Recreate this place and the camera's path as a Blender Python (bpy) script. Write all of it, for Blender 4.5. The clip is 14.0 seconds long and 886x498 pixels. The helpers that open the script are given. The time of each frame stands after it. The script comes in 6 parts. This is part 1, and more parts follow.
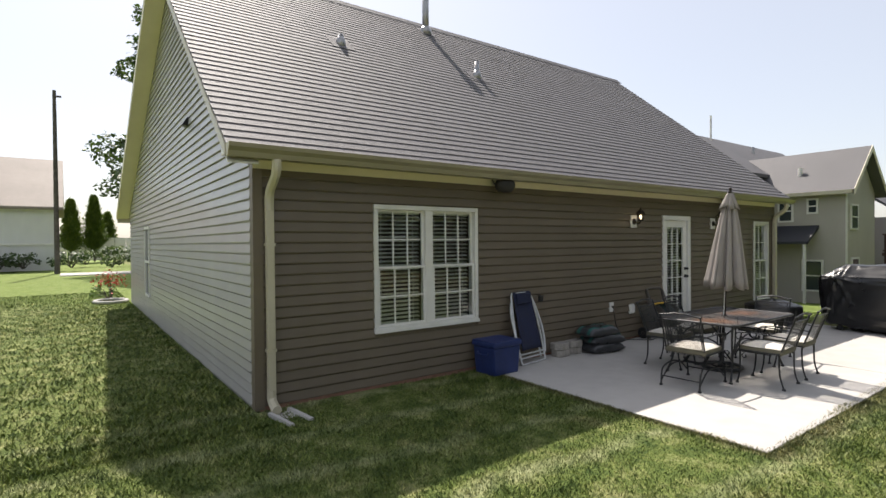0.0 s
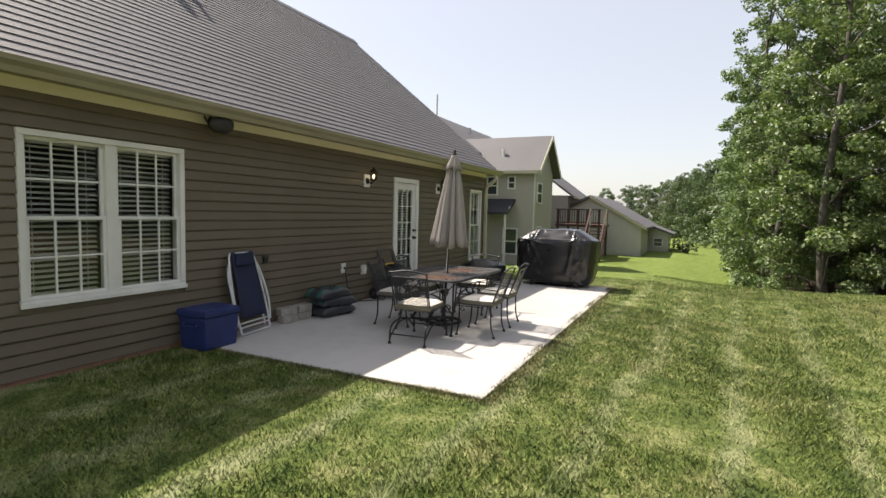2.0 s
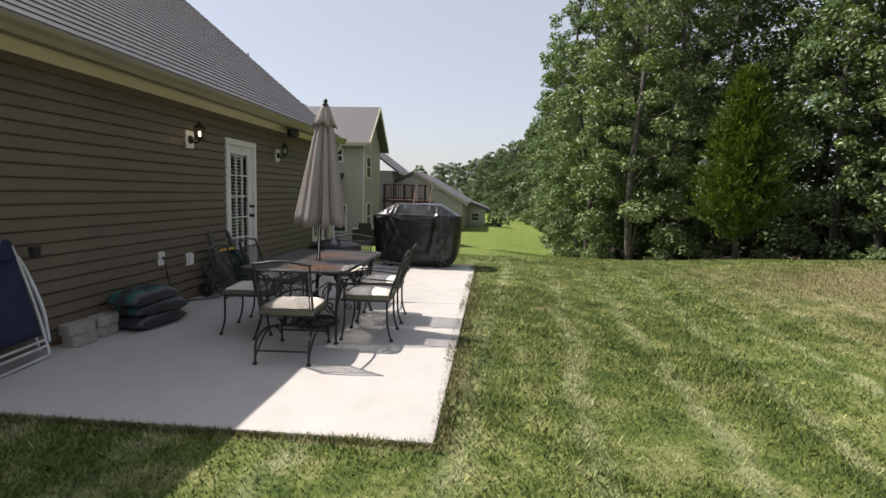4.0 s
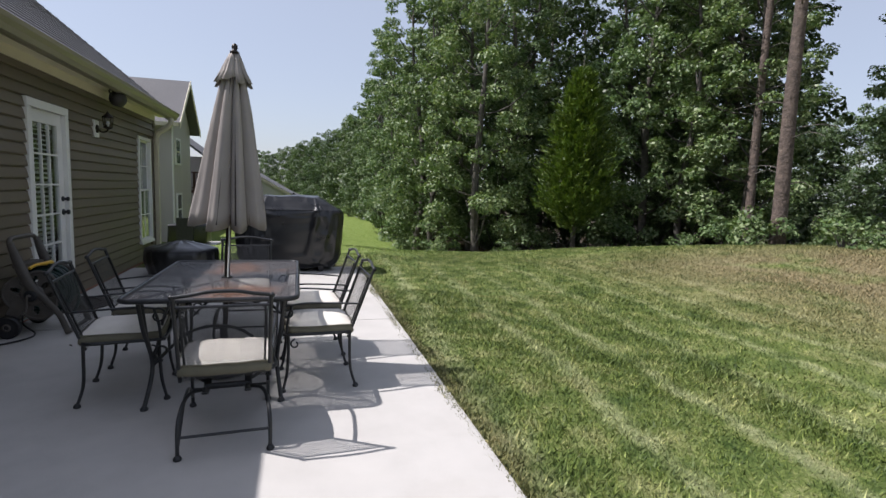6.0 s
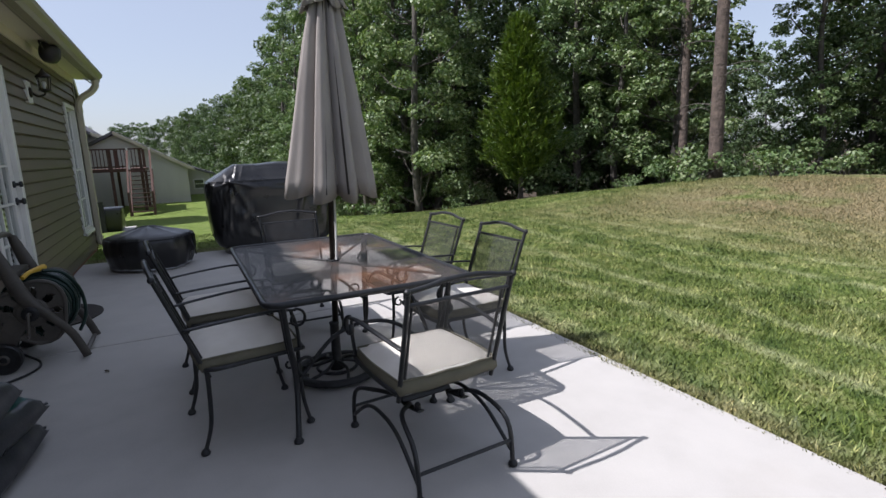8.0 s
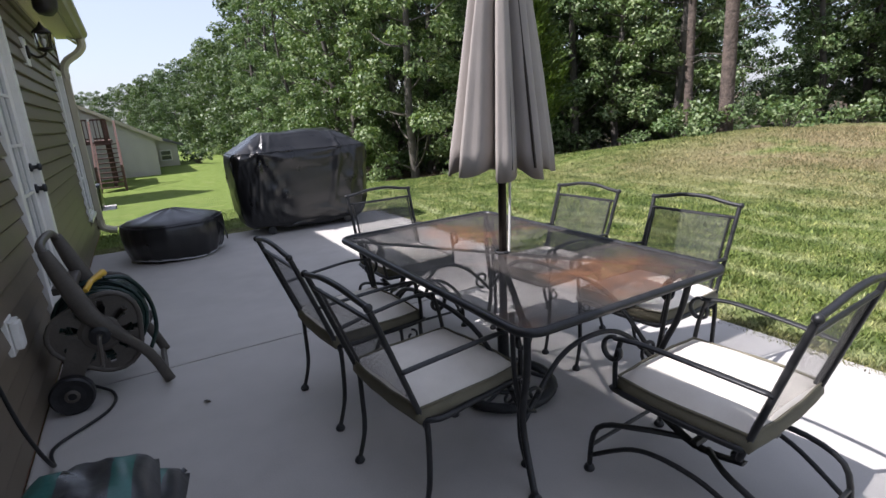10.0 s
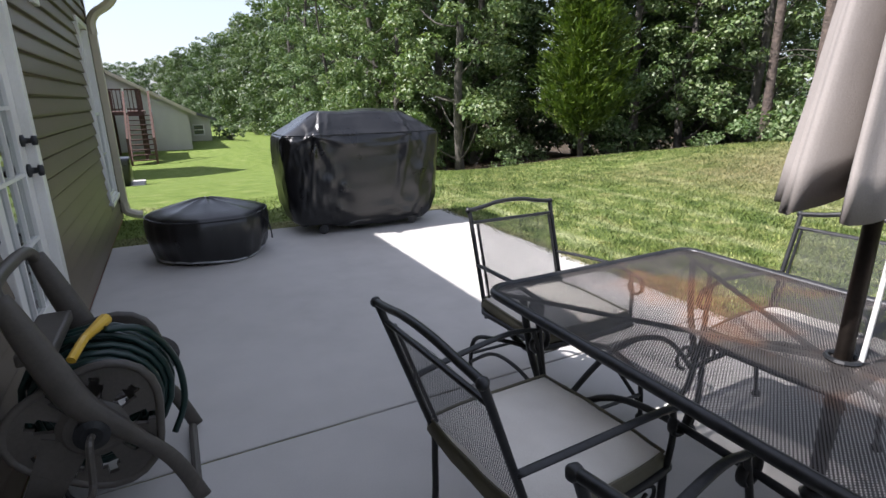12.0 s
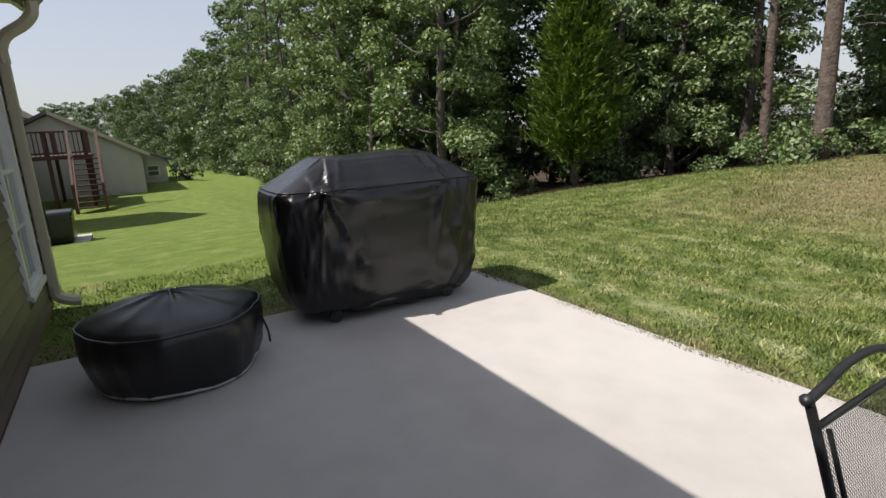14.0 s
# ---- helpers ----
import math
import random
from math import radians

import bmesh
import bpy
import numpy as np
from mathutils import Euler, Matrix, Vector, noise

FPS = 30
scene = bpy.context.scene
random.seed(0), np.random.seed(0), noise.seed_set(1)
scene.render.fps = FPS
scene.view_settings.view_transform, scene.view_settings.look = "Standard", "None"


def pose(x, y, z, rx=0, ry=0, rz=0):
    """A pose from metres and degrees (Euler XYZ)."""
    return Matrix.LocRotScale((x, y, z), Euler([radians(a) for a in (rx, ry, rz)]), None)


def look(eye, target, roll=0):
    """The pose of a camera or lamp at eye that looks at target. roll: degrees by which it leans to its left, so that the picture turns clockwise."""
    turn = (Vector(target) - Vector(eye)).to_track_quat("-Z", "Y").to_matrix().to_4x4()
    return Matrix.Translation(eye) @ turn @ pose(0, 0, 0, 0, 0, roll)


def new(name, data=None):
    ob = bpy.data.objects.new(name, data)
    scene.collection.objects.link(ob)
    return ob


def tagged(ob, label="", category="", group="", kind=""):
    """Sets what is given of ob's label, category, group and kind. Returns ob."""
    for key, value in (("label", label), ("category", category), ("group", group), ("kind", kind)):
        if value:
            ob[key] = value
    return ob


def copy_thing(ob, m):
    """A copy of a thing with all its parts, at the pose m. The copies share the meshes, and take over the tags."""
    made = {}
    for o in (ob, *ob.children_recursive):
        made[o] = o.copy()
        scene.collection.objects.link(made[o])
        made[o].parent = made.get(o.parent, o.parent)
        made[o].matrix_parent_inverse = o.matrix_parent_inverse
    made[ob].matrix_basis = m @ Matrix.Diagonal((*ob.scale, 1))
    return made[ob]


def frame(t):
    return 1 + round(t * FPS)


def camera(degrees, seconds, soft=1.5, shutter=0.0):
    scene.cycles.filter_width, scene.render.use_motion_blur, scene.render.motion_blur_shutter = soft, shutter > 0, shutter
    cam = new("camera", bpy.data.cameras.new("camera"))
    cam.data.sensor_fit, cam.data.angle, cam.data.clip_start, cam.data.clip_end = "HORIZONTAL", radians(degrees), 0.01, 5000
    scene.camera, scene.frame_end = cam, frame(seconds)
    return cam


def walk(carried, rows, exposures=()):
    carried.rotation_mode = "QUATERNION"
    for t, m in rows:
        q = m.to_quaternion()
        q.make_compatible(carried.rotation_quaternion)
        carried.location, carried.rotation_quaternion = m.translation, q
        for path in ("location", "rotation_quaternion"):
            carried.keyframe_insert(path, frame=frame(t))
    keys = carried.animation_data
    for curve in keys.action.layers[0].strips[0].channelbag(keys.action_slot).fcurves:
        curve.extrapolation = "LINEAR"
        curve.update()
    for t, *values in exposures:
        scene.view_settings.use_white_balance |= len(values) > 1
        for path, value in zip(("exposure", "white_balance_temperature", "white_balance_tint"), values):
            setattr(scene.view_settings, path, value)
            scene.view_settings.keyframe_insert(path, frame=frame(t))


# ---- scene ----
cam = camera(80.9, 14.0)
PATH = [
    (0, (-1.672, -5.484, 1.724), (-0.499, -3.865, 1.698), -0.5),
    (0.5, (-1.62, -5.492, 1.704), (-0.241, -4.043, 1.668), -0.5),
    (1, (-1.509, -5.442, 1.647), (0.034, -4.172, 1.567), 0.2),
    (1.5, (-1.325, -5.347, 1.611), (0.357, -4.272, 1.482), 1.0),
    (2, (-1.117, -5.156, 1.561), (0.681, -4.291, 1.418), 1.4),
    (2.5, (-0.86, -4.925, 1.497), (1.02, -4.256, 1.358), 1.3),
    (3, (-0.562, -4.647, 1.464), (1.363, -4.135, 1.29), 1.0),
    (3.2, (-0.456, -4.516, 1.472), (1.483, -4.065, 1.282), 1.2),
    (5.3, (0.828, -2.994, 1.445), (2.792, -3.297, 1.219), 2.3),
    (5.5, (0.961, -2.883, 1.452), (2.911, -3.259, 1.219), 2.7),
    (6, (1.281, -2.59, 1.417), (3.195, -3.127, 1.192), 2.0),
    (6.5, (1.552, -2.263, 1.39), (3.425, -2.923, 1.152), 0.8),
    (7, (1.856, -1.936, 1.348), (3.692, -2.673, 1.054), 0.5),
    (7.3, (2.044, -1.722, 1.356), (3.856, -2.501, 1.023), 1.0),
    (7.5, (2.152, -1.605, 1.333), (3.95, -2.41, 0.986), 0.1),
    (9.8, (3.349, -0.644, 1.385), (5.027, -1.612, 0.888), -3.6),
    (10, (3.494, -0.664, 1.384), (5.176, -1.613, 0.864), -3.8),
    (10.5, (3.825, -0.665, 1.373), (5.53, -1.56, 0.832), -3.6),
    (11, (4.168, -0.619, 1.356), (5.872, -1.506, 0.799), -1.9),
    (11.5, (4.481, -0.621, 1.352), (6.184, -1.502, 0.783), -0.6),
    (12, (4.838, -0.671, 1.347), (6.549, -1.543, 0.79), -0.8),
    (12.5, (5.192, -0.702, 1.348), (6.929, -1.54, 0.821), -2.5),
    (13, (5.614, -0.748, 1.37), (7.347, -1.612, 0.871), -3.5),
    (13.5, (6.026, -0.752, 1.398), (7.734, -1.683, 0.93), -3.2),
    (14, (6.45, -0.742, 1.418), (8.119, -1.746, 0.961), -2.6),
]
walk(cam, [(t, look(eye, target, roll)) for t, eye, target, roll in PATH], [
(0.0, 1.14, 6700, 13), (1.0, 1.28, 6800, 13), (1.5, 1.32, 6900, 14), (2.0, 1.22, 6900, 14), (2.5, 1.06, 6850, 14), (3.0, 0.99, 6800, 14), (5.5, 0.79, 6150, 16), (7.5, 0.79, 5900, 16), (10.0, 1.2, 6000, 18), (11.5, 1.42, 5950, 18), (12.5, 1.34, 6150, 14), (13.0, 1.08, 6350, 13), (14.0, 0.76, 6500, 14)])

# ---- light ----
SUN = Vector((0.147, 0.752, 1.0)).normalized()  # towards the sun
ELEV, AZ = math.asin(SUN.z), math.atan2(SUN.x, SUN.y)
world = bpy.data.worlds.new("sky")
scene.world = world
world.use_nodes = True
wn = world.node_tree.nodes
sky = wn.new("ShaderNodeTexSky")
sky.sky_type, sky.sun_disc = "NISHITA", False
sky.sun_elevation, sky.sun_rotation = ELEV, AZ
sky.air_density, sky.dust_density, sky.ozone_density = 1.0, 1.6, 1.0
wn["Background"].inputs["Strength"].default_value = 0.07
haze = wn.new("ShaderNodeMix")  # thin summer haze over the whole sky
haze.data_type = "RGBA"
haze.inputs[0].default_value, haze.inputs[7].default_value = 0.45, (6.9, 7.1, 7.3, 1.0)
world.node_tree.links.new(sky.outputs["Color"], haze.inputs[6])
world.node_tree.links.new(haze.outputs[2], wn["Background"].inputs["Color"])
sun = new("sun", bpy.data.lights.new("sun", "SUN"))
sun.data.energy, sun.data.angle, sun.data.color = 3.7, radians(0.5), (1.0, 0.95, 0.87)
sun.matrix_world = look(SUN * 60, (0, 0, 0))


# ---- materials ----
class Nodes:
    """A short way to write a node tree."""

    def __init__(self, name):
        self.m = bpy.data.materials.new(name)
        self.m.use_nodes = True
        self.t = self.m.node_tree
        self.b = self.t.nodes["Principled BSDF"]
        self.co = self.t.nodes.new("ShaderNodeTexCoord").outputs["Object"]

    def add(self, kind, **given):
        n = self.t.nodes.new(kind)
        for k, v in given.items():
            key = k.replace("_", " ")
            self.put(n.inputs[int(k[1:]) if k[0] == "i" and k[1:].isdigit() else key], v)
        return n

    def put(self, socket, v):
        if isinstance(v, bpy.types.NodeSocket):
            self.t.links.new(v, socket)
        else:
            socket.default_value = v

    def stretch(self, x, y, z, co=None):
        return self.add("ShaderNodeMapping", Vector=co or self.co, Scale=(x, y, z)).outputs[0]

    def noise(self, scale, detail=4.0, co=None, rough=0.55):
        return self.add("ShaderNodeTexNoise", Vector=co or self.co, Scale=scale, Detail=detail, Roughness=rough).outputs["Fac"]

    def ramp(self, fac, *stops):
        n = self.add("ShaderNodeValToRGB", Fac=fac)
        e = n.color_ramp.elements
        while len(e) < len(stops):
            e.new(0.5)
        for el, (p, c) in zip(e, stops):
            el.position = p
            el.color = (*c, 1.0) if len(c) == 3 else c
        return n.outputs["Color"]

    def math(self, op, a, b=0.0):
        n = self.t.nodes.new("ShaderNodeMath")
        n.operation = op
        self.put(n.inputs[0], a)
        self.put(n.inputs[1], b)
        return n.outputs[0]

    def mix(self, fac, a, b, blend="MIX"):
        n = self.t.nodes.new("ShaderNodeMix")
        n.data_type, n.blend_type = "RGBA", blend
        self.put(n.inputs[0], fac)
        self.put(n.inputs[6], a)
        self.put(n.inputs[7], b)
        return n.outputs[2]

    def bump(self, height, strength=0.3, distance=0.01):
        n = self.add("ShaderNodeBump", Height=height, Strength=strength, Distance=distance)
        self.put(self.b.inputs["Normal"], n.outputs[0])

    def set(self, **given):
        for k, v in given.items():
            self.put(self.b.inputs[k.replace("_", " ")], v)
        return self


def grey(v):
    return (v, v, v)


def simple(name, a, b, scale=8.0, rough=0.6, metal=0.0, bump=0.15, fine=90.0, dist=0.004, vary=0.0):
    """Two tones mixed by a coarse and a fine noise, with a fine relief."""
    n = Nodes(name)
    big, small = n.noise(scale), n.noise(fine, 3.0)
    f = n.math("ADD", n.math("MULTIPLY", big, 0.7), n.math("MULTIPLY", small, 0.3))
    c = n.ramp(f, (0.35, a), (0.65, b))
    if vary:
        r = n.add("ShaderNodeObjectInfo").outputs["Random"]
        c = n.mix(1.0, c, n.ramp(r, (0.0, grey(1 - vary)), (1.0, grey(1.0))), "MULTIPLY")
    n.set(Base_Color=c, Metallic=metal, Roughness=n.ramp(big, (0.3, grey(max(rough - 0.08, 0))), (0.7, grey(min(rough + 0.08, 1)))))
    n.bump(small, bump, dist)
    return n.m


def siding_material(name, a, b, coat=0.1):
    """Vinyl lap siding: faint wood grain along the board, each board a little different, dusty streaks."""
    n = Nodes(name)
    grain = n.noise(18.0, 6.0, n.stretch(0.5, 0.5, 14.0))
    dirt = n.noise(1.3, 5.0, n.stretch(1.0, 1.0, 0.35))
    c = n.mix(0.35, n.ramp(dirt, (0.3, a), (0.7, b)), n.ramp(grain, (0.3, a), (0.7, b)))
    r = n.add("ShaderNodeObjectInfo").outputs["Random"]
    c = n.mix(1.0, c, n.ramp(r, (0.0, grey(0.92)), (1.0, grey(1.0))), "MULTIPLY")
    n.set(Base_Color=c, Roughness=0.5, Coat_Weight=coat, Coat_Roughness=0.22)
    n.bump(grain, 0.08, 0.001)
    return n.m


def shingle_material(name, a, b):
    n = Nodes(name)
    tab = n.noise(5.0, 2.0, n.stretch(1.2, 6.0, 6.0))
    patch, grit = n.noise(0.5, 4.0), n.noise(260.0, 2.0)
    c = n.mix(0.5, n.ramp(tab, (0.35, a), (0.65, b)), n.ramp(patch, (0.3, a), (0.7, b)))
    c = n.mix(0.25, c, n.ramp(grit, (0.3, grey(0.02)), (0.7, grey(0.3))))
    n.set(Base_Color=c, Roughness=0.72)
    n.bump(grit, 0.5, 0.004)
    return n.m


def lawn_material(name, blades):
    """Mown grass: light and dark mowing stripes, straw patches, clumps."""
    n = Nodes(name)
    warp = n.noise(0.7, 3.0)
    sep = n.add("ShaderNodeSeparateXYZ", Vector=n.co)
    across = n.math("ADD", n.math("ADD", sep.outputs["Y"], n.math("MULTIPLY", sep.outputs["X"], 0.07)), n.math("MULTIPLY", warp, 0.5))
    stripe = n.math("SINE", n.math("MULTIPLY", across, 7.2))
    clump, patch, fine = n.noise(3.2, 5.0), n.noise(0.33, 4.0), n.noise(30.0, 4.0)
    c = n.ramp(n.math("ADD", n.math("MULTIPLY", clump, 0.6), n.math("MULTIPLY", fine, 0.4)),
               (0.36, (0.055, 0.095, 0.018)), (0.5, (0.145, 0.19, 0.044)), (0.66, (0.34, 0.35, 0.15)))
    light = n.math("MULTIPLY", n.ramp(stripe, (0.55, grey(0.0)), (1.0, grey(1.0))), n.math("MULTIPLY", n.ramp(clump, (0.38, grey(0.08)), (0.64, grey(0.62))), n.ramp(n.math("MULTIPLY", n.math("SUBTRACT", sep.outputs["X"], 10.0), 0.3), (0.0, grey(1.0)), (1.0, grey(0.0)))))
    light = n.math("MULTIPLY", light, n.math("LESS_THAN", sep.outputs["Y"], 0.3))
    c = n.mix(light, c, (0.38, 0.4, 0.22, 1))
    # the lusher, evenly cut lawn beyond the house
    lush = n.ramp(n.math("MULTIPLY", n.math("SUBTRACT", n.math("ADD", sep.outputs["X"], n.math("MULTIPLY", sep.outputs["Y"], 0.9)), 8.6), 0.4), (0.0, grey(0.0)), (1.0, grey(0.85)))
    c = n.mix(lush, c, n.ramp(n.math("ADD", n.math("MULTIPLY", clump, 0.5), n.math("MULTIPLY", fine, 0.5)), (0.3, (0.095, 0.15, 0.022)), (0.7, (0.2, 0.265, 0.055))))
    # dry ground on the rise
    rise = n.math("MULTIPLY", n.math("SUBTRACT", n.math("MULTIPLY", sep.outputs["Y"], -1.0), 7.5), 0.28)
    west = n.math("MULTIPLY", n.math("SUBTRACT", 13.5, sep.outputs["X"]), 0.25)
    both = n.math("MINIMUM", rise, west)
    dryness = n.math("MULTIPLY", n.ramp(both, (0.0, grey(0.0)), (1.0, grey(1.0))), n.ramp(n.noise(0.8, 5.0), (0.3, grey(0.0)), (0.5, grey(0.9))))
    c = n.mix(dryness, c, n.ramp(fine, (0.3, (0.19, 0.15, 0.08)), (0.7, (0.34, 0.275, 0.165))))
    straw = n.ramp(n.noise(1.6, 6.0), (0.6, grey(0.0)), (0.74, grey(0.6)))
    c = n.mix(straw, c, (0.3, 0.28, 0.13, 1))
    # scorched fringe along the slab
    near = n.math("MULTIPLY", n.math("ADD", n.math("ADD", sep.outputs["Y"], 3.93), n.math("MULTIPLY", n.math("SUBTRACT", n.noise(6.0, 4.0), 0.5), 0.5)), 4.0)
    span = n.math("MULTIPLY", n.math("GREATER_THAN", sep.outputs["X"], 2.82), n.math("LESS_THAN", sep.outputs["X"], 11.0))
    c = n.mix(n.math("MULTIPLY", n.ramp(near, (0.3, grey(0.0)), (1.0, grey(0.5))), span), c, n.ramp(fine, (0.3, (0.13, 0.1, 0.055)), (0.7, (0.27, 0.22, 0.13))))
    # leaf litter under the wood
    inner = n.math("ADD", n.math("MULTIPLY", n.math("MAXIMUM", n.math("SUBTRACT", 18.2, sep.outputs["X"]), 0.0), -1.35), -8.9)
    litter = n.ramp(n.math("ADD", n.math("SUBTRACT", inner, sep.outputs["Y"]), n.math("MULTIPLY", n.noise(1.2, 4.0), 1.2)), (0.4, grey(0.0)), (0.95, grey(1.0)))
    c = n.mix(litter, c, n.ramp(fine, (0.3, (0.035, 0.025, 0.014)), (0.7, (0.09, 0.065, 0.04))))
    if blades:
        r = n.add("ShaderNodeNewGeometry").outputs["Random Per Island"]
        c = n.mix(1.0, c, n.ramp(r, (0.0, (0.36, 0.42, 0.3)), (0.8, (0.98, 0.98, 0.94)), (1.0, (1.75, 1.6, 1.5))), "MULTIPLY")
        n.set(Base_Color=c, Roughness=0.55, Transmission_Weight=0.0)
    else:
        n.set(Base_Color=c, Roughness=0.9)
        n.bump(n.math("ADD", fine, n.noise(120.0, 3.0)), 0.9, 0.022)
    n.b.inputs["Specular IOR Level"].default_value = 0.25
    return n.m


def leaf_material(name, a, b, c3):
    n = Nodes(name)
    r = n.add("ShaderNodeNewGeometry").outputs["Random Per Island"]
    o = n.add("ShaderNodeObjectInfo").outputs["Random"]
    c = n.ramp(r, (0.0, a), (0.55, b), (1.0, c3))
    c = n.mix(1.0, c, n.ramp(o, (0.0, (0.8, 0.85, 0.8)), (1.0, (1.12, 1.05, 0.95))), "MULTIPLY")
    n.set(Base_Color=c, Roughness=0.48)
    n.b.inputs["Specular IOR Level"].default_value = 0.45
    tr = n.add("ShaderNodeBsdfTranslucent", Color=n.mix(1.0, c, (1.25, 1.4, 0.6, 1), "MULTIPLY"))
    mx = n.add("ShaderNodeMixShader", Fac=0.22)
    n.t.links.new(n.b.outputs[0], mx.inputs[1])
    n.t.links.new(tr.outputs[0], mx.inputs[2])
    n.t.links.new(mx.outputs[0], n.t.nodes["Material Output"].inputs[0])
    return n.m


def mesh_material(name, pitch, hole, a, b, rust=0.0):
    """Woven or expanded metal: small diamond holes, see-through."""
    n = Nodes(name)
    k = math.pi / pitch
    sep = n.add("ShaderNodeSeparateXYZ", Vector=n.co)
    u = n.math("ADD", sep.outputs["X"], n.math("MULTIPLY", sep.outputs["Y"], 0.6))
    v = n.math("SUBTRACT", sep.outputs["X"], n.math("MULTIPLY", sep.outputs["Y"], 0.6))
    s1 = n.math("ABSOLUTE", n.math("SINE", n.math("MULTIPLY", u, k)))
    s2 = n.math("ABSOLUTE", n.math("SINE", n.math("MULTIPLY", v, k)))
    wire = n.math("LESS_THAN", n.math("MINIMUM", s1, s2), hole)
    c = n.ramp(n.noise(9.0), (0.35, a), (0.65, b))
    if rust:
        spots = n.ramp(n.noise(1.7, 5.0), (0.46, grey(0.0)), (0.58, grey(rust)))
        c = n.mix(spots, c, n.ramp(n.noise(14.0), (0.3, (0.09, 0.04, 0.02)), (0.7, (0.21, 0.1, 0.05))))
    n.set(Base_Color=c, Roughness=0.5, Metallic=0.1)
    clear = n.add("ShaderNodeBsdfTransparent")
    mx = n.add("ShaderNodeMixShader", Fac=wire)
    n.t.links.new(clear.outputs[0], mx.inputs[1])
    n.t.links.new(n.b.outputs[0], mx.inputs[2])
    n.t.links.new(mx.outputs[0], n.t.nodes["Material Output"].inputs[0])
    return n.m


def concrete_material(name):
    n = Nodes(name)
    big, mid, fine = n.noise(0.45, 5.0), n.noise(4.0, 5.0), n.noise(160.0, 3.0)
    f = n.math("ADD", n.math("MULTIPLY", big, 0.5), n.math("ADD", n.math("MULTIPLY", mid, 0.3), n.math("MULTIPLY", fine, 0.2)))
    c = n.ramp(f, (0.3, (0.355, 0.335, 0.31)), (0.5, (0.44, 0.42, 0.393)), (0.7, (0.505, 0.483, 0.452)))
    stain = n.ramp(n.noise(1.1, 6.0), (0.62, grey(0.0)), (0.75, grey(0.3)))
    c = n.mix(stain, c, (0.33, 0.3, 0.26, 1))
    n.set(Base_Color=c, Roughness=0.85)
    n.bump(n.math("ADD", fine, mid), 0.25, 0.003)
    return n.m


def glass_material(name):
    n = Nodes(name)
    n.set(Base_Color=(0.9, 0.95, 0.93, 1), Roughness=0.02, Transmission_Weight=1.0, IOR=1.45)
    return n.m


def plain(name, c, rough=0.5, metal=0.0, **more):
    n = Nodes(name)
    n.set(Base_Color=(*c, 1), Roughness=rough, Metallic=metal, **more)
    return n.m


def glow(name, c, strength):
    n = Nodes(name)
    n.set(Base_Color=(*c, 1), Emission_Color=(*c, 1), Emission_Strength=strength)
    return n.m


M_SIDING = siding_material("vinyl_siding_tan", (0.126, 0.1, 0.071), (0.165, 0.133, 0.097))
# the tan siding again, lightened to paint sky light onto the gable
M_SIDING_SKYLIT = siding_material("vinyl_siding_skylit", (0.31, 0.3, 0.285), (0.37, 0.36, 0.34), 0.6)
M_TRIM = simple("white_trim", (0.66, 0.65, 0.61), (0.76, 0.75, 0.72), 3.0, 0.4)
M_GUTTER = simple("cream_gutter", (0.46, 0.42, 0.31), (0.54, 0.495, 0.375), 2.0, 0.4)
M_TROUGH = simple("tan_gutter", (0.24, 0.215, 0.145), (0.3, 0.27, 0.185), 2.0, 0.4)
M_SOFFIT = simple("soffit", (0.68, 0.62, 0.48), (0.75, 0.69, 0.55), 2.0, 0.5)
M_SHINGLE = shingle_material("asphalt_shingle", (0.07, 0.067, 0.075), (0.118, 0.112, 0.122))
M_CONCRETE = concrete_material("patio_concrete")
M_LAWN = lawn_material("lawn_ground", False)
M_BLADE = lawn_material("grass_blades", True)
M_GLASS = glass_material("pane_glass")
M_BLIND = simple("blind_slat", (0.74, 0.72, 0.67), (0.82, 0.8, 0.75), 4.0, 0.5)
M_DARK = plain("room_dark", (0.05, 0.045, 0.04), 0.9)
M_IRON = simple("wrought_iron", (0.012, 0.013, 0.014), (0.03, 0.03, 0.032), 20.0, 0.42, 0.2)
M_MESH = mesh_material("chair_mesh", 0.0075, 0.48, (0.02, 0.02, 0.022), (0.04, 0.04, 0.042))
M_TABLE = mesh_material("table_mesh", 0.0075, 0.48, (0.04, 0.036, 0.034), (0.08, 0.07, 0.065), 0.85)
M_CUSHION = simple("cushion_beige", (0.60, 0.56, 0.49), (0.70, 0.66, 0.59), 6.0, 0.9, 0.0, 0.4, 300.0, 0.002)
M_CUSHION_SIDE = simple("cushion_olive", (0.12, 0.11, 0.075), (0.17, 0.155, 0.11), 6.0, 0.9, 0.0, 0.4, 300.0, 0.002)
M_CANVAS = simple("umbrella_canvas", (0.27, 0.242, 0.222), (0.34, 0.308, 0.282), 3.0, 0.85, 0.0, 0.3, 240.0, 0.002)
M_COVER = simple("vinyl_cover_black", (0.005, 0.005, 0.006), (0.011, 0.011, 0.012), 4.0, 0.33, 0.0, 0.25, 40.0, 0.004)
M_COVER.node_tree.nodes["Principled BSDF"].inputs["Coat Weight"].default_value = 0.2
M_COVER.node_tree.nodes["Principled BSDF"].inputs["Coat Roughness"].default_value = 0.28
M_BARK = simple("pine_bark", (0.05, 0.038, 0.032), (0.15, 0.115, 0.095), 6.0, 0.95, 0.0, 1.0, 16.0, 0.04)
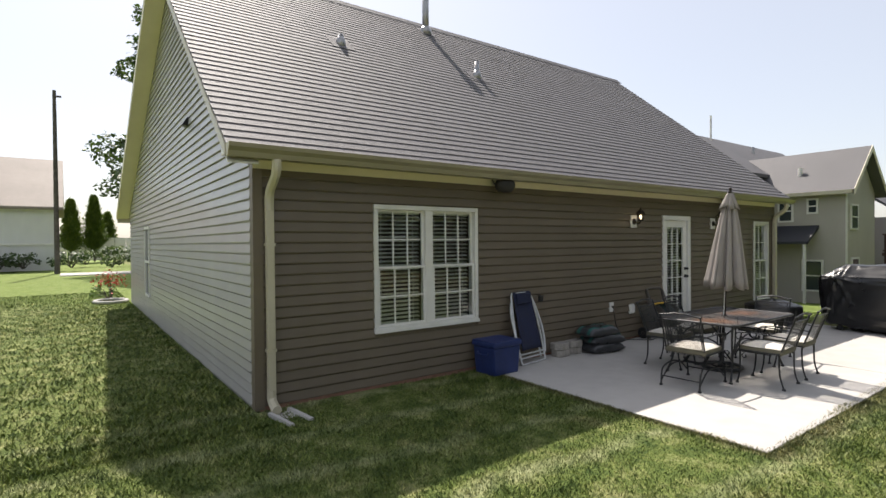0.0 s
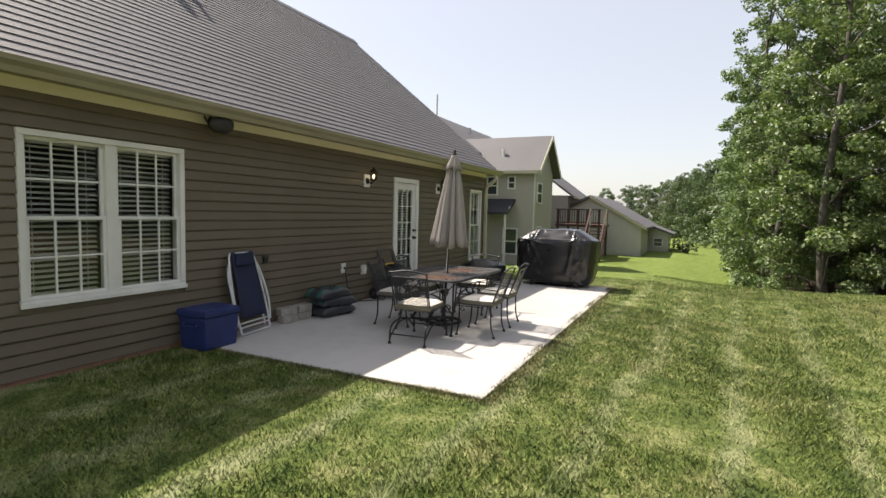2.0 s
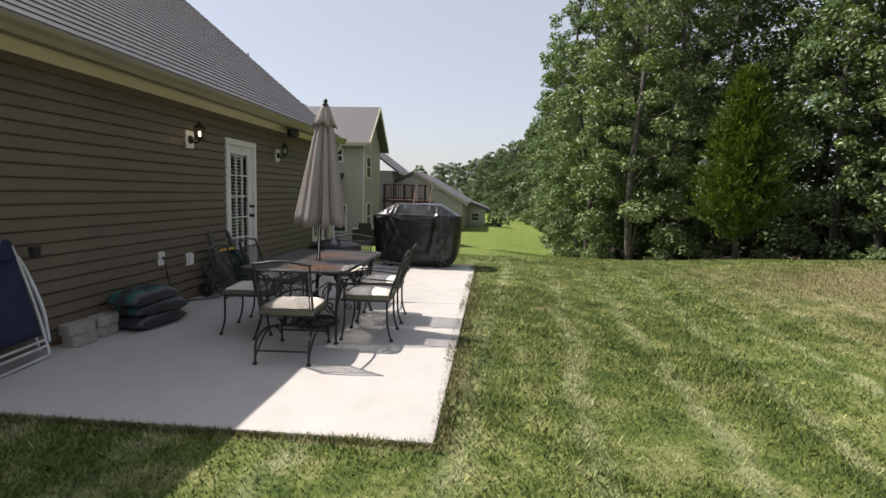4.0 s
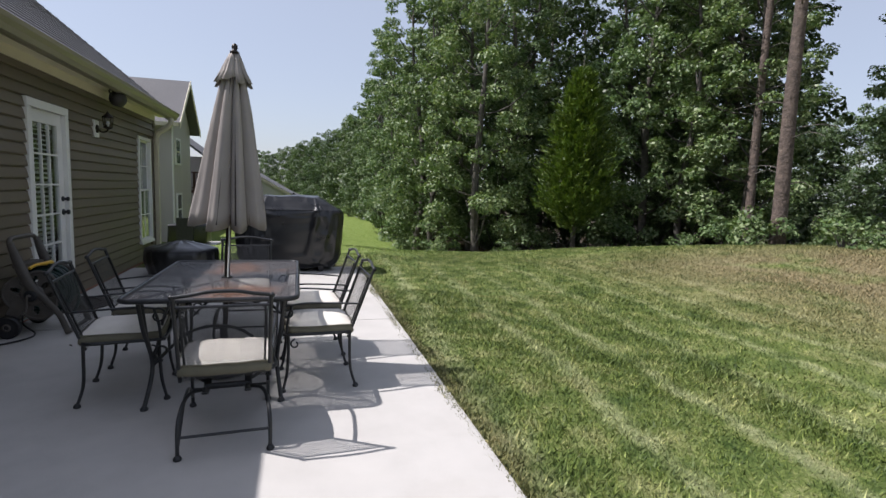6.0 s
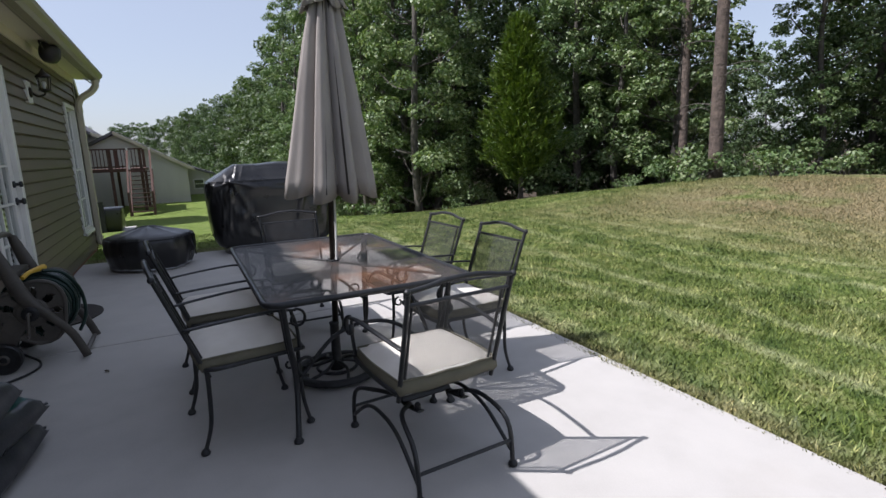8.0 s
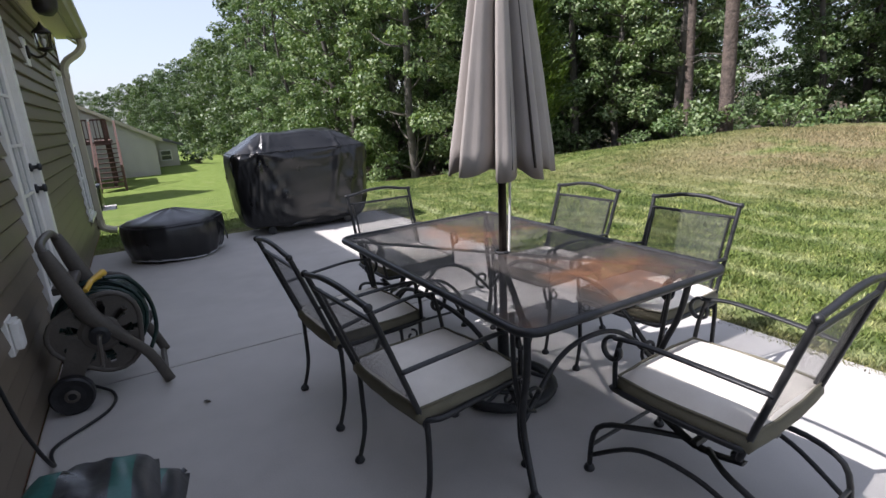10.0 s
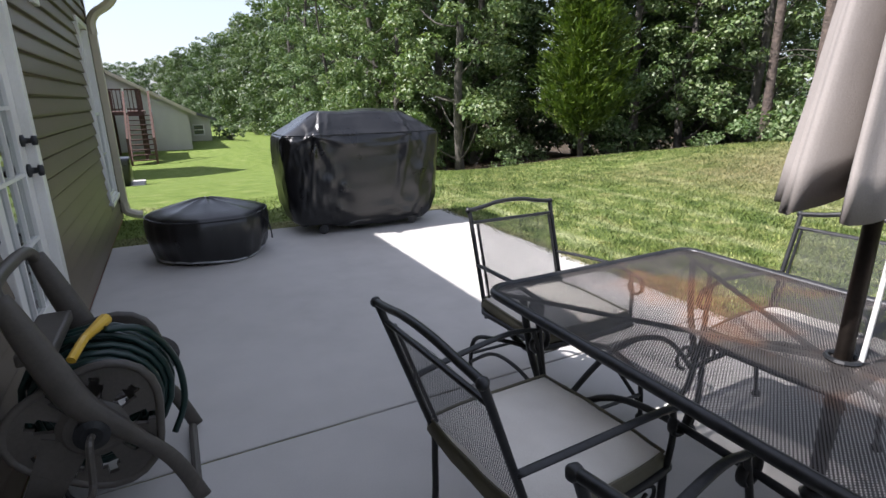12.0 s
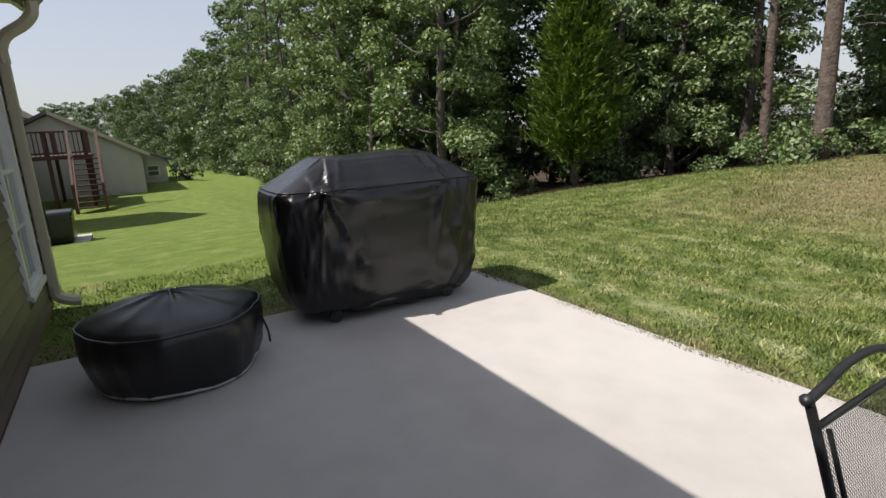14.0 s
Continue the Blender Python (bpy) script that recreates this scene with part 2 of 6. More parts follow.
M_BARK2 = simple("grey_bark", (0.05, 0.045, 0.038), (0.13, 0.115, 0.1), 5.0, 0.95, 0.0, 0.8, 22.0, 0.03)
# the palest tone paints sky glints on scattered leaves
M_LEAF = leaf_material("leaf_green", (0.06, 0.108, 0.036), (0.132, 0.2, 0.08), (0.28, 0.335, 0.19))
# dark foliage, darkened further to put the deep wood's shade into the colour
M_LEAF2 = leaf_material("leaf_dark", (0.03, 0.055, 0.02), (0.06, 0.1, 0.04), (0.11, 0.15, 0.075))
M_LEAF3 = leaf_material("leaf_mid", (0.036, 0.068, 0.025), (0.08, 0.128, 0.052), (0.15, 0.195, 0.1))
M_CEDAR = leaf_material("cedar_green", (0.036, 0.07, 0.009), (0.08, 0.13, 0.016), (0.14, 0.185, 0.03))


# ---- mesh helpers ----
def part(name, bm, material, parent=None, label="", smooth=False):
    """One mesh object from a bmesh, under its thing."""
    me = bpy.data.meshes.new(name)
    bm.normal_update()
    bm.to_mesh(me)
    bm.free()
    for m in material if isinstance(material, (list, tuple)) else (material,):
        me.materials.append(m)
    if smooth:
        me.shade_smooth()
    ob = new(name, me)
    if parent is not None:
        ob.parent = parent
    return tagged(ob, label)


def thing(name, m, label, category, group="", kind=""):
    ob = new(name)
    ob.empty_display_size = 0.1
    ob.matrix_basis = m
    return tagged(ob, label, category, group, kind)


def box(bm, x0, y0, z0, x1, y1, z1, bevel=0.0, m=None):
    """Add a box, its edges rounded off by bevel."""
    out = bmesh.ops.create_cube(bm, size=1.0)
    mm = Matrix.Translation(((x0 + x1) / 2, (y0 + y1) / 2, (z0 + z1) / 2)) @ Matrix.Diagonal((x1 - x0, y1 - y0, z1 - z0, 1))
    bmesh.ops.transform(bm, matrix=mm, verts=out["verts"])
    vs = out["verts"]
    if bevel:
        es = list({e for v in vs for e in v.link_edges})
        r = bmesh.ops.bevel(bm, geom=es, offset=bevel, segments=2, profile=0.6, affect="EDGES")
        vs = list({v for f in r["faces"] for v in f.verts} | {v for v in vs if v.is_valid})
    if m is not None:
        bmesh.ops.transform(bm, matrix=m, verts=[v for v in vs if v.is_valid])
    return bm


def boxed(*a, **k):
    return box(bmesh.new(), *a, **k)


def tube(bm, pts, r, sides=8, flat=1.0, closed=False):
    """A rod along points; r a number or one for each point; flat squeezes it across."""
    pts = [Vector(p) for p in pts]
    n = len(pts)
    rs = r if isinstance(r, (list, tuple)) else [r] * n
    rings, side = [], None
    for i, p in enumerate(pts):
        if closed:
            d = pts[(i + 1) % n] - pts[i - 1]
        else:
            d = pts[min(i + 1, n - 1)] - pts[max(i - 1, 0)]
        d.normalize()
        if side is None:
            side = d.cross(Vector((0, 0, 1)) if abs(d.z) < 0.9 else Vector((1, 0, 0)))
        side = (side - d * side.dot(d)).normalized()
        up = side.cross(d)
        rings.append([bm.verts.new(p + side * (rs[i] * math.cos(a)) + up * (rs[i] * flat * math.sin(a))) for a in [2 * math.pi * k / sides for k in range(sides)]])
    for i in range(n if closed else n - 1):
        a, b = rings[i], rings[(i + 1) % n]
        for k in range(sides):
            bm.faces.new((a[k], a[(k + 1) % sides], b[(k + 1) % sides], b[k]))
    if not closed:
        bm.faces.new(rings[0][::-1])
        bm.faces.new(rings[-1])
    return bm


def tubed(*a, **k):
    return tube(bmesh.new(), *a, **k)


def bend(pts, steps=6):
    """A smooth line through points."""
    pts = [Vector(p) for p in pts]
    out = []
    for i in range(len(pts) - 1):
        a, b, c, d = pts[max(i - 1, 0)], pts[i], pts[i + 1], pts[min(i + 2, len(pts) - 1)]
        for k in range(steps):
            t = k / steps
            out.append(0.5 * ((2 * b) + (c - a) * t + (2 * a - 5 * b + 4 * c - d) * t * t + (3 * b - a - 3 * c + d) * t ** 3))
    return out + [pts[-1]]


def lathe(bm, profile, sides=20, m=None):
    """Turn a profile of (radius, z) round z."""
    rings = []
    for r, z in profile:
        rings.append([bm.verts.new((r * math.cos(2 * math.pi * k / sides), r * math.sin(2 * math.pi * k / sides), z)) for k in range(sides)])
    for a, b in zip(rings, rings[1:]):
        for k in range(sides):
            bm.faces.new((a[k], a[(k + 1) % sides], b[(k + 1) % sides], b[k]))
    bm.faces.new(rings[0][::-1])
    bm.faces.new(rings[-1])
    if m is not None:
        bmesh.ops.transform(bm, matrix=m, verts=[v for ring in rings for v in ring])
    return bm


def prism(bm, outline, depth):
    """Push a closed outline of points along the vector depth."""
    a = [bm.verts.new(p) for p in outline]
    b = [bm.verts.new(Vector(p) + Vector(depth)) for p in outline]
    n = len(a)
    bm.faces.new(a[::-1])
    bm.faces.new(b)
    for i in range(n):
        bm.faces.new((a[i], a[(i + 1) % n], b[(i + 1) % n], b[i]))
    bmesh.ops.recalc_face_normals(bm, faces=bm.faces)
    return bm


def smoothstep(a, b, v):
    t = min(max((v - a) / (b - a), 0.0), 1.0)
    return t * t * (3 - 2 * t)


def ground(x, y):
    """Height of the lawn."""
    z = -0.15 * smoothstep(-3.9, -6.0, y) * (1 - smoothstep(-8.0, -12.0, y))
    z += 0.34 * smoothstep(-8.0, -15.0, y) * (1 - smoothstep(10.5, 17.0, x)) * smoothstep(-14.0, -2.0, x)
    z -= 1.3 * smoothstep(11.0, 29.0, x) + 1.0 * smoothstep(60, 120, x)
    z -= 0.17 * smoothstep(15.0, 20.0, x) * smoothstep(-5.0, -9.0, y)
    z -= 1.6 * smoothstep(-17.0, -30.0, y)
    return z - 0.02


# ---- ground and patio ----
def spread(lo, hi, step, far):
    out, v, d = [], lo, step
    while v < hi:
        out.append(v)
        v += step
    out.append(hi)
    a, d = hi, step
    while a < far:
        d *= 1.45
        a += d
        out.append(a)
    a, d = lo, step
    while a > -far:
        d *= 1.45
        a -= d
        out.insert(0, a)
    return out


def ground_sheet():
    xs, ys = spread(-12, 46, 0.6, 900), spread(-24, 8, 0.6, 900)
    verts = [(x, y, ground(x, y) + 0.02 * noise.noise(Vector((x * 0.5, y * 0.5, 0)))) for y in ys for x in xs]
    w = len(xs)
    faces = [(j * w + i, j * w + i + 1, (j + 1) * w + i + 1, (j + 1) * w + i) for j in range(len(ys) - 1) for i in range(w - 1)]
    me = bpy.data.meshes.new("ground")
    me.from_pydata(verts, [], faces)
    me.shade_smooth()
    me.materials.append(M_LAWN)
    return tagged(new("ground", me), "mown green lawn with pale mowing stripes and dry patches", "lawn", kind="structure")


ground_sheet()
PX0, PX1, PY0, JOINT = 2.905, 10.6, -3.63, 6.79
patio = thing("patio", pose(0, 0, 0), "pale broom-finished concrete patio slab beside the house", "patio", kind="structure")
for a, b in ((PX0, JOINT - 0.005), (JOINT + 0.005, PX1)):
    part("slab", boxed(a, PY0, -0.16, b, -0.02, 0.0, 0.012), M_CONCRETE, patio)
part("joint_filler", boxed(JOINT - 0.006, PY0 + 0.02, -0.15, JOINT + 0.006, -0.03, -0.012), plain("joint_dark", (0.06, 0.055, 0.05), 0.95), patio, "dark expansion joint")

# ---- house ----
HX0, HX1, HY1, WALLZ = -0.10, 12.12, 12.6, 2.62
EAVE_Y, EAVE_Z, RIDGE_Y, RIDGE_Z = -0.272, 2.69, 4.66, 6.78
RX0, RX1 = -0.42, 12.42
FRONT_Y, FRONT_Z = 12.95, 2.69
LAP = 0.114
PITCH = (RIDGE_Z - EAVE_Z) / (RIDGE_Y - EAVE_Y)
FPITCH = (RIDGE_Z - FRONT_Z) / (FRONT_Y - RIDGE_Y)
OPEN = [(1.27, 2.86, 0.655, 2.18), (7.35, 8.31, 0.02, 2.19), (11.05, 11.80, 0.33, 2.14)]


def holes(z0, z1, gaps, a, b):
    """The stretches of a..b that no opening cuts between heights z0 and z1."""
    cuts = sorted((g[0], g[1]) for g in gaps if g[2] < z1 - 0.01 and g[3] > z0 + 0.01)
    out, x = [], a
    for c, d in cuts:
        if c > x:
            out.append((x, c))
        x = max(x, d)
    if x < b:
        out.append((x, b))
    return out


def plank(bm, a, b, h, depth=0.029):
    """One siding board along x from a to b, standing on z = 0, its face at -y."""
    ys = [(-depth, 0.0), (-depth - 0.001, 0.006), (-depth + 0.001, 0.018), (-0.013, h - 0.017), (-0.003, h - 0.012), (-0.003, h), (0.0, h), (0.0, 0.0)]
    return prism(bm, [(a, y, z) for y, z in ys], (b - a, 0, 0))


wall_south = thing("wall_south", pose(0, 0, 0), "rear house wall clad in tan vinyl lap siding", "wall", kind="structure")
levels = sorted({0.0, WALLZ + 0.1} | {g[2] for g in OPEN} | {g[3] for g in OPEN})
bm = bmesh.new()
for z0, z1 in zip([-0.2] + levels[1:-1], levels[1:]):
    for a, b in holes(z0, z1, OPEN, HX0, HX1):
        box(bm, a, 0.0, z0, b, 0.16, z1)
part("sheathing", bm, M_SIDING, wall_south)
z = 0.03
while z < WALLZ - 0.02:
    for g in holes(z, z + LAP, OPEN, HX0 + 0.07, HX1 - 0.07):
        h = min(LAP, WALLZ - z)
        part("siding_board", plank(bmesh.new(), g[0], g[1], h), M_SIDING, wall_south).location.z = z
    z += LAP
M_BLOCK = simple("foundation", (0.25, 0.12, 0.085), (0.36, 0.2, 0.15), 9.0, 0.9, 0.0, 0.5)
part("foundation_strip", boxed(HX0 + 0.03, -0.012, -0.2, HX1 - 0.03, -0.001, 0.028), M_BLOCK, wall_south, "reddish masonry strip at the foot of the wall")
for x in (HX0, HX1):
    s = 1 if x == HX0 else -1
    bm = boxed(min(x - 0.024 * s, x + 0.075 * s), -0.032, 0.0, max(x - 0.024 * s, x + 0.075 * s), -0.001, WALLZ)
    part("corner_post", bm, M_SIDING, wall_south, "tan vinyl corner post")
    part("corner_return", boxed(min(x - 0.024 * s, x - 0.001 * s), -0.001, 0.0, max(x - 0.024 * s, x - 0.001 * s), 0.075, WALLZ), M_SIDING, wall_south)
part("frieze_board", boxed(HX0 - 0.02, -0.036, WALLZ - 0.12, HX1 + 0.02, -0.001, WALLZ + 0.05), M_SOFFIT, wall_south, "cream frieze board under the soffit")

wall_west = thing("wall_west", pose(0, 0, 0), "gable end wall in vinyl lap siding, its tan lightened as if sky-lit", "wall", kind="structure")
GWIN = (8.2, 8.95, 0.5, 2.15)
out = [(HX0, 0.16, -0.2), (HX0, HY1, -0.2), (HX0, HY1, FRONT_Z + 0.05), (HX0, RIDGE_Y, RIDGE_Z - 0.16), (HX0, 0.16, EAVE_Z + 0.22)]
part("sheathing", prism(bmesh.new(), out, (0.16, 0, 0)), M_SIDING_SKYLIT, wall_west)
z = 0.03
turn = pose(0, 0, 0, 0, 0, -90)
while z < RIDGE_Z - 0.35:
    a = 0.075 if z < WALLZ else (z + LAP - EAVE_Z) / PITCH + EAVE_Y + 0.12
    b = HY1 if z < FRONT_Z else FRONT_Y - (z + LAP - FRONT_Z) / FPITCH - 0.12
    for g in holes(z, z + LAP, [GWIN], max(a, 0.02), b):
        ob = part("siding_board", plank(bmesh.new(), -g[1], -g[0], LAP), M_SIDING_SKYLIT, wall_west)
        ob.matrix_basis = Matrix.Translation((HX0, 0, z)) @ turn
    z += LAP
for name, x in (("wall_east", HX1),):
    out = [(x, 0.16, -0.2), (x, HY1, -0.2), (x, HY1, FRONT_Z + 0.05), (x, RIDGE_Y, RIDGE_Z - 0.16), (x, 0.16, EAVE_Z + 0.22)]
    tagged(part(name, prism(bmesh.new(), out, (-0.16, 0, 0)), M_SIDING), "gable end wall with tan siding", "wall", kind="structure")
tagged(part("wall_north", boxed(0.16, HY1 - 0.16, -0.2, HX1 - 0.16, HY1, WALLZ), M_SIDING), "front house wall with tan siding", "wall", kind="structure")
tagged(part("floor", boxed(0.16, 0.16, -0.1, HX1 - 0.16, HY1 - 0.16, 0.1), M_DARK), "dark floor inside the house", "floor", kind="structure")
tagged(part("ceiling", boxed(0.0, 0.0, WALLZ + 0.101, HX1, HY1, WALLZ + 0.12), M_DARK), "ceiling inside the house", "ceiling", kind="structure")

# roof: deck, shingle courses, ridge caps, fascia and rakes
roof = thing("roof", pose(0, 0, 0), "grey-brown asphalt shingle gable roof", "roof", kind="structure")
out = [(RX0, EAVE_Y, EAVE_Z), (RX0, RIDGE_Y, RIDGE_Z), (RX0, FRONT_Y, FRONT_Z), (RX0, FRONT_Y, FRONT_Z - 0.12), (RX0, RIDGE_Y, RIDGE_Z - 0.14), (RX0, EAVE_Y, EAVE_Z - 0.12)]
part("roof_deck", prism(bmesh.new(), out, (RX1 - RX0, 0, 0)), M_SHINGLE, roof)
EXPO = 0.14
slope = math.hypot(RIDGE_Y - EAVE_Y, RIDGE_Z - EAVE_Z)
tilt = math.degrees(math.atan(PITCH))
bm = prism(bmesh.new(), [(RX0 - 0.02, 0, 0.004), (RX0 - 0.02, 0.0, 0.0165), (RX0 - 0.02, EXPO + 0.01, 0.006), (RX0 - 0.02, EXPO + 0.01, 0.0)], (RX1 - RX0 + 0.04, 0, 0))
first = part("shingle_course", bm, M_SHINGLE, roof)
for i in range(int(slope / EXPO)):
    ob = first if i == 0 else new("shingle_course", first.data)
    ob.parent = roof
    s = -0.03 + i * EXPO
    ob.matrix_basis = pose(0, EAVE_Y + s * math.cos(radians(tilt)), EAVE_Z + s * math.sin(radians(tilt)), tilt) @ Matrix.Translation((0.004 * math.sin(i * 2.3), 0, 0.001))
bm = bmesh.new()
x = RX0 - 0.02
out = [(0, -0.16, -0.125), (0, 0, 0.02), (0, 0.16, -0.08), (0, 0.16, -0.095), (0, 0, 0.0), (0, -0.16, -0.14)]
cap = part("ridge_cap", prism(bmesh.new(), out, (0.3, 0, 0)), M_SHINGLE, roof)
k = 0
while x < RX1 - 0.1:
    ob = cap if k == 0 else new("ridge_cap", cap.data)
    ob.parent = roof
    ob.matrix_basis = pose(x, RIDGE_Y, RIDGE_Z + 0.02, 0, -1.2, 0)
    x += 0.215
    k += 1
# rake boards on both gables
for x in (RX0 - 0.024, RX1):
    for y0, z0, y1, z1 in ((EAVE_Y, EAVE_Z, RIDGE_Y, RIDGE_Z), (FRONT_Y, FRONT_Z, RIDGE_Y, RIDGE_Z)):
        part("rake_board", prism(bmesh.new(), [(x, y0, z0 - 0.012), (x, y1, z1 - 0.012), (x, y1, z1 - (0.13 if y0 < 0 else 0.2)), (x, y0, z0 - (0.13 if y0 < 0 else 0.2))], (0.024, 0, 0)), M_GUTTER if y0 < 0 else M_SOFFIT, roof, "rake board")
for a, b in ((RX0, HX0 - 0.025), (HX1 + 0.025, RX1)):
    for y0, z0, y1, z1 in ((EAVE_Y, EAVE_Z, RIDGE_Y, RIDGE_Z), (FRONT_Y, FRONT_Z, RIDGE_Y, RIDGE_Z)):
        part("rake_soffit", prism(bmesh.new(), [(a, y0, z0 - 0.165), (a, y1, z1 - 0.185), (a, y1, z1 - 0.205), (a, y0, z0 - 0.185)], (b - a, 0, 0)), M_TRIM if y0 < 0 else M_SOFFIT, roof)
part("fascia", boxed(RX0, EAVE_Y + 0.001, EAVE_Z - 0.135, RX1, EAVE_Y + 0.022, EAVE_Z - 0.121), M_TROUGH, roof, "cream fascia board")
part("soffit", boxed(RX0, EAVE_Y + 0.023, WALLZ - 0.02, RX1, -0.035, WALLZ - 0.008), M_SOFFIT, roof, "cream vinyl soffit")
for x in (RX0 + 0.001, HX1 + 0.03):
    part("eave_return", boxed(x, EAVE_Y + 0.023, WALLZ - 0.007, x + 0.4 if x < 0 else RX1, -0.026, EAVE_Z - 0.02), M_TRIM, roof)
part("front_fascia", boxed(RX0, FRONT_Y - 0.02, FRONT_Z - 0.3, RX1, FRONT_Y + 0.002, FRONT_Z - 0.13), M_GUTTER, roof)


def gutter_profile(x):
    y, z = EAVE_Y, EAVE_Z - 0.13
    return [(x, y, z), (x, y - 0.07, z), (x, y - 0.085, z + 0.05), (x, y - 0.118, z + 0.085), (x, y - 0.125, z + 0.125), (x, y - 0.115, z + 0.127),
            (x, y - 0.107, z + 0.085), (x, y - 0.075, z + 0.055), (x, y - 0.062, z + 0.01), (x, y - 0.004, z + 0.01), (x, y - 0.004, z + 0.12), (x, y, z + 0.12)]


gutter = thing("gutter", pose(0, 0, 0), "cream aluminium gutter along the rear eave", "gutter")
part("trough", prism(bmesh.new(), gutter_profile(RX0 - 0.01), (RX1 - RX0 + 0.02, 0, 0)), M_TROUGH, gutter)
for x in (RX0 - 0.016, RX1 + 0.01):
    out = [(x, y, z) for _, y, z in gutter_profile(x)[:6]] + [(x, EAVE_Y, EAVE_Z - 0.01)]
    part("end_cap", prism(bmesh.new(), out, (0.006, 0, 0)), M_GUTTER, gutter)


def downspout(x, side):
    """Square downspout with two elbows under the eave and a shoe at the foot."""
    t = thing("downspout", pose(x, 0, 0), "cream metal downspout fixed at the house corner", "downspout", "downspouts")
    y0 = EAVE_Y - 0.045
    pts = bend([(0, y0, EAVE_Z - 0.135), (0, y0, EAVE_Z - 0.22), (0, y0 + 0.07, EAVE_Z - 0.31), (0, -0.12, EAVE_Z - 0.4), (0, -0.068, EAVE_Z - 0.5), (0, -0.068, EAVE_Z - 0.62)], 4)
    part("elbow", tubed(pts, 0.048, 8), M_GUTTER, t)
    part("pipe", boxed(-0.04, -0.105, 0.16, 0.04, -0.03, EAVE_Z - 0.58, 0.01), M_GUTTER, t)
    part("shoe", tubed(bend([(0, -0.068, 0.2), (0, -0.075, 0.1), (0, -0.17, 0.045), (0, -0.24, 0.03)], 4), 0.05, 8), M_GUTTER, t)
    for z in (0.6, 1.7):
        part("strap", boxed(-0.05, -0.109, z, 0.05, -0.026, z + 0.03), M_GUTTER, t)


downspout(HX0 + 0.135, 1)
downspout(HX1 - 0.06, 1)
M_SPLASH = simple("splash_concrete", (0.36, 0.35, 0.33), (0.5, 0.48, 0.45), 9.0, 0.9)
bm = prism(bmesh.new(), [(-0.13, 0, 0), (0.13, 0, 0), (0.13, 0, 0.06), (0.09, 0, 0.06), (0.08, 0, 0.025), (-0.08, 0, 0.025), (-0.09, 0, 0.06), (-0.13, 0, 0.06)], (0, -0.42, 0))
ob = tagged(part("splash_block", bm, M_SPLASH), "grey concrete splash block below the downspout", "splash block")
ob.matrix_basis = pose(HX0 + 0.17, -0.2, -0.035, 3, 0, 12)

# roof vents
M_VENT = simple("grey_metal", (0.32, 0.32, 0.33), (0.45, 0.45, 0.46), 6.0, 0.4, 0.6)


def on_roof(x, y):
    return Vector((x, y, EAVE_Z + (y - EAVE_Y) * PITCH + 0.012))


def vent_pipe(x, y, h, r, label, flue=False):
    p = on_roof(x, y)
    t = thing("roof_vent_pipe", Matrix.Translation(p), label, "vent pipe", "roof vents")
    part("flashing", boxed(-0.2, -0.2, 0.0, 0.2, 0.2, 0.012, m=pose(0, 0, 0, tilt)), M_SHINGLE, t)
    part("collar", lathe(bmesh.new(), [(r * 1.9, -0.08), (r * 1.7, 0.06), (r * 1.05, 0.13)], 16), M_VENT, t, smooth=True)
    part("pipe", lathe(bmesh.new(), [(r, -0.05), (r, h)], 16), M_VENT, t, smooth=True)
    if flue:
        part("cap", lathe(bmesh.new(), [(r * 0.9, h), (r * 1.5, h + 0.03), (r * 1.5, h + 0.12), (r * 0.3, h + 0.2)], 16), M_VENT, t)


# ---- windows and door ----
def blinds(parent, x0, x1, z0, z1, y):
    n = int((z1 - z0) / 0.05)
    slat = part("blind_slat", boxed(x0, -0.02, -0.0015, x1, 0.02, 0.0015, m=pose(0, 0, 0, 28)), M_BLIND, parent)
    for i in range(n):
        ob = slat if i == 0 else new("blind_slat", slat.data)
        ob.parent = parent
        ob.location = (0, y, z0 + (i + 0.5) * (z1 - z0) / n)
    for f in (0.15, 0.85):
        x = x0 + f * (x1 - x0)
        part("blind_cord", boxed(x - 0.003, y - 0.024, z0, x + 0.003, y - 0.021, z1), M_BLIND, parent)


def sash(parent, x0, x1, z0, z1, y, cols, rows):
    s = part("sash", bmesh.new(), M_TRIM, parent)
    bm = bmesh.new()
    w = 0.032
    for b in ((x0, z0, x1, z0 + w), (x0, z1 - w, x1, z1), (x0, z0 + w, x0 + w, z1 - w), (x1 - w, z0 + w, x1, z1 - w)):
        box(bm, b[0], y, b[1], b[2], y + 0.03, b[3], 0.003)
    bm.to_mesh(s.data)
    bm.free()
    ix0, ix1, iz0, iz1 = x0 + w, x1 - w, z0 + w, z1 - w
    for i in range(1, cols):
        x = ix0 + (ix1 - ix0) * i / cols
        part("muntin", boxed(x - 0.009, y + 0.006, iz0, x + 0.009, y + 0.024, iz1), M_TRIM, parent)
    for i in range(1, rows):
        zz = iz0 + (iz1 - iz0) * i / rows
        part("muntin", boxed(ix0, y + 0.004, zz - 0.009, ix1, y + 0.022, zz + 0.009), M_TRIM, parent)
    p = part("pane", boxed(ix0 - 0.005, y + 0.012, iz0 - 0.005, ix1 + 0.005, y + 0.016, iz1 + 0.005), M_GLASS, parent)
    p.visible_shadow = False


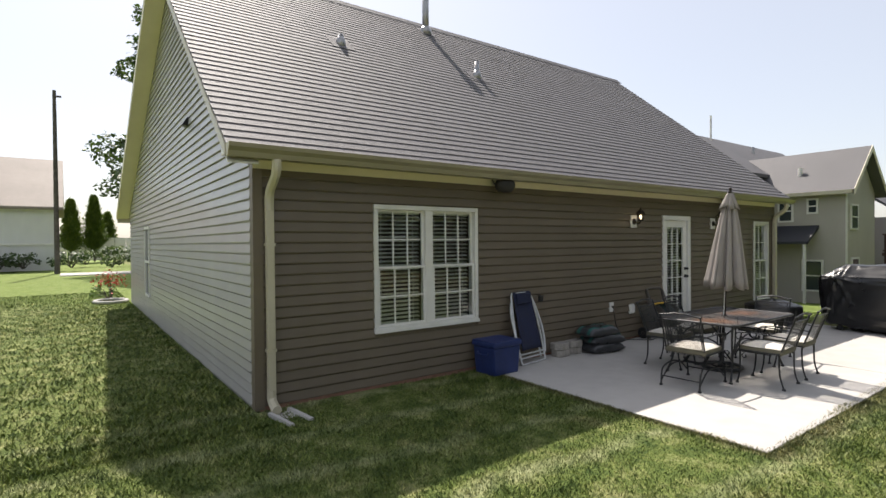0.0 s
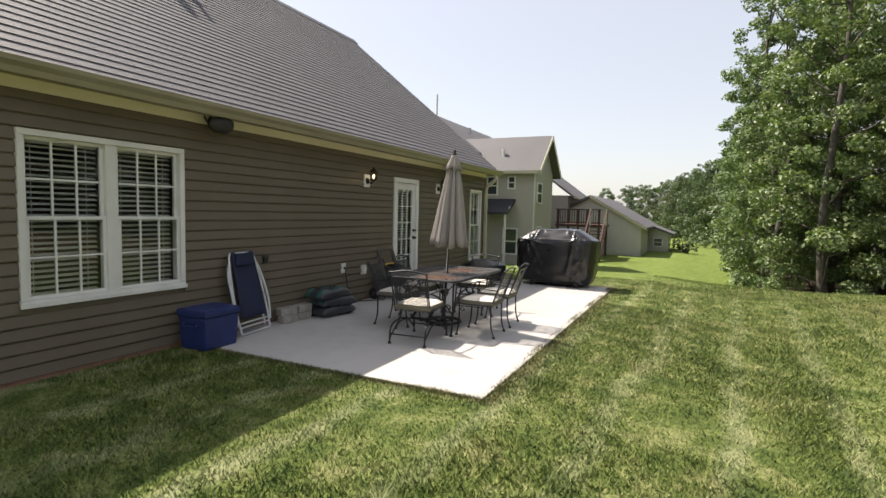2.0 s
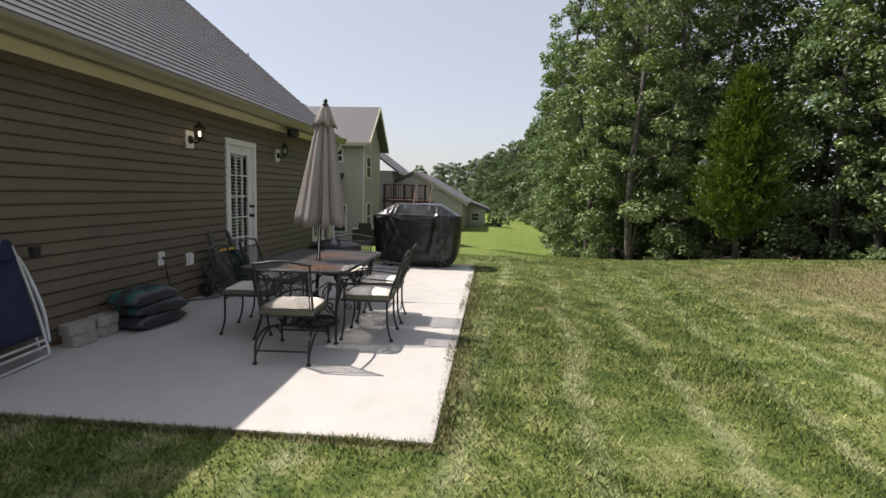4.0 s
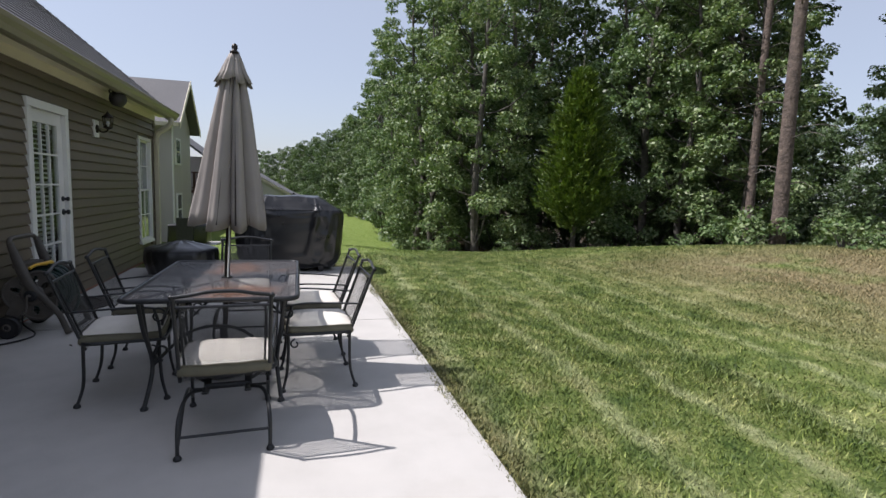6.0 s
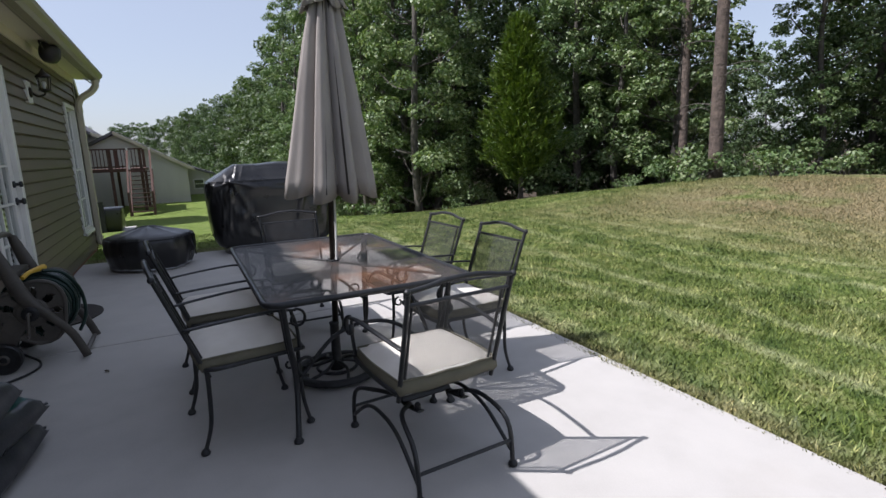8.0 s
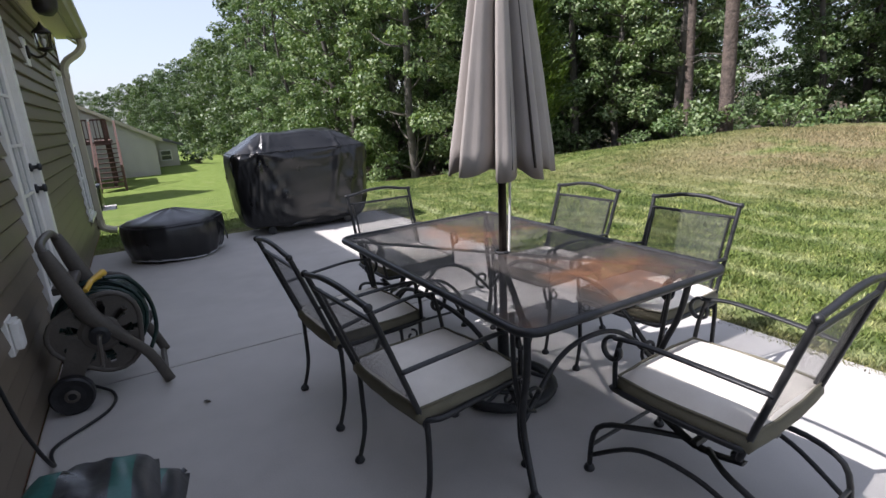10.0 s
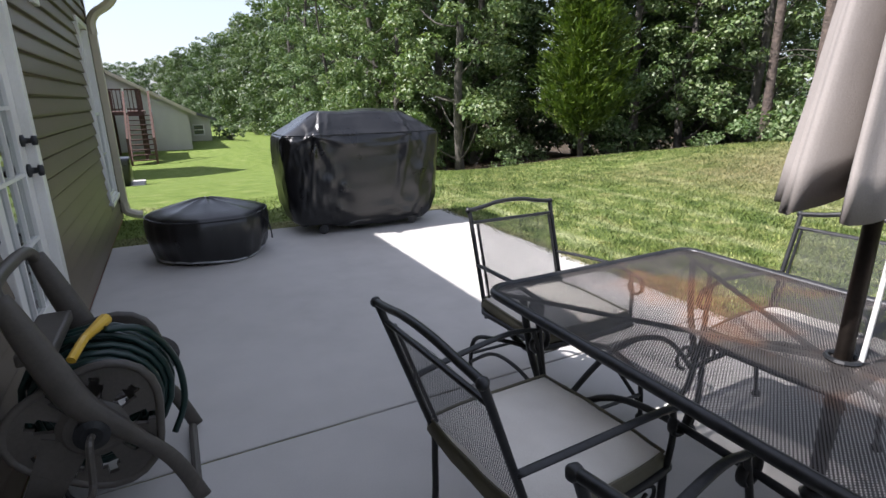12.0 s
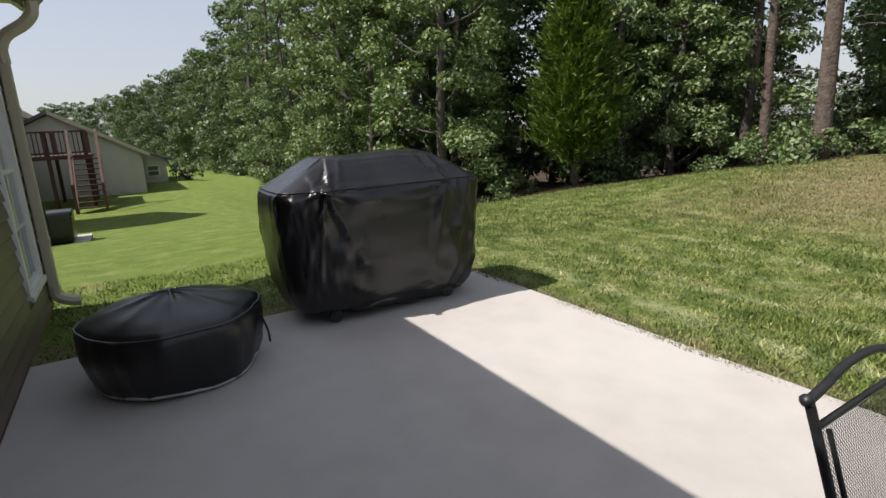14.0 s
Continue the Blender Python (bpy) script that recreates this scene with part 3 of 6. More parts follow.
def window(name, x0, x1, z0, z1, units, cols, label, with_blinds=True):
    """A vinyl window of side-by-side double-hung units; its front edge stands proud of the siding."""
    t = thing(name, pose(0, 0, 0), label, "window", kind="structure")
    bm = bmesh.new()
    c = 0.055
    for b in ((x0, z0, x1, z0 + c), (x0, z1 - c, x1, z1), (x0, z0 + c, x0 + c, z1 - c), (x1 - c, z0 + c, x1, z1 - c)):
        box(bm, b[0] + 0.001, -0.045, b[1] + 0.001, b[2] - 0.001, 0.1, b[3] - 0.001, 0.004)
    part("window_frame", bm, M_TRIM, t)
    part("window_sill", boxed(x0 - 0.01, -0.062, z0 - 0.012, x1 + 0.01, -0.046, z0 + 0.03, 0.004), M_TRIM, t)
    a, b = x0 + c, x1 - c
    mull = 0.11 if units > 1 else 0.0
    wide = (b - a - mull * (units - 1)) / units
    for u in range(units):
        ux = a + u * (wide + mull)
        if u:
            part("mullion", boxed(ux - mull, -0.028, z0 + c, ux, 0.09, z1 - c, 0.004), M_TRIM, t)
        mid = (z0 + z1) / 2
        sash(t, ux + 0.001, ux + wide - 0.001, mid - 0.02, z1 - c, 0.012, cols, 2)
        sash(t, ux + 0.001, ux + wide - 0.001, z0 + c, mid + 0.02, -0.022, cols, 2)
        if with_blinds:
            bl = thing("window_blind", pose(0, 0, 0), "cream horizontal blind hanging closed behind the glass", "blind", "window blinds")
            part("head_rail", boxed(ux + 0.01, 0.10, z1 - c - 0.05, ux + wide - 0.01, 0.15, z1 - c), M_BLIND, bl)
            blinds(bl, ux + 0.012, ux + wide - 0.012, z0 + c, z1 - c - 0.05, 0.125)
    return t


window("window_1", *OPEN[0][:4], 2, 3, "white double window with grilles and half-open blinds")
window("window_2", *OPEN[2][:4], 1, 2, "narrow white double-hung window with grilles", True)

DX0, DX1, DZ0, DZ1 = OPEN[1]
door = thing("door_1", pose(0, 0, 0), "white full-glass patio door with grilles, closed", "door", kind="structure")
bm = bmesh.new()
for b in ((DX0, DZ1 - 0.085, DX1, DZ1), (DX0, DZ0, DX0 + 0.085, DZ1 - 0.085), (DX1 - 0.085, DZ0, DX1, DZ1 - 0.085)):
    box(bm, b[0] + 0.001, -0.045, b[1], b[2] - 0.001, 0.1, b[3] - 0.001, 0.005)
part("door_frame", bm, M_TRIM, door)
part("threshold", boxed(DX0 + 0.002, -0.06, 0.02, DX1 - 0.002, 0.1, 0.12, 0.006), simple("bronze_sill", (0.05, 0.04, 0.035), (0.1, 0.08, 0.07), 5.0, 0.5), door, "dark bronze threshold")
lx0, lx1, lz0, lz1 = DX0 + 0.088, DX1 - 0.088, 0.125, DZ1 - 0.088
bm = bmesh.new()
for b in ((lx0, lz0, lx1, lz0 + 0.24), (lx0, lz1 - 0.13, lx1, lz1), (lx0, lz0 + 0.24, lx0 + 0.115, lz1 - 0.13), (lx1 - 0.115, lz0 + 0.24, lx1, lz1 - 0.13)):
    box(bm, b[0], 0.0, b[1], b[2], 0.045, b[3], 0.004)
part("door_leaf", bm, M_TRIM, door)
gx0, gx1, gz0, gz1 = lx0 + 0.115, lx1 - 0.115, lz0 + 0.24, lz1 - 0.13
for i in (1, 2):
    x = gx0 + (gx1 - gx0) * i / 3
    part("muntin", boxed(x - 0.009, 0.004, gz0, x + 0.009, 0.036, gz1), M_TRIM, door)
for i in range(1, 5):
    zz = gz0 + (gz1 - gz0) * i / 5
    part("muntin", boxed(gx0, 0.002, zz - 0.009, gx1, 0.034, zz + 0.009), M_TRIM, door)
p = part("pane", boxed(gx0 - 0.003, 0.018, gz0 - 0.003, gx1 + 0.003, 0.024, gz1 + 0.003), M_GLASS, door)
p.visible_shadow = False
for zz, r in ((1.17, 0.03), (1.02, 0.034)):
    hw = part("door_handle" if zz < 1.1 else "deadbolt", lathe(bmesh.new(), [(r, 0.0), (r, 0.012), (r * 0.5, 0.016), (r * 0.45, 0.04), (r * 0.85, 0.045), (r * 0.8, 0.065), (r * 0.3, 0.07)], 16, pose(lx1 - 0.055, -0.001, zz, 90)), M_IRON, door, "black metal knob", smooth=True)
bl = thing("door_blind", pose(0, 0, 0), "cream blind hanging behind the door glass", "blind", "window blinds")
part("head_rail", boxed(gx0, 0.06, gz1 - 0.04, gx1, 0.1, gz1), M_BLIND, bl)
blinds(bl, gx0, gx1, gz0, gz1 - 0.04, 0.08)

# window on the gable end
gw = thing("window_3", pose(HX0, 0, 0), "white vinyl window on the gable wall", "window", kind="structure")
bm = bmesh.new()
for y0, z0, y1, z1 in ((GWIN[0], GWIN[2], GWIN[1], GWIN[2] + 0.06), (GWIN[0], GWIN[3] - 0.06, GWIN[1], GWIN[3]), (GWIN[0], GWIN[2] + 0.06, GWIN[0] + 0.06, GWIN[3] - 0.06),
                       (GWIN[1] - 0.06, GWIN[2] + 0.06, GWIN[1], GWIN[3] - 0.06), (GWIN[0] + 0.06, 1.3, GWIN[1] - 0.06, 1.35)):
    box(bm, -0.045, y0, z0, -0.001, y1, z1, 0.003)
part("window_frame", bm, M_TRIM, gw)
part("pane", boxed(-0.012, GWIN[0] + 0.05, GWIN[2] + 0.05, -0.002, GWIN[1] - 0.05, GWIN[3] - 0.05), plain("dark_glass", (0.03, 0.035, 0.04), 0.08), gw)
gv = thing("gable_vent", pose(HX0 - 0.005, 3.4, 3.55), "small dark louvred vent on the gable", "vent")
part("hood", prism(bmesh.new(), [(-0.015, -0.08, 0.0), (-0.1, -0.08, 0.02), (-0.015, -0.08, 0.16)], (0, 0.16, 0)), M_IRON, gv)


# ---- roof pieces ----
vent_pipe(2.08, 2.55, 0.16, 0.045, "short grey plumbing vent on the shingles")
vent_pipe(4.98, 2.5, 0.3, 0.05, "grey plumbing vent pipe on the shingles")
vent_pipe(4.95, 4.25, 1.0, 0.075, "tall grey metal flue pipe near the ridge", True)


# ---- wall fixtures ----
M_BRONZE = simple("dark_bronze", (0.02, 0.016, 0.013), (0.045, 0.035, 0.028), 12.0, 0.45, 0.5)
M_BULB = glow("lit_bulb", (1.0, 0.78, 0.45), 2.5)


M_LANTERN = plain("lantern_glass", (0.8, 0.8, 0.78), 0.05, 0.0, Transmission_Weight=1.0, IOR=1.04)


def wall_lamp(x, z, lit):
    t = thing("wall_lamp", pose(x, 0, z), "dark bronze wall lantern, " + ("lit" if lit else "unlit") + ", on a white mounting block", "wall lamp", "wall lamps")
    part("mounting_block", boxed(-0.085, -0.04, -0.13, 0.085, -0.005, 0.09, 0.006), M_TRIM, t, "white vinyl mounting block")
    part("back_plate", lathe(bmesh.new(), [(0.055, 0.0), (0.05, 0.014), (0.02, 0.022)], 18, pose(0, -0.041, -0.02, 90)), M_BRONZE, t, smooth=True)
    part("arm", tubed(bend([(0, -0.05, -0.02), (0, -0.1, -0.06), (0, -0.16, -0.04), (0, -0.17, 0.0)]), 0.01, 8), M_BRONZE, t, smooth=True)
    part("base", lathe(bmesh.new(), [(0.02, -0.02), (0.06, 0.0), (0.055, 0.012)], 16, pose(0, -0.17, 0.0)), M_BRONZE, t)
    part("globe", lathe(bmesh.new(), [(0.048, 0.012), (0.058, 0.06), (0.064, 0.128)], 16, pose(0, -0.17, 0.0)), M_LANTERN, t, "clear glass", smooth=True).visible_shadow = False
    part("bulb", lathe(bmesh.new(), [(0.008, 0.012), (0.01, 0.03), (0.02, 0.058), (0.018, 0.078), (0.004, 0.09)], 14, pose(0, -0.17, 0.0)), M_BULB if lit else M_TRIM, t, "glowing warm bulb" if lit else "white bulb", smooth=True)
    for k in range(4):
        a = math.pi / 4 + k * math.pi / 2
        part("cage_bar", tubed([(0.052 * math.cos(a), -0.17 + 0.052 * math.sin(a), 0.008), (0.069 * math.cos(a), -0.17 + 0.069 * math.sin(a), 0.135)], 0.004, 6), M_BRONZE, t)
    part("hood", lathe(bmesh.new(), [(0.075, 0.128), (0.06, 0.15), (0.03, 0.175), (0.012, 0.2), (0.004, 0.22)], 16, pose(0, -0.17, 0.0)), M_BRONZE, t, smooth=True)


wall_lamp(6.44, 2.08, True)
wall_lamp(9.2, 2.08, False)
M_SPEAKER = simple("speaker_black", (0.015, 0.014, 0.014), (0.035, 0.03, 0.03), 30.0, 0.6)


def speaker(x):
    t = thing("outdoor_speaker", pose(x, -0.2, 2.5, 8, 0, 0), "black outdoor loudspeaker hung under the soffit", "speaker", "outdoor speakers")
    rim = [0.06, 0.105, 0.12, 0.122, 0.11, 0.07]
    bm = lathe(bmesh.new(), [(r, 0.11 - 0.034 * k) for k, r in enumerate(rim)], 24, pose(0, 0, 0, 90))
    for v in bm.verts:  # a rounded box, wider than high
        v.co.x, v.co.z = v.co.x * 1.32, max(-0.1, min(0.088, v.co.z * 0.95))
    part("cabinet", bm, M_SPEAKER, t, smooth=True)
    bm = lathe(bmesh.new(), [(0.095, 0.0), (0.09, 0.012), (0.05, 0.022), (0.004, 0.026)], 24, pose(0, -0.062, 0, 90))
    for v in bm.verts:
        v.co.x, v.co.z = v.co.x * 1.35, v.co.z * 0.9
    part("grille", bm, M_MESH2, t, "black perforated grille", True)
    part("bracket", tubed(bend([(-0.17, 0.0, 0.0), (-0.175, 0.04, 0.07), (0.0, 0.05, 0.095), (0.175, 0.04, 0.07), (0.17, 0.0, 0.0)]), 0.009, 6), M_SPEAKER, t)


M_MESH2 = simple("grille_black", (0.012, 0.012, 0.012), (0.03, 0.028, 0.027), 60.0, 0.7, 0.0, 0.8, 200.0)
speaker(3.2)
speaker(9.46)


def outlet(x, z, name, label):
    t = thing(name, pose(x, 0, z), label, "outlet", "wall outlets")
    part("plate", boxed(-0.06, -0.036, -0.085, 0.06, -0.005, 0.085, 0.005), M_TRIM, t)
    part("cover", boxed(-0.042, -0.07, -0.065, 0.042, -0.037, 0.06, 0.008), M_TRIM, t)
    part("hinge", boxed(-0.045, -0.06, 0.062, 0.045, -0.037, 0.072, 0.003), M_TRIM, t)


outlet(6.37, 0.525, "outlet_cover", "white weatherproof outlet cover on the siding")
t = thing("hose_bib_plate", pose(5.8, 0, 0.6), "white wall plate with a brass hose tap", "tap")
part("plate", boxed(-0.055, -0.036, -0.08, 0.055, -0.005, 0.08, 0.005), M_TRIM, t)
part("tap", tubed(bend([(0, -0.03, 0), (0, -0.06, 0.0), (0, -0.07, -0.03)]), 0.009, 8), M_BRONZE, t)
part("wheel_handle", lathe(bmesh.new(), [(0.016, 0), (0.018, 0.004), (0.016, 0.008)], 12, pose(0, -0.055, 0.012)), M_BRONZE, t)
tagged(part("black_cable", tubed(bend([(5.8, -0.07, 0.56), (5.83, -0.1, 0.3), (5.95, -0.13, 0.06), (6.2, -0.1, 0.013), (6.42, -0.3, 0.012), (6.62, -0.32, 0.014), (6.69, -0.2, 0.1), (6.69, -0.24, 0.28)], 8), 0.008, 8), M_IRON, None, "", True),
       "black garden hose looping down the wall and along the slab", "hose")


# ---- chairs ----
def spiral(cx, cz, r0, r1, a0, a1, y_of, n=14):
    """Points of a scroll in the y, z plane."""
    return [(cx, y_of + (r0 + (r1 - r0) * k / n) * math.cos(a0 + (a1 - a0) * k / n), cz + (r0 + (r1 - r0) * k / n) * math.sin(a0 + (a1 - a0) * k / n)) for k in range(n + 1)]


def cushion(parent, w, d, z0, z1):
    """A boxed seat cushion, its top a little crowned."""
    bm = bmesh.new()
    n = 10
    rows = []
    for j in range(n + 1):
        row = []
        for i in range(n + 1):
            u, v = 2 * i / n - 1, 2 * j / n - 1
            k = 1 - 0.05 * (u * u * v * v)
            e = max(abs(u), abs(v))
            z = z1 - 0.03 * e ** 6 + 0.008 * (1 - u * u) * (1 - v * v) + 0.002 * math.sin(9 * u + 4 * v)
            row.append(bm.verts.new((u * w / 2 * k, v * d / 2 * k, z)))
        rows.append(row)
    for j in range(n):
        for i in range(n):
            bm.faces.new((rows[j][i], rows[j][i + 1], rows[j + 1][i + 1], rows[j + 1][i]))
    edge = [rows[0][i] for i in range(n)] + [rows[j][n] for j in range(n)] + [rows[n][i] for i in range(n, 0, -1)] + [rows[j][0] for j in range(n, 0, -1)]
    rim = [v.co.copy() for v in edge]
    c = part("cushion", bm, M_CUSHION, parent, "pale beige cushion top", True)
    bm = bmesh.new()
    prof = [(0.0, 0.0), (0.012, -0.012), (0.014, -0.04), (0.006, -0.058), (-0.03, -0.062)]
    loops = []
    for o, dz in prof:
        loops.append([bm.verts.new((p.x + o * (p.x / (w / 2)), p.y + o * (p.y / (d / 2)), p.z + dz)) for p in rim])
    m = len(rim)
    for a, b in zip(loops, loops[1:]):
        for i in range(m):
            bm.faces.new((a[i], b[i], b[(i + 1) % m], a[(i + 1) % m]))
    bm.faces.new(loops[-1][::-1])
    bmesh.ops.recalc_face_normals(bm, faces=bm.faces)
    part("cushion_side", bm, M_CUSHION_SIDE, c, "olive-brown cushion side", True)
    part("piping", tubed([p + Vector((0.006 * p.x / abs(w / 2), 0.006 * p.y / abs(d / 2), 0.002)) for p in rim], 0.005, 6, closed=True), M_CUSHION_SIDE, c)


def chair_top(t, rake):
    """Back, arms, seat pan and cushion that both kinds of chair share. The chair faces +y."""
    yb = lambda z: -0.205 - (z - 0.40) * rake
    for s in (-1, 1):
        part("back_post", tubed(bend([(s * 0.225, yb(0.36), 0.36), (s * 0.228, yb(0.6), 0.6), (s * 0.232, yb(0.82), 0.82), (s * 0.234, yb(0.85), 0.845)]), 0.0105, 8), M_IRON, t, smooth=True)
        part("finial", lathe(bmesh.new(), [(0.004, -0.014), (0.014, -0.004), (0.015, 0.004), (0.006, 0.014)], 10, pose(s * 0.236, yb(0.85), 0.845, 0, s * 90, 0)), M_IRON, t, smooth=True)
        arm = bend([(s * 0.23, yb(0.60), 0.60), (s * 0.25, -0.1, 0.615), (s * 0.265, 0.1, 0.625), (s * 0.262, 0.21, 0.61)], 5)
        curl = spiral(s * 0.262, 0.565, 0.05, 0.022, math.pi / 2, -math.pi * 1.25, 0.215, 14)
        part("armrest", tubed([tuple(p) for p in arm] + curl, 0.0125, 8, 0.55), M_IRON, t, smooth=True)
        part("arm_post", tubed(bend([(s * 0.258, 0.19, 0.615), (s * 0.252, 0.215, 0.52), (s * 0.238, 0.225, 0.41)]), 0.009, 8), M_IRON, t, smooth=True)
        part("inner_bar", tubed([(s * 0.2, yb(0.38) + 0.012, 0.38), (s * 0.205, yb(0.785) + 0.012, 0.785)], 0.006, 6), M_IRON, t)
    part("crest_rail", tubed(bend([(-0.234, yb(0.845), 0.845), (-0.15, yb(0.855), 0.856), (-0.08, yb(0.868), 0.869), (0.0, yb(0.872), 0.873), (0.08, yb(0.868), 0.869), (0.15, yb(0.855), 0.856), (0.234, yb(0.845), 0.845)]), 0.0105, 8), M_IRON, t, smooth=True)
    part("back_rail", tubed([(-0.228, yb(0.79), 0.79), (0.228, yb(0.79), 0.79)], 0.008, 8), M_IRON, t)
    # mesh back, laid out flat and stood up, so that its holes follow the sheet
    ln = math.hypot(0.43, 0.43 * rake)
    bm = bmesh.new()
    n = 6
    g = [[bm.verts.new((-0.21 + 0.42 * i / n, ln * j / n, -0.012 * (1 - (2 * i / n - 1) ** 2))) for i in range(n + 1)] for j in range(n + 1)]
    for j in range(n):
        for i in range(n):
            bm.faces.new((g[j][i], g[j][i + 1], g[j + 1][i + 1], g[j + 1][i]))
    ob = part("back_mesh", bm, M_MESH, t, "black expanded-metal mesh back", True)
    ob.matrix_basis = pose(0, yb(0.36), 0.36, 90 + math.degrees(math.atan(rake)))
    f = bend([(-0.24, -0.2, 0.405), (-0.25, 0.0, 0.405), (-0.24, 0.215, 0.405), (-0.2, 0.245, 0.402), (0.0, 0.25, 0.40), (0.2, 0.245, 0.402), (0.24, 0.215, 0.405), (0.25, 0.0, 0.405), (0.24, -0.2, 0.405), (0.0, -0.21, 0.395), (-0.24, -0.2, 0.405)], 4)
    part("seat_frame", tubed(f[:-1], 0.011, 8, closed=True), M_IRON, t, smooth=True)
    part("seat_mesh", boxed(-0.235, -0.195, 0.396, 0.235, 0.235, 0.4), M_MESH, t)
    cushion(t, 0.47, 0.45, 0.405, 0.482)


def foot(parent, x, y):
    part("foot", lathe(bmesh.new(), [(0.019, 0.0), (0.022, 0.008), (0.017, 0.02), (0.009, 0.028)], 12, pose(x, y, 0)), M_IRON, parent, "black rubber foot", True)


def dining_chair():
    t = thing("patio_chair", pose(0, 0, 0), "black wrought-iron mesh armchair with a beige seat cushion", "chair", "chairs round the patio table")
    chair_top(t, 0.36)
    for s in (-1, 1):
        for y0, y1 in ((-0.2, -0.245), (0.215, 0.25)):
            leg = part("leg", tubed(bend([(s * 0.237, y0, 0.405), (s * 0.239, y0 * 1.0, 0.3), (s * 0.232, y0 * 1.04, 0.14), (s * 0.232, y1, 0.012)]), [0.0105] * 13 + [0.0095] * 6, 8), M_IRON, t, smooth=True)
            foot(leg, s * 0.232, y1)
        part("scroll", tubed(spiral(s * 0.23, 0.335, 0.034, 0.012, math.pi / 2, -math.pi * 1.4, 0.17), 0.006, 6), M_IRON, t, smooth=True)
    return t


def rocker_chair():
    t = thing("spring_rocker_chair", pose(0, 0, 0), "black wrought-iron spring rocker with mesh back and beige cushion", "chair", "chairs round the patio table")
    chair_top(t, 0.31)
    for s in (-1, 1):
        for y0, y1 in ((-0.14, -0.345), (0.15, 0.345)):
            leg = part("leg", tubed(bend([(s * 0.1, y0 * 0.3, 0.25), (s * 0.19, y0, 0.265), (s * 0.222, y1 * 0.9, 0.2), (s * 0.225, y1, 0.012)], 5), 0.0105, 8), M_IRON, t, smooth=True)
            foot(leg, s * 0.225, y1)
        part("side_arch", tubed(bend([(s * 0.224, -0.335, 0.07), (s * 0.22, -0.16, 0.19), (s * 0.22, 0.0, 0.22), (s * 0.22, 0.16, 0.19), (s * 0.224, 0.335, 0.07)]), 0.009, 8), M_IRON, t, smooth=True)
        part("spring_plate", tubed(bend([(s * 0.11, -0.16, 0.27), (s * 0.11, 0.0, 0.25), (s * 0.11, 0.16, 0.33), (s * 0.11, 0.19, 0.385)]), 0.02, 6, 0.25), M_IRON, t)
        part("bolt", lathe(bmesh.new(), [(0.014, 0), (0.014, 0.02), (0.006, 0.028)], 8, pose(s * 0.11, -0.13, 0.27)), M_IRON, t)
    for y in (-0.335, 0.335):
        part("stretcher", tubed([(-0.224, y, 0.115), (0.224, y, 0.115)], 0.008, 8), M_IRON, t)
    part("cross_bar", tubed([(-0.12, 0.0, 0.255), (0.12, 0.0, 0.255)], 0.015, 8), M_IRON, t)
    return t


chair = dining_chair()
chair.matrix_basis = pose(5.10, -1.495, 0, 0, 0, 186)
copy_thing(chair, pose(5.82, -1.465, 0, 0, 0, 184))
copy_thing(chair, pose(5.12, -2.73, 0, 0, 0, 3))
copy_thing(chair, pose(5.83, -2.70, 0, 0, 0, 4))
rocker = rocker_chair()
rocker.matrix_basis = pose(4.41, -2.20, 0, 0, 0, -86)
copy_thing(rocker, pose(6.545, -2.088, 0, 0, 0, 90))

# ---- table ----
TX0, TX1, TY0, TY1, TZ = 4.63, 6.28, -2.585, -1.575, 0.712
tcx, tcy = (TX0 + TX1) / 2, (TY0 + TY1) / 2
table = thing("patio_table", pose(tcx, tcy, 0), "rectangular wrought-iron mesh patio table with rust stains", "table")
hw, hd = (TX1 - TX0) / 2, (TY1 - TY0) / 2


def rounded(hx, hy, r, z, n=5):
    out = []
    for cx, cy, a in ((hx - r, hy - r, 0), (-hx + r, hy - r, 90), (-hx + r, -hy + r, 180), (hx - r, -hy + r, 270)):
        for k in range(n + 1):
            b = radians(a + 90 * k / n)
            out.append((cx + r * math.cos(b), cy + r * math.sin(b), z))
    return out


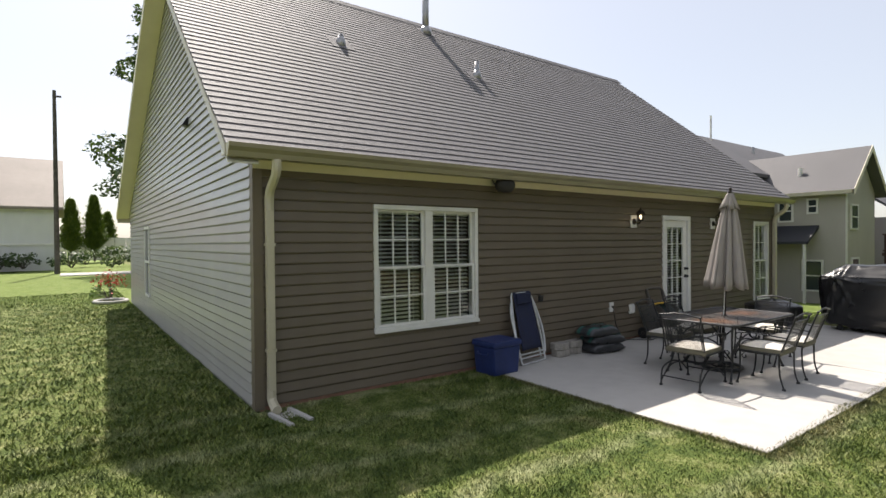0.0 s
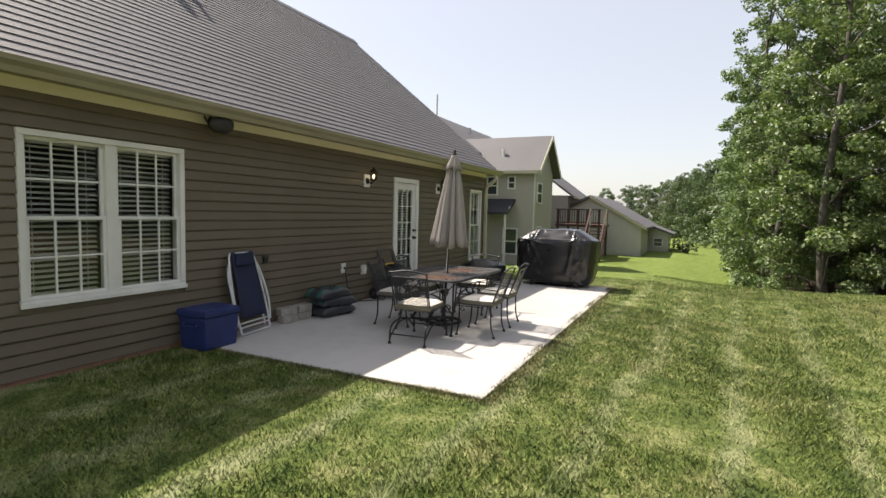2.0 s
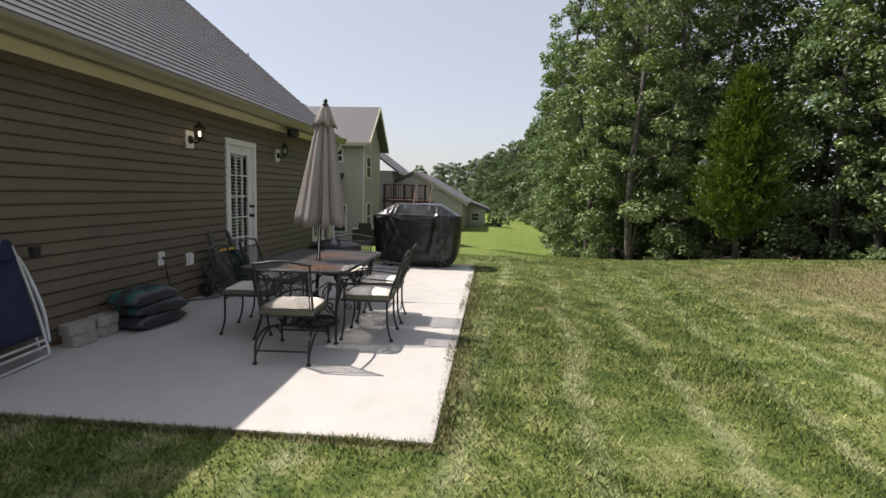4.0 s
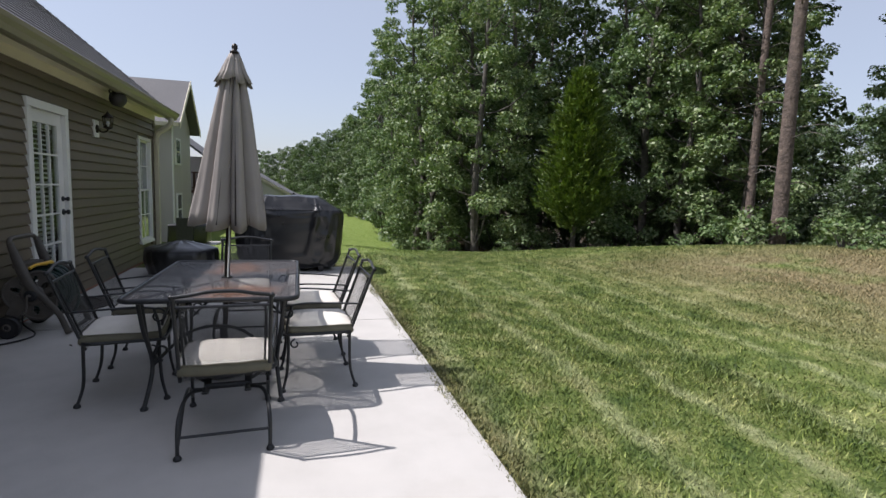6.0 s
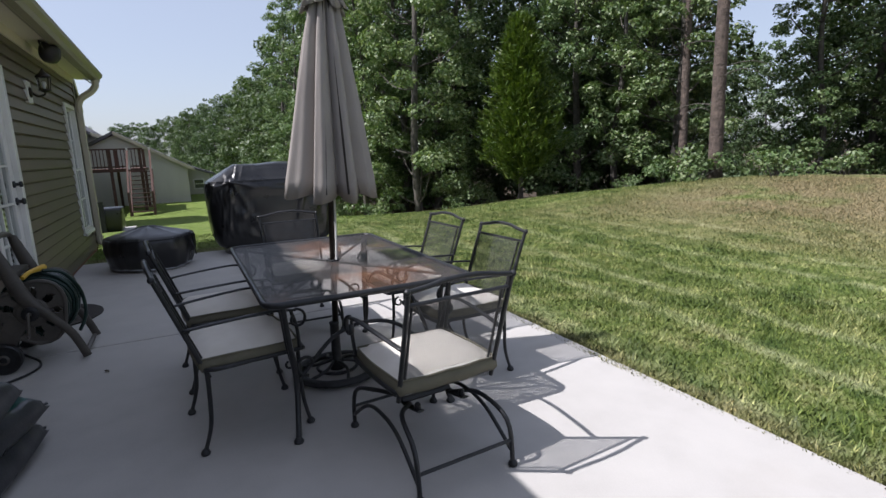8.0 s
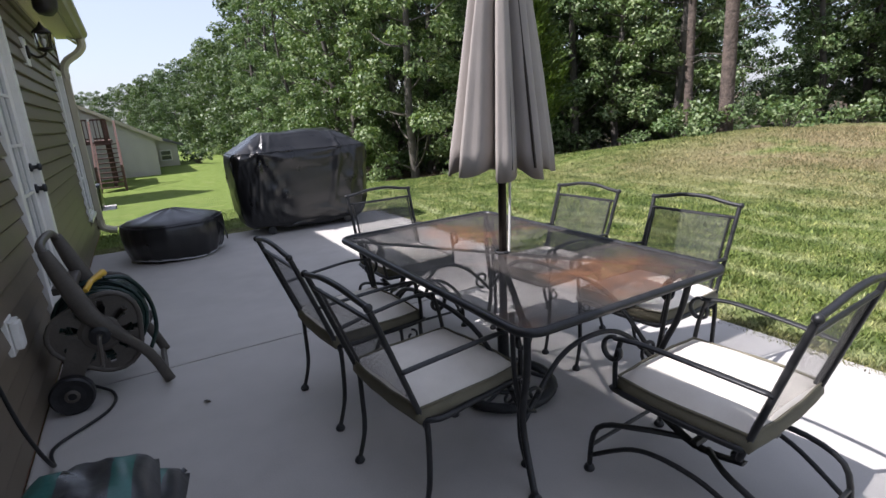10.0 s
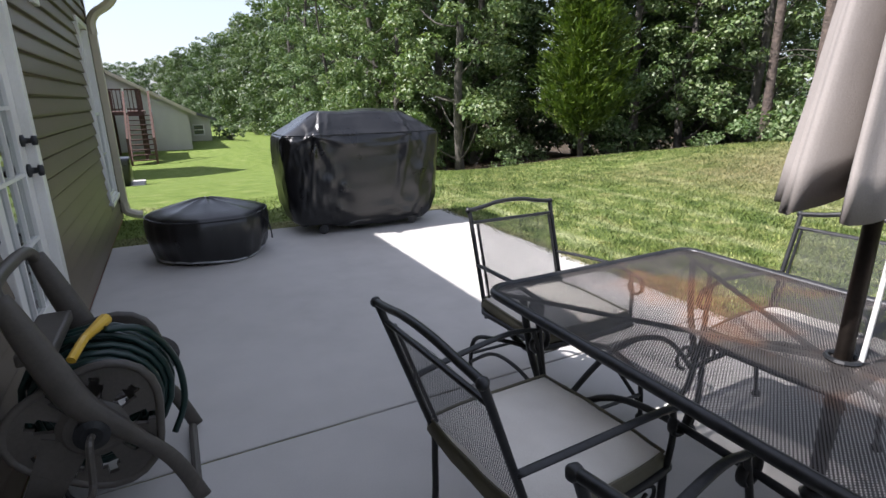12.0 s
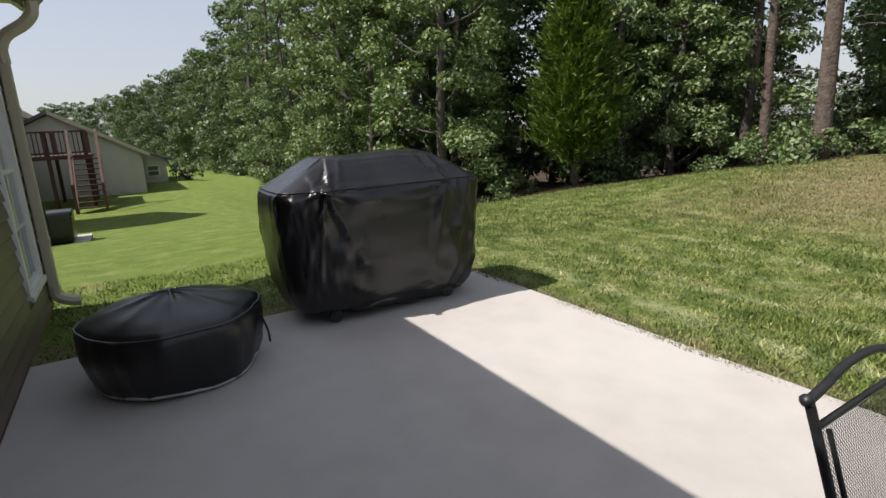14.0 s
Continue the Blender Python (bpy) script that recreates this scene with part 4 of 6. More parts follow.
for name, dz in (("tabletop", 0.0), ("under_mesh", 0.005)):
    bm = bmesh.new()
    bm.faces.new([bm.verts.new(p) for p in rounded(hw - 0.012, hd - 0.012, 0.06, TZ - dz)])
    part(name, bm, M_TABLE, table, "rust-stained brown-black expanded metal top" if dz == 0 else "")
part("top_rim", tubed(rounded(hw, hd, 0.07, TZ - 0.006), 0.016, 8, closed=True), M_IRON, table, smooth=True)
for s in (-1, 1):
    part("cross_brace", tubed([(-hw + 0.02, s * (hd - 0.02), TZ - 0.014), (hw - 0.02, -s * (hd - 0.02), TZ - 0.014 - 0.004 * (s + 1))], 0.013, 6, 0.5), M_IRON, table)
    for u in (-1, 1):
        p = [(s * (hw - 0.1), u * (hd - 0.08), TZ - 0.01), (s * (hw - 0.13), u * (hd - 0.1), 0.5), (s * (hw - 0.2), u * (hd - 0.13), 0.25), (s * (hw - 0.1), u * (hd - 0.1), 0.012)]
        leg = part("leg", tubed(bend(p), 0.0135, 8), M_IRON, table, smooth=True)
        part("twin_bar", tubed(bend([(s * (hw - 0.18), u * (hd - 0.08), TZ - 0.01), (s * (hw - 0.2), u * (hd - 0.1), 0.46), (s * (hw - 0.2), u * (hd - 0.13), 0.25), (s * (hw - 0.11), u * (hd - 0.1), 0.02)]), 0.0095, 8), M_IRON, leg, smooth=True)
        part("foot", lathe(bmesh.new(), [(0.022, 0.0), (0.025, 0.009), (0.012, 0.028)], 12, pose(s * (hw - 0.1), u * (hd - 0.1), 0)), M_IRON, leg)
        part("scroll", tubed(spiral(s * (hw - 0.2), 0.34, 0.06, 0.015, -math.pi / 2, math.pi * 1.3, u * (hd - 0.19)), 0.008, 6), M_IRON, leg, smooth=True)
    part("end_arch", tubed(bend([(s * (hw - 0.2), -hd + 0.13, 0.25), (s * (hw - 0.22), -0.18, 0.44), (s * (hw - 0.22), 0.0, 0.49), (s * (hw - 0.22), 0.18, 0.44), (s * (hw - 0.2), hd - 0.13, 0.25)]), 0.0105, 8), M_IRON, table, smooth=True)
for u in (-1, 1):
    part("side_arch", tubed(bend([(-hw + 0.2, u * (hd - 0.14), 0.27), (-0.35, u * (hd - 0.14), 0.5), (0.0, u * (hd - 0.14), 0.545), (0.35, u * (hd - 0.14), 0.5), (hw - 0.2, u * (hd - 0.14), 0.27)]), 0.0105, 8), M_IRON, table, smooth=True)
part("hole_ring", tubed([(5.421 - tcx + 0.035 * math.cos(a * 0.524), -2.075 - tcy + 0.035 * math.sin(a * 0.524), TZ + 0.004) for a in range(12)], 0.007, 6, closed=True), M_IRON, table)

# ---- umbrella and its base ----
umb = thing("patio_umbrella", pose(5.41, -2.047, 0, 2.3, 0.9, 0), "closed taupe canvas market umbrella standing through the table", "umbrella")
part("pole", lathe(bmesh.new(), [(0.019, 0.05), (0.019, 2.36)], 14), M_BRONZE, umb, "dark bronze pole", True)


def canopy(z_list, r_list, folds, depth, seed, lift=0.0):
    """A folded canopy: deep pleats that open towards the hem, with an uneven hem."""
    rng = random.Random(seed)
    n = folds * 20
    amp = [0.75 + 0.5 * rng.random() for _ in range(folds)]
    off = [0.12 * (rng.random() - 0.5) for _ in range(folds)]
    hem = [rng.random() for _ in range(folds)]
    bm = bmesh.new()
    rings = []
    for k, (z, r) in enumerate(zip(z_list, r_list)):
        f = k / (len(z_list) - 1)
        ring = []
        for i in range(n):
            q = i / 20
            j = int(q) % folds
            ph = q - int(q)
            fold = abs(math.sin(math.pi * ph)) ** 0.7
            mix = amp[j] * (1 - abs(ph - 0.5)) + amp[(j + (1 if ph > 0.5 else -1)) % folds] * abs(ph - 0.5)
            rr = 0.95 * r * (1 - depth * (1 - fold)) * (0.82 + 0.18 * mix) * (1 + 0.05 * f * math.sin(2 * math.pi * (2.5 * q + 1.3 * amp[j])) + 0.03 * noise.noise(Vector((q * 3.0, z * 2.5, seed))))
            a = 2 * math.pi * (q + off[j] * fold + 0.25 * f * (1 - fold)) / folds
            drop = lift * (0.5 - fold) + (0.05 * (hem[j] - 0.5) if f > 0.8 else 0)
            ring.append(bm.verts.new((0.68 * rr * math.cos(a), 1.05 * rr * math.sin(a), z + drop * f * f + 0.004 * math.sin(11 * z + 5 * a))))
        rings.append(ring)
    for a, b in zip(rings, rings[1:]):
        for i in range(n):
            bm.faces.new((a[i], b[i], b[(i + 1) % n], a[(i + 1) % n]))
    bmesh.ops.recalc_face_normals(bm, faces=bm.faces)
    return bm


def cloth(ob):
    m = ob.modifiers.new("thickness", "SOLIDIFY")
    m.thickness = 0.004
    return ob


cloth(part("canopy", canopy([2.26, 2.2, 2.1, 1.95, 1.8, 1.65, 1.5, 1.35, 1.2, 1.1], [0.05, 0.075, 0.102, 0.135, 0.162, 0.19, 0.216, 0.242, 0.268, 0.28], 8, 0.62, 4, 0.06), M_CANVAS, umb, "taupe canvas hanging in folds", True))
cloth(part("vent_flounce", canopy([2.35, 2.3, 2.22, 2.14], [0.035, 0.06, 0.095, 0.135], 8, 0.28, 9, 0.03), M_CANVAS, umb, "short upper flounce of taupe canvas", True))
part("finial", lathe(bmesh.new(), [(0.03, 2.345), (0.034, 2.36), (0.016, 2.372), (0.022, 2.39), (0.018, 2.41), (0.005, 2.42)], 14), M_BRONZE, umb, "dark turned finial", True)
for k in range(8):
    a = 2 * math.pi * (k + 0.5) / 8
    part("rib", tubed([(0.03 * math.cos(a), 0.03 * math.sin(a), 2.3), (0.17 * math.cos(a), 0.17 * math.sin(a), 1.11)], 0.007, 6), M_BRONZE, umb)
part("pull_cord", tubed(bend([(-0.045, -0.01, 1.12), (-0.04, -0.012, 0.9), (-0.035, -0.01, 0.72)]), 0.006, 6), M_TRIM, umb, "white pull cord")
base = thing("umbrella_base", pose(5.41, -2.05, 0), "round black cast-iron umbrella base with scrollwork", "umbrella base")
part("ring", tubed([(0.235 * math.cos(a * 0.2618), 0.235 * math.sin(a * 0.2618), 0.035) for a in range(24)], 0.028, 8, 0.8, True), M_IRON, base, smooth=True)
part("inner_ring", tubed([(0.12 * math.cos(a * 0.349), 0.12 * math.sin(a * 0.349), 0.05) for a in range(18)], 0.01, 6, closed=True), M_IRON, base)
for k in range(6):
    a = math.pi * k / 3
    part("spoke", tubed(bend([(0.03 * math.cos(a), 0.03 * math.sin(a), 0.09), (0.12 * math.cos(a + 0.25), 0.12 * math.sin(a + 0.25), 0.07), (0.23 * math.cos(a), 0.23 * math.sin(a), 0.04)]), 0.01, 6), M_IRON, base, smooth=True)
part("stem", lathe(bmesh.new(), [(0.05, 0.04), (0.03, 0.1), (0.028, 0.32), (0.033, 0.33), (0.0215, 0.34)], 16), M_IRON, base, smooth=True)


# ---- covered grill ----
def grill():
    t = thing("covered_grill", pose(10.4, -2.46, 0, 0, 0, 0), "large gas grill under a glossy black vinyl cover", "grill")
    bm = bmesh.new()
    n, rings = 240, []
    # (z, half length along y, half depth along x, corner power)
    prof = [(0.055, 0.70, 0.36, 4.5), (0.15, 0.785, 0.39, 4.5), (0.3, 0.83, 0.405, 4.8), (0.6, 0.855, 0.415, 5), (0.88, 0.862, 0.42, 5.5), (0.97, 0.86, 0.42, 6), (1.0, 0.85, 0.417, 6),
            (1.015, 0.83, 0.405, 7), (1.09, 0.70, 0.345, 7), (1.17, 0.57, 0.275, 7), (1.222, 0.48, 0.225, 7), (1.236, 0.45, 0.2, 6), (1.246, 0.26, 0.1, 4), (1.248, 0.02, 0.01, 2)]
    # tension folds that fan out from the two corners of the lid seam: (y, z) to (y, z), height, width
    folds = [((0.5, 1.0), (0.05, 0.86), 0.030, 0.030), ((0.05, 0.86), (-0.3, 0.98), 0.02, 0.028), ((0.52, 0.98), (0.2, 0.3), 0.026, 0.035), ((0.55, 0.98), (0.62, 0.3), 0.022, 0.03), ((0.6, 1.0), (0.85, 0.7), 0.02, 0.03),
             ((0.2, 0.98), (0.12, 0.62), 0.02, 0.03), ((-0.08, 1.0), (-0.12, 0.66), 0.018, 0.028), ((-0.42, 1.0), (-0.3, 0.35), 0.024, 0.035), ((-0.45, 0.98), (-0.75, 0.55), 0.022, 0.03), ((0.45, 0.55), (-0.5, 0.12), 0.03, 0.045), ((0.6, 0.4), (0.0, 0.1), 0.022, 0.035),
             ((0.5, 1.01), (0.44, 1.22), 0.026, 0.022), ((0.42, 1.02), (0.36, 1.2), 0.018, 0.02), ((0.56, 1.02), (0.47, 1.21), -0.02, 0.02), ((-0.42, 1.01), (-0.4, 1.22), 0.024, 0.022), ((-0.5, 1.02), (-0.43, 1.2), -0.018, 0.02), ((0.28, 1.02), (0.3, 1.16), 0.014, 0.02)]
    steps = [(lo, hi, k / 5) for lo, hi in zip(prof, prof[1:]) for k in range(5)] + [(prof[-1], prof[-1], 0.0)]
    for lo, hi, f in steps:
        z, hy, hx, p = (u + (v - u) * f for u, v in zip(lo, hi))
        ring = []
        for i in range(n):
            a = 2 * math.pi * i / n
            c, s = math.cos(a), math.sin(a)
            x = math.copysign(abs(c) ** (2 / p), c) * hx
            y = math.copysign(abs(s) ** (2 / p), s) * hy
            side = y if abs(c) > 0.3 else x + 3.0
            low = 1 - smoothstep(0.88, 1.04, z)
            w = 0.016 * noise.noise(Vector((y * 2.3, x * 2.0, z * 1.1)))
            ridge = 1 - abs(noise.noise(Vector((side * 4.2 + 0.9 * z, z * 0.9, 4.0)))) * 2.6
            w += 0.022 * max(ridge, 0.0) ** 3 * low * smoothstep(0.12, 0.6, z)
            w += 0.006 * math.sin(side * 46 + 6 * noise.noise(Vector((side * 3, 0, 1)))) * smoothstep(0.86, 0.98, z) * (1 - smoothstep(1.04, 1.12, z))
            w += 0.009 * noise.noise(Vector((side * 9, z * 7, 3.0))) + 0.02 * max(0.0, 1 - 3.0 * abs(noise.noise(Vector((side * 3.5 + z * 2.5, z * 4.0 - side, 6.0))))) ** 2
            for (y0, z0), (y1, z1), high, wide in folds:
                dy, dz = y1 - y0, z1 - z0
                k = ((y - y0) * dy + (z - z0) * dz) / (dy * dy + dz * dz)
                if -0.1 < k < 1.1:
                    off = abs((y - y0) * dz - (z - z0) * dy) / math.hypot(dy, dz)
                    w += 1.5 * high * max(0.0, 1 - off / wide) ** 1.2 * (1 - 0.5 * max(k, 0)) * abs(c) ** 0.4
            hem = (0.05 * smoothstep(0.25, 0.45, y) * (1 - smoothstep(0.6, 0.7, y)) + 0.012 * math.sin(y * 11) + 0.01) if z < 0.1 else 0.0
            sag = 0.03 * noise.noise(Vector((y * 2.4, x * 2.4, 7.0))) * smoothstep(1.1, 1.25, z)
            ring.append(bm.verts.new((x + math.copysign(w, x) * min(1.0, abs(x) / 0.1), y * (1 + w * 0.5), z + hem + sag)))
        rings.append(ring)
    for a, b in zip(rings, rings[1:]):
        for i in range(n):
            bm.faces.new((a[i], a[(i + 1) % n], b[(i + 1) % n], b[i]))
    bm.faces.new(rings[-1])
    for k in (35, 50):  # the seams at the shoulder and round the lid stay crisp
        for i in range(n):
            e = bm.edges.get((rings[k][i], rings[k][(i + 1) % n]))
            e.smooth = False
    seam = [v.co.copy() * 1.003 for v in rings[35]][::2]
    part("cover", bm, M_COVER, t, "glossy black vinyl cover hanging in creases", True)
    part("seam", tubed(seam, 0.005, 5, closed=True), M_COVER, t, "stitched seam round the lid", True)
    for sx in (-1, 1):
        for sy in (-1, 1):
            wh = part("wheel", lathe(bmesh.new(), [(0.03, -0.018), (0.05, -0.016), (0.052, 0.0), (0.05, 0.016), (0.03, 0.018)], 16, pose(sx * 0.3, sy * 0.5, 0.052, 0, 90, 0)), M_IRON, t, "black caster wheel")
            part("fork", boxed(sx * 0.3 - 0.025, sy * 0.5 - 0.02, 0.05, sx * 0.3 + 0.025, sy * 0.5 + 0.02, 0.16), M_IRON, wh)
    part("bottom_shelf", boxed(-0.25, -0.6, 0.1, 0.25, 0.6, 0.14, 0.01), M_IRON, t)


grill()


def fire_pit():
    t = thing("covered_fire_pit", pose(9.93, -0.875, 0) @ Matrix.Diagonal((0.94, 0.94, 1.06, 1)), "low round fire pit under a black vinyl cover", "fire pit")
    bm = bmesh.new()
    n, rings = 72, []
    prof = [(0.02, 0.47), (0.1, 0.505), (0.22, 0.535), (0.33, 0.535), (0.375, 0.52), (0.395, 0.48), (0.43, 0.34), (0.465, 0.2), (0.49, 0.08), (0.495, 0.01)]
    for z, r in prof:
        ring = []
        for i in range(n):
            a = 2 * math.pi * i / n
            w = 0.03 * noise.noise(Vector((math.cos(a) * 3, math.sin(a) * 3, z * 3))) + 0.014 * math.sin(a * 17 + z * 6) * (1 - smoothstep(0.3, 0.4, z)) + 0.02 * max(0.0, 1 - 3 * abs(noise.noise(Vector((math.cos(a) * 4, math.sin(a) * 4, z * 5 + 2))))) ** 2
            w -= 0.02 * math.cos(6 * a)
            sag = -0.012 * abs(math.sin(4 * a)) * (1 if z > 0.4 else 0)
            ring.append(bm.verts.new((r * (1 + w) * math.cos(a), r * (1 + w) * math.sin(a), z + sag + (0.012 * math.sin(3 * a) if z < 0.05 else 0))))
        rings.append(ring)
    for a, b in zip(rings, rings[1:]):
        for i in range(n):
            bm.faces.new((a[i], a[(i + 1) % n], b[(i + 1) % n], b[i]))
    bm.faces.new(rings[-1])
    part("cover", bm, M_COVER, t, "black vinyl cover with a stitched rim", True)
    pts = lambda r, z, k: [(r * (1 - 0.02 * math.cos(6 * a) + 0.03 * noise.noise(Vector((math.cos(a) * 3, math.sin(a) * 3, z * 3)))) * math.cos(a), r * (1 - 0.02 * math.cos(6 * a) + 0.03 * noise.noise(Vector((math.cos(a) * 3, math.sin(a) * 3, z * 3)))) * math.sin(a), z + k * math.sin(3 * a)) for a in [2 * math.pi * i / 60 for i in range(60)]]
    part("rim_seam", tubed(pts(0.531, 0.37, 0.0), 0.006, 6, closed=True), M_COVER, t)
    part("hem", tubed(pts(0.478, 0.03, 0.012), 0.009, 6, closed=True), simple("hem_grey", (0.25, 0.25, 0.26), (0.4, 0.4, 0.41), 20.0, 0.5), t, "grey elastic hem")
    part("strap", tubed(bend([(-0.2, -0.5, 0.3), (-0.24, -0.53, 0.2), (-0.22, -0.54, 0.12)]), 0.008, 6), M_COVER, t)


fire_pit()

# ---- things along the wall ----
M_BLUE = simple("cooler_blue", (0.012, 0.025, 0.10), (0.022, 0.04, 0.15), 7.0, 0.45)
cooler = thing("cooler_box", pose(2.93, -0.33, 0, 0, 0, 3), "navy blue plastic cooler box with lid standing on the slab edge", "cooler")
bm = boxed(-0.24, -0.2, 0.0, 0.24, 0.2, 0.36, 0.02)
for v in bm.verts:
    k = 0.9 + 0.1 * v.co.z / 0.36
    v.co.x, v.co.y = v.co.x * k, v.co.y * k
part("body", bm, M_BLUE, cooler)
part("lid", boxed(-0.255, -0.215, 0.361, 0.255, 0.215, 0.44, 0.022), M_BLUE, cooler, "blue lid")
for s in (-1, 1):
    part("handle", tubed(bend([(s * 0.245, -0.09, 0.3), (s * 0.275, -0.08, 0.27), (s * 0.275, 0.08, 0.27), (s * 0.245, 0.09, 0.3)]), 0.011, 6), M_BLUE, cooler)

M_NAVY = simple("navy_fabric", (0.010, 0.014, 0.04), (0.018, 0.024, 0.065), 9.0, 0.85, 0.0, 0.4, 200.0)
M_ALU = simple("white_aluminium", (0.55, 0.56, 0.57), (0.7, 0.71, 0.72), 10.0, 0.35, 0.3)
lounge = thing("folding_chair", pose(3.66, -0.3, 0, 0, 0, 8), "folded navy lounge chair with white frame leaning on the wall", "folding chair")
lean = lambda z: 0.24 * z / 1.0
for s in (-1, 1):
    part("side_tube", tubed(bend([(s * 0.27, 0.0, 0.02), (s * 0.285, lean(0.3), 0.3), (s * 0.27, lean(0.6), 0.6), (s * 0.235, lean(0.9), 0.9), (s * 0.2, lean(0.985), 0.985)]), 0.013, 8), M_ALU, lounge, smooth=True)
    part("arm_rest", tubed(bend([(s * 0.31, 0.03, 0.12), (s * 0.325, lean(0.4) - 0.02, 0.4), (s * 0.3, lean(0.72), 0.72), (s * 0.25, lean(0.86), 0.86)]), 0.019, 8, 0.6), M_ALU, lounge, "white plastic armrest", True)
    part("rear_tube", tubed(bend([(s * 0.235, 0.05, 0.06), (s * 0.245, lean(0.4) + 0.05, 0.4), (s * 0.23, lean(0.8) + 0.03, 0.8)]), 0.012, 8), M_ALU, lounge, smooth=True)
for z in (0.02, 0.1, 0.15):
    part("cross_tube", tubed([(-0.27, lean(z), z), (0.27, lean(z), z)], 0.012, 8), M_ALU, lounge)
part("top_tube", tubed([(-0.2, lean(0.985), 0.985), (0.2, lean(0.985), 0.985)], 0.013, 8), M_ALU, lounge)
bm = bmesh.new()
g = []
for j in range(13):
    z = 0.2 + 0.8 * j / 12
    g.append([bm.verts.new((u * (0.225 - 0.03 * j / 12), lean(z) - 0.02 + 0.018 * (1 - u * u) + 0.004 * math.sin(j * 1.7), z)) for u in [i / 4 - 1 for i in range(9)]])
for j in range(12):
    for i in range(8):
        bm.faces.new((g[j][i], g[j][i + 1], g[j + 1][i + 1], g[j + 1][i]))
ob = part("sling", bm, M_NAVY, lounge, "navy blue fabric sling", True)
md = ob.modifiers.new("thickness", "SOLIDIFY")
md.thickness, md.offset = 0.012, 0
part("pillow", boxed(-0.16, lean(0.9) - 0.055, 0.83, 0.16, lean(0.9) - 0.012, 0.99, 0.018), M_NAVY, lounge, "navy head pillow")
part("cup_holder", lathe(bmesh.new(), [(0.035, 0.0), (0.045, 0.08), (0.045, 0.09)], 12, pose(0.33, 0.12, 0.84)), M_IRON, lounge, "black cup holder")

M_BLOCKS = simple("paver_grey", (0.24, 0.22, 0.195), (0.36, 0.335, 0.3), 14.0, 0.92, 0.0, 0.7, 60.0)


def paver(x, y, z, rz, label="grey-tan concrete retaining block beside the wall"):
    bm = prism(bmesh.new(), [(-0.14, 0.08, 0), (-0.15, -0.04, 0), (-0.08, -0.095, 0), (0.08, -0.095, 0), (0.15, -0.04, 0), (0.14, 0.08, 0)], (0, 0, 0.1))
    bmesh.ops.bevel(bm, geom=list(bm.edges), offset=0.008, segments=1, affect="EDGES")
    for v in bm.verts:
        v.co += Vector((noise.noise(v.co * 20), noise.noise(v.co * 23), 0)) * 0.004
    ob = tagged(part("retaining_block", bm, M_BLOCKS), label, "concrete block", "concrete blocks")
    ob.matrix_basis = pose(x, y, z, 0, 0, rz)


paver(4.34, -0.2, 0.0, 4)
paver(4.33, -0.19, 0.101, -3)
paver(4.65, -0.17, 0.0, -6)
paver(4.66, -0.18, 0.101, 5)

M_BAG = simple("bag_black", (0.02, 0.021, 0.024), (0.05, 0.052, 0.058), 6.0, 0.32)
M_BAG_EDGE = simple("bag_teal", (0.015, 0.085, 0.075), (0.03, 0.14, 0.125), 8.0, 0.4)


def soil_bag(x, y, z, rz, seed, h=0.165):
    t = thing("mulch_bag", pose(x, y, z, 0, 0, rz), "slumped shiny dark plastic bag with a pale band in a stack", "bag", "stacked bags")
    bm = bmesh.new()
    n, m = 22, 14
    g = {}
    for side in (0, 1):
        for j in range(m + 1):
            for i in range(n + 1):
                u, v = 2 * i / n - 1, 2 * j / m - 1
                edge = i in (0, n) or j in (0, m)
                if edge and side:
                    g[side, i, j] = g[0, i, j]
                    continue
                b = ((1 - u ** 4) * (1 - v ** 4)) ** 0.5
                wr = 0.3 * noise.noise(Vector((u * 2.5 + seed, v * 2.5, side * 5))) + 0.12 * noise.noise(Vector((u * 8, v * 8 + seed, side)))
                zz = h * 0.35 + (h * 0.65 * b * (1 + wr) if side else -h * 0.35 * b)
                g[side, i, j] = bm.verts.new((u * 0.34 * (1 - 0.06 * v * v), v * 0.2 * (1 - 0.06 * u * u), zz))
    for side in (0, 1):
        for j in range(m):
            for i in range(n):
                q = [g[side, i, j], g[side, i + 1, j], g[side, i + 1, j + 1], g[side, i, j + 1]]
                f = bm.faces.new(q if side else q[::-1])
                f.material_index = 1 if side and 0.35 < abs(2 * j / m - 0.9) < 0.75 and seed % 2 == 0 else 0
    part("bag", bm, (M_BAG, M_BAG_EDGE), t, smooth=True)
    for e in (-1, 1):
        out = [(e * (0.325 + 0.012 * math.sin(j * 2.1 + seed)), -0.17 + 0.034 * j, h * 0.35 + 0.01 * math.sin(j * 1.3 + seed)) for j in range(11)]
        part("end_seam", tubed(bend(out, 2), 0.016, 6, 0.3), M_BAG, t, "crimped bag end", True)


soil_bag(5.08, -0.37, 0.0, -8, 1)
soil_bag(5.11, -0.36, 0.12, -14, 2)
soil_bag(5.03, -0.33, 0.24, -4, 4)


# ---- hose reel ----
M_TAUPE = simple("taupe_plastic", (0.06, 0.053, 0.045), (0.095, 0.083, 0.07), 7.0, 0.5)
M_HOSE = simple("green_hose", (0.006, 0.02, 0.017), (0.012, 0.036, 0.03), 10.0, 0.35)
reel = thing("hose_reel_cart", pose(6.6, 0, 0), "taupe plastic hose reel cart with green hose by the wall", "hose reel")
AX, AY, AZ = 0.0, -0.33, 0.37


